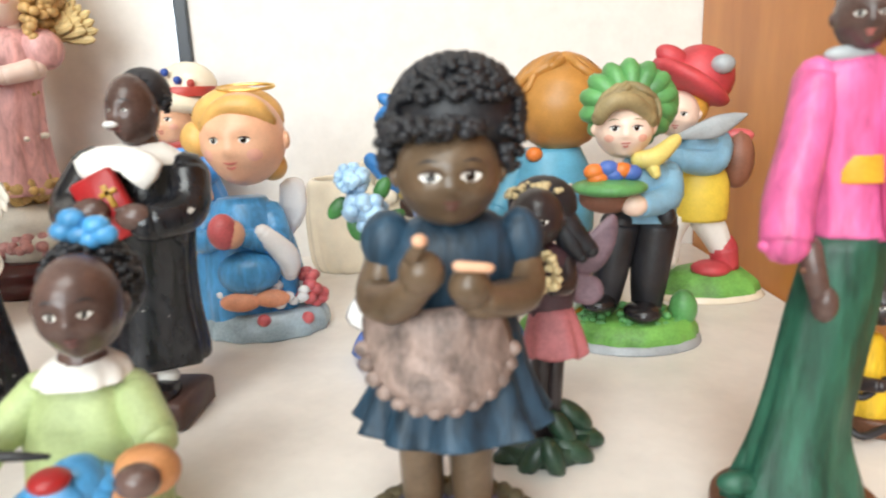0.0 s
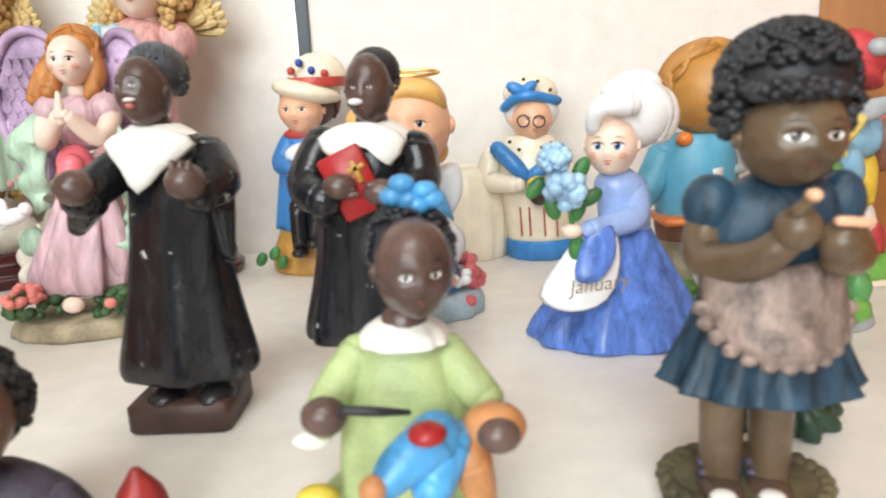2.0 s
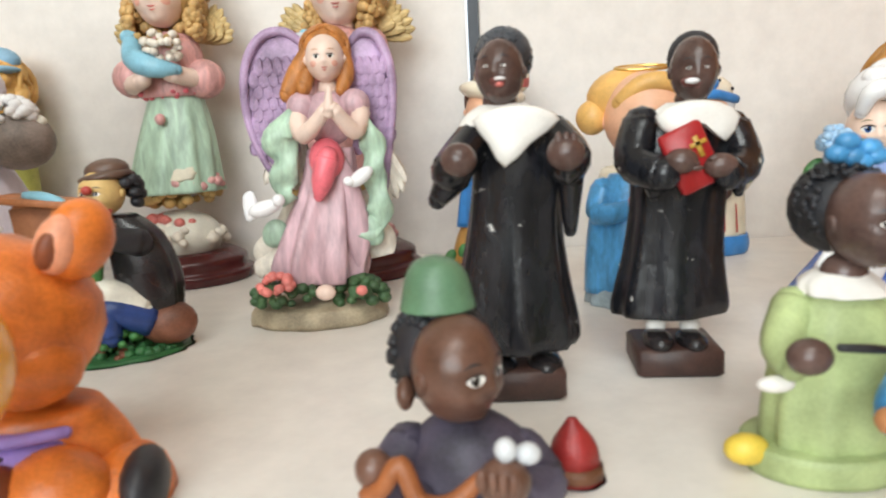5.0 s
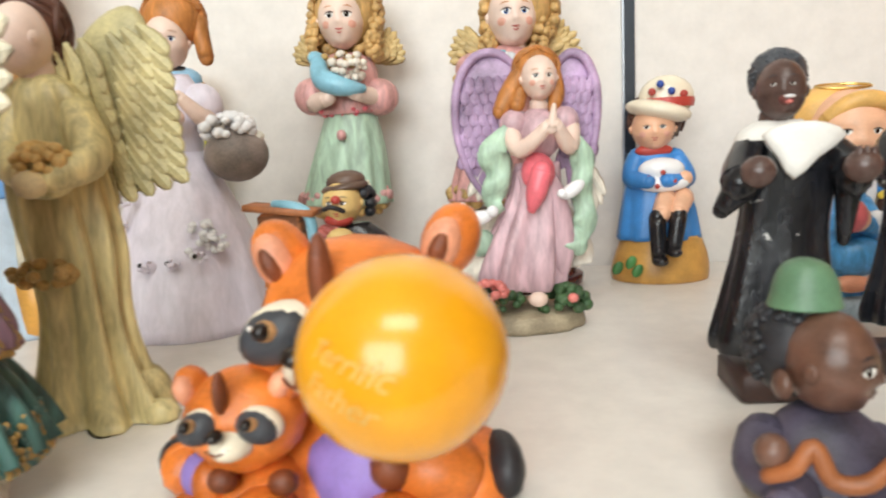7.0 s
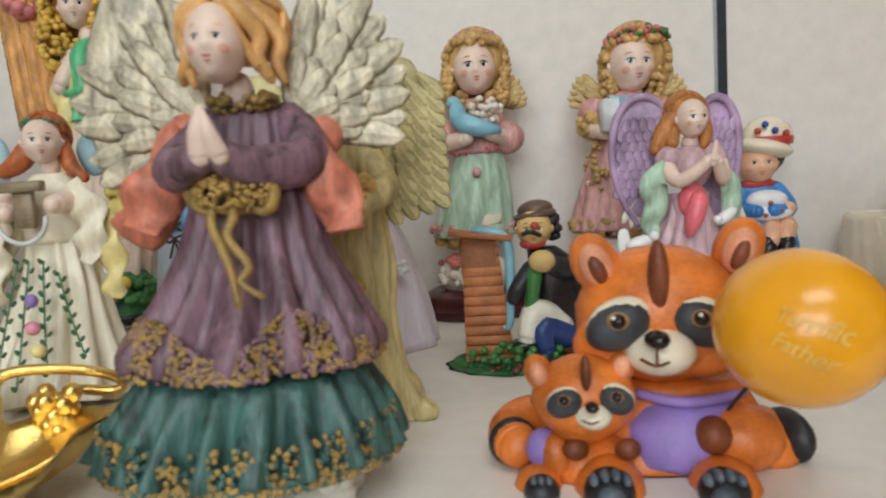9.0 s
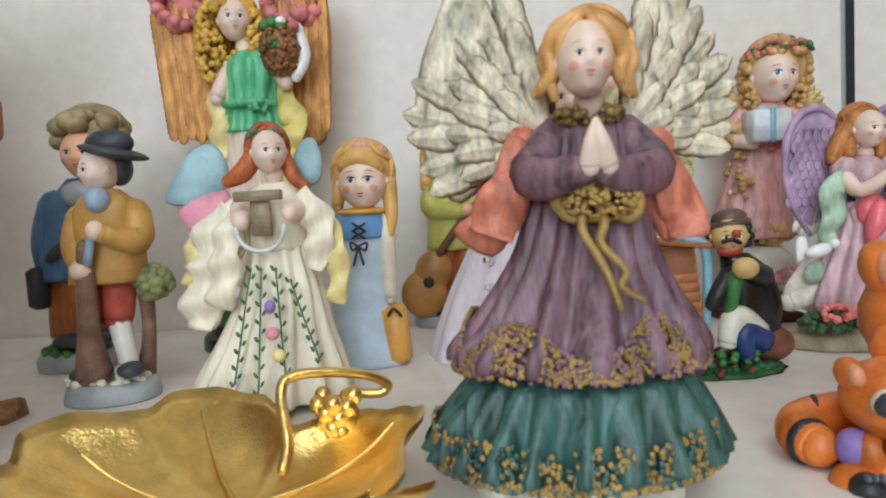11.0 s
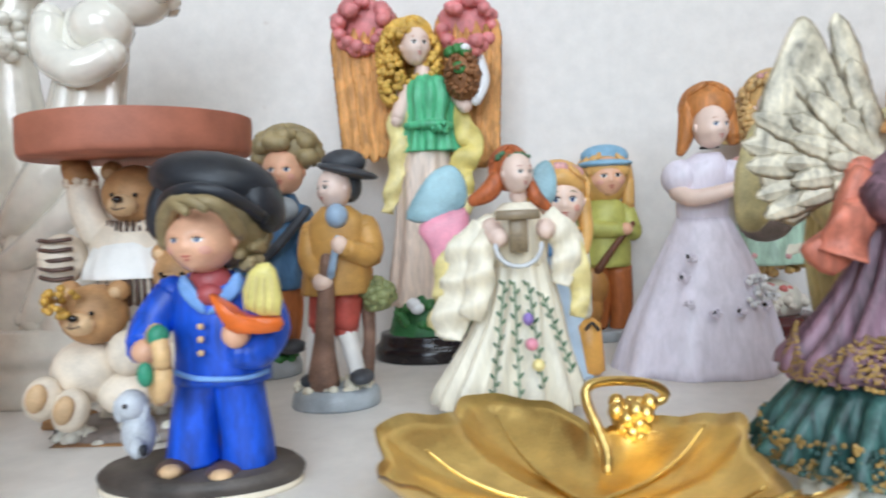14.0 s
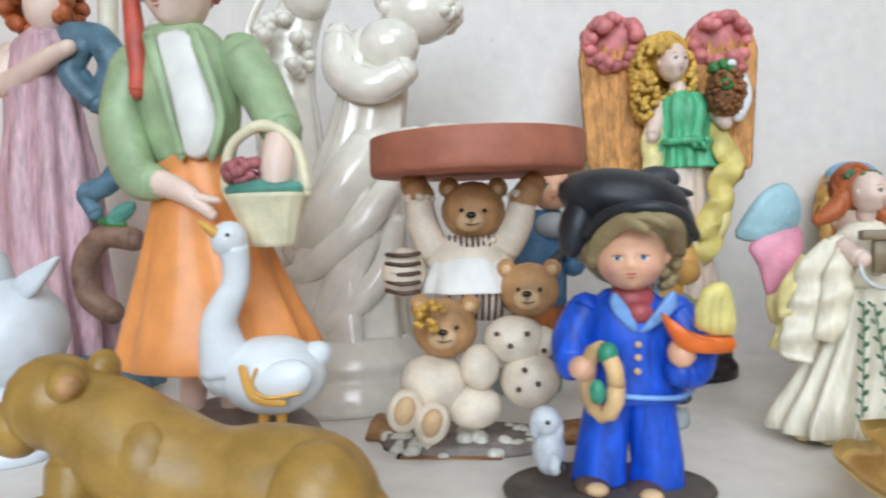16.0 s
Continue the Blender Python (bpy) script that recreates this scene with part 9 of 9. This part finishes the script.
f.loft([(0.9, 0, 67, 52.4), (0.4, 0, 74.9, 50), (-2.1, 0, 106.1, 37.5), (-5, 0, 140.1, 25.6), (-7.4, 0, 165.6, 18.5)], "orange_skirt", k=0.7, folds=9, amp=0.09, wave=1)
f.loft([(-7.7, 0, 160, 19.7), (-8.8, 0, 179.8, 25), (-10.2, 0, 202.3, 26.2), (-13, 0, 219.4, 19.1), (-16.5, 0, 226.6, 9.6)], "sage", k=0.65)
f.plate([(-20.2, 215), (1.6, 216), (8.6, 196.9), (12.8, 178.1), (5.8, 160.9), (-6, 163.2), (-12.1, 179.6), (-17, 196)], -16.5, 4, "white_cloth", bend=0.012)
f.tube([(-19.8, -17, 215.3, 3.4), (-12.8, -21, 194.6, 2.8), (-8.5, -21, 177.2, 2.5), (-5.8, -18, 161.9, 2.3)], "sage", flat=0.6)
f.tube([(1.9, -16, 216.1, 3.4), (10.9, -20, 195.9, 2.8), (15.1, -19, 177.5, 2.5), (8.9, -17, 160.7, 2.2)], "sage", flat=0.6)
f.ball(-17.7, -2, 221.9, 10.1, 7.7, 7.7, "white_cloth")
f.tube([(-37.8, 0, 205.7, 11.6), (-42.6, -4, 181.1, 11.5), (-32.2, -12, 155.7, 10.6), (-18.6, -18, 150.3, 8)], "sage")
f.tube([(-17.2, -19, 150.6, 6.3), (-1.4, -24, 144.9, 5), (12.2, -26, 135, 2.5)], "porcelain2")
f.tube([(3.7, -26, 142.6, 2.7), (15.7, -27, 141, 1.4)], "porcelain2")
f.tube([(19, 0, 207.2, 12.2), (32, -4, 187.5, 12), (43.1, -14, 170.1, 9.9)], "sage")
f.tube([(42.8, -18, 166.8, 6.5), (43.5, -24, 154.3, 7.5), (43.3, -26, 143.8, 5.3)], "porcelain2")
f.loft([(39.1, -22, 120.5, 10.8), (38, -22, 131.5, 14.6), (36.9, -22, 143.2, 20)], "basket_cream", k=0.75, folds=14, amp=0.03)
f.ball(36.9, -22, 145, 20, 12, 4.9, "basket_teal")
f.curls(28.4, -24, 153, 9.2, 7, 4.9, 2.7, 40, "dusty_pink", low=-1, front=2)
f.tube([(17.8, -22, 145.4, 2.7), (20.6, -22, 163.5, 2.5), (36, -22, 172.5, 2.7), (51.8, -22, 164.4, 2.4), (56.8, -22, 143.5, 2.7)], "basket_cream")
f.tube([(-33.2, -8, 235, 4.1), (-29.3, -12, 214.3, 5), (-28.4, -12, 203.3, 4.7), (-29.8, -12, 192.5, 4.1)], "braid")
f.head(-10.8, -4, 237.9, 15.3, 16.8, 18.2, "porcelain2", yaw=-15)
f.ball(-12.2, 5, 247.8, 18.7, 18.7, 18.7, "braid")
f.locks(-12.2, 5, 247.8, 18.7, 18.7, 18.7, "braid", n=24)
f.ball(-4.8, 2, 244.6, 31.2, 26, 4.8, "cream_cloth", roll=-12)
start = len(f.v)
f.ball(27.6, -58, 115.1, 7.8, 7.8, 7.8, "goose_white")
f.tube([(24.4, -62, 117.5, 2.9), (18.6, -66, 122.4, 1)], "beak")
f.ball(31.8, -69, 117.2, 0.9, 0.9, 0.9, "eye_dark")
f.tube([(29.5, -58, 112.7, 6.3), (28.8, -56, 97.6, 5.9), (19.6, -54, 81.2, 8), (20.7, -50, 61.4, 12.6)], "goose_white")
f.ball(39.7, -46, 58, 24.6, 20, 16.6, "goose_white")
f.ball(56.7, -44, 64.2, 10, 6.5, 6.5, "goose_white", roll=-30)
f.ball(50, -62, 58.8, 13.7, 6, 8, "goose_white", roll=-15)
f.tube([(40.1, -66, 64.2, 0.7), (38.4, -67, 57.7, 0.7), (45.2, -68, 53.4, 0.7), (58.4, -66, 54.6, 0.7)], "beak", n=6)
f.tube([(34.2, -66, 64.3, 1.9), (38.5, -66, 53, 1.9), (51.2, -66, 50.7, 1.4)], "beak", flat=0.4)
f.tube([(35.3, -46, 46, 2.5), (33.3, -46, 28.9, 2.3)], "beak")
f.tube([(42.9, -46, 45.9, 2.5), (42.2, -46, 29, 2.3)], "beak")
f.v[start:] = [Vector((p[0] * 1.02, p[1] + 14, p[2] + 9)) for p in f.v[start:]]
f.build("goose_girl_figurine", -0.936, 0.318, "tall bisque girl in orange skirt with basket and goose", "figurine", group="figurines on the shelf")

f = Fig(36)
f.tube([(61, 0, 20.2, 12.2), (48.9, 0, 26.1, 20.2), (28.2, 0, 29.9, 20.7), (6.9, 0, 30.8, 19), (-14.7, 0, 35.8, 21.6), (-30.9, 0, 45.2, 19.7), (-45.2, 0, 53.6, 16.4), (-55.3, 0, 57.9, 14.2)], "lion", n=22)
f.ball(46.4, -8, 28, 21, 18, 20, "lion")
f.ball(-15.2, -10, 37.1, 14.9, 12, 18.1, "lion")
f.ball(-54.4, -2, 58.4, 18.7, 15.9, 15.9, "lion")
f.ball(-69.3, -4, 50.5, 11.5, 10.1, 10.1, "lion")
f.ball(-71.8, -8, 54.3, 3.6, 2.7, 2.7, "eye_dark")
f.ball(-55.4, -13, 62, 2.2, 1.5, 1.5, "eye_dark")
f.ball(-43.5, -10, 65.6, 7.4, 7, 6.6, "lion")
f.ball(-39.8, -15, 66.3, 4.3, 4, 3.8, "bear")
f.ball(-40, 6, 67.8, 6, 7, 6.5, "lion")
f.tube([(-42.5, -8, 38.3, 11), (-43, -14, 26.2, 9.1), (-50.7, -18, 25.7, 7.3)], "lion")
f.tube([(-14.3, -12, 29.8, 9.7), (-23.9, -20, 26.8, 7.4)], "lion")
f.tube([(59.5, 6, 21.9, 5), (70.7, 2, 19.5, 3.7)], "lion")
f.build("lioness_figurine", -0.902, 0.228, "tan ceramic lioness figurine lying down", "figurine", group="figurines on the shelf")

f = Fig(37)
f.loft([(4.6, 0, 24.9, 42.6), (5, 0, 51.2, 40.7), (3.5, 0, 94.8, 38.8), (2.7, 0, 151.3, 36.8), (2.1, 0, 203.3, 29.2), (0.6, 0, 237.9, 26.4), (2.9, 0, 263.6, 22.6), (5.9, 0, 276.3, 13.1)], "dress_mauve", k=0.75, folds=9, amp=0.24)
f.tube([(-21.2, 0, 256.7, 12.4), (-22.9, -8, 233.5, 10.3), (19.1, -22, 246.4, 7.2), (42.6, -26, 253.9, 5.7)], "porcelain2")
f.tube([(26.7, 0, 270.5, 10.2), (53.6, -6, 262.6, 11.8), (65.2, -8, 240.4, 10.8), (48.3, -8, 220.5, 10), (36.9, -10, 237.6, 9.1)], "blue_drape")
f.tube([(60.5, -4, 245.8, 10), (70.1, -6, 211.2, 9), (73.2, -6, 181.6, 9.9), (56.5, -8, 157, 8.2), (37.8, -8, 149.4, 8.2), (43.9, -8, 134.3, 6.4)], "blue_drape")
f.tube([(43.9, -12, 257.5, 8.1), (35.2, -14, 236.8, 9), (53, -12, 215.3, 8.1)], "blue_drape")
f.ball(9.7, -2, 292.5, 16.8, 16.8, 22.4, "porcelain2")
f.curls(1.6, 4, 297.3, 26, 24.8, 23.6, 6.6, 110, "red_hair", low=-1, front=0.4)
f.tube([(54.3, 6, 300.2, 7.4), (51.8, 6, 248.8, 6.5)], "cream_cloth")
f.loft([(13, 0, 3, 70.8), (13.7, 0, 16.1, 70.8), (19, 0, 29.1, 51.7)], "blue_drape", k=0.6, folds=9, amp=0.06)
f.tube([(80.9, -18, 114.1, 8.8), (56.7, -18, 117, 8.9), (41, -18, 98.9, 9), (43.3, -18, 73.8, 9), (60.6, -18, 60.9, 8.9)], "stump")
f.ball(72.1, -20, 132.9, 14.1, 6.2, 6.2, "basket_teal", roll=-35)
f.ball(65.2, -20, 127, 11.5, 4.4, 4.4, "leaf", roll=10)
f.loft([(0, 0, -2.8, 49.92), (0, 0, 0.9, 52), (0, 0, 5.1, 52), (0, 0, 6, 48.88)], "blue_drape", k=0.69, sub=2)
f.build("draped_woman_statue", -1.145, 0.475, "woman statue in mauve gown with blue drape", "statue", group="figurines on the shelf")

f = Fig(38)
f.ball(2.3, 0, 66.8, 28.6, 28.6, 30.3, "dove")
f.ball(-7.9, -4, 95, 13.4, 13.4, 20.1, "dove")
f.plate([(12.2, 94.9), (37.1, 107.5), (37.9, 103.6), (21.4, 85.8)], -10, 4, "dove")
f.plate([(11.8, 58.2), (40.9, 48.7), (37.2, 39.7), (10.7, 36.9)], -4, 4, "dove")
f.loft([(-1.5, 0, -2.6, 20.3), (-1.2, 0, 2.1, 21.7), (-0.8, 0, 9.8, 19.6), (-0.9, 0, 39.2, 16.9)], "dove", k=0.9)
f.build("dove_figurine", -1.062, 0.33, "white porcelain dove figurine on a round base", "figurine", group="figurines on the shelf")

def leaf_dish():
    """A shallow leaf-shaped bowl with five lobes, veins and a turned-up rim."""
    f = Fig(77)
    m, rows, under = 14, [], []
    lobes = [(-31, 82), (-4, 58), (19, 66), (50, 60), (76, 39), (99, 60), (122, 78), (145, 63), (170, 78), (185, 73), (200, 76), (235, 74), (265, 60), (300, 76)]
    outline = smooth_loop(lobes, 9)
    n = len(outline)
    for i in range(m + 1):
        u = i / m
        ring, low = [], []
        for j in range(n):
            a = radians(outline[j][0]) if j < n - 9 else radians(300 + 29 * (j - n + 9) / 9)
            rim = outline[j][1]
            r = u * rim
            z = 3.0 + (10 + 0.32 * (rim - 39)) * u ** 3 + 1.2 * u * (1 - u) * math.cos(10 * a) + 0.5 * u ** 3 * math.sin(23 * a) + 3.0 * u ** 5 * math.sin(5 * a + 0.6) + 2.0 * u ** 8
            x, y = r * math.cos(a), r * math.sin(a)
            ring.append(Vector((x, y, z)))
            low.append(Vector((x * 0.995, y * 0.995, max(0.0, z - 2.2))))
        rows.append(ring)
        under.append(low)
    f.rings(rows + under[::-1], "gold_metal")
    for k in range(5):
        a = radians((-31, 30, 122, 171, 235)[k])
        f.tube([(62 * u * math.cos(a), 62 * u * math.sin(a), 3.4 + 19 * u ** 3, 1.3 - 0.8 * u) for u in (0.02, 0.25, 0.5, 0.75, 0.95)], "gold_metal", n=6)
    dish = f.build("leaf_dish", -0.592, 0.25, "gold metal leaf-shaped dish with vine handle and grapes", "dish", turn=0)
    g = Fig(78)
    g.tube([(-581.3, 268, 5.7, 2.2), (-581.1, 275, 12.8, 2.2), (-585.9, 287, 27.1, 2.2), (-583.3, 292, 32.8, 2.2), (-570.3, 298, 32.6, 2.2), (-555.7, 305, 28.9, 2.2), (-548.1, 310, 23.4, 2.2), (-551.4, 310, 19.6, 2.2), (-564.1, 308, 21.1, 2.2)], "gold_metal", n=10)
    handle = g.build("handle", 0, 0, "twisted gold vine handle", "", ground=False)
    pieces = [handle]
    h = Fig(79)
    h.ball(0, 0, 0, 3.6, 3.6, 4.0, "gold_metal", n=12)
    first = h.build("grape", 0, 0, "", "", ground=False)
    for i in range(22):
        w, q = i / 21, i * 2.4
        ob = first if i == 0 else new("grape", first.data)
        ob.location = ((-566.5 + (7.5 - 5.0 * w) * math.cos(q)) * 0.001, (304 - 11 + (6 - 4 * w) * math.sin(q)) * 0.001, (19.2 + 5 - 16 * w) * 0.001)
        pieces.append(ob)
    bpy.context.view_layer.update()
    for ob in pieces:
        for key in ("category", "group", "kind"):
            if key in ob:
                del ob[key]
        ob.parent = dish
        ob.matrix_parent_inverse = dish.matrix_world.inverted()


leaf_dish()
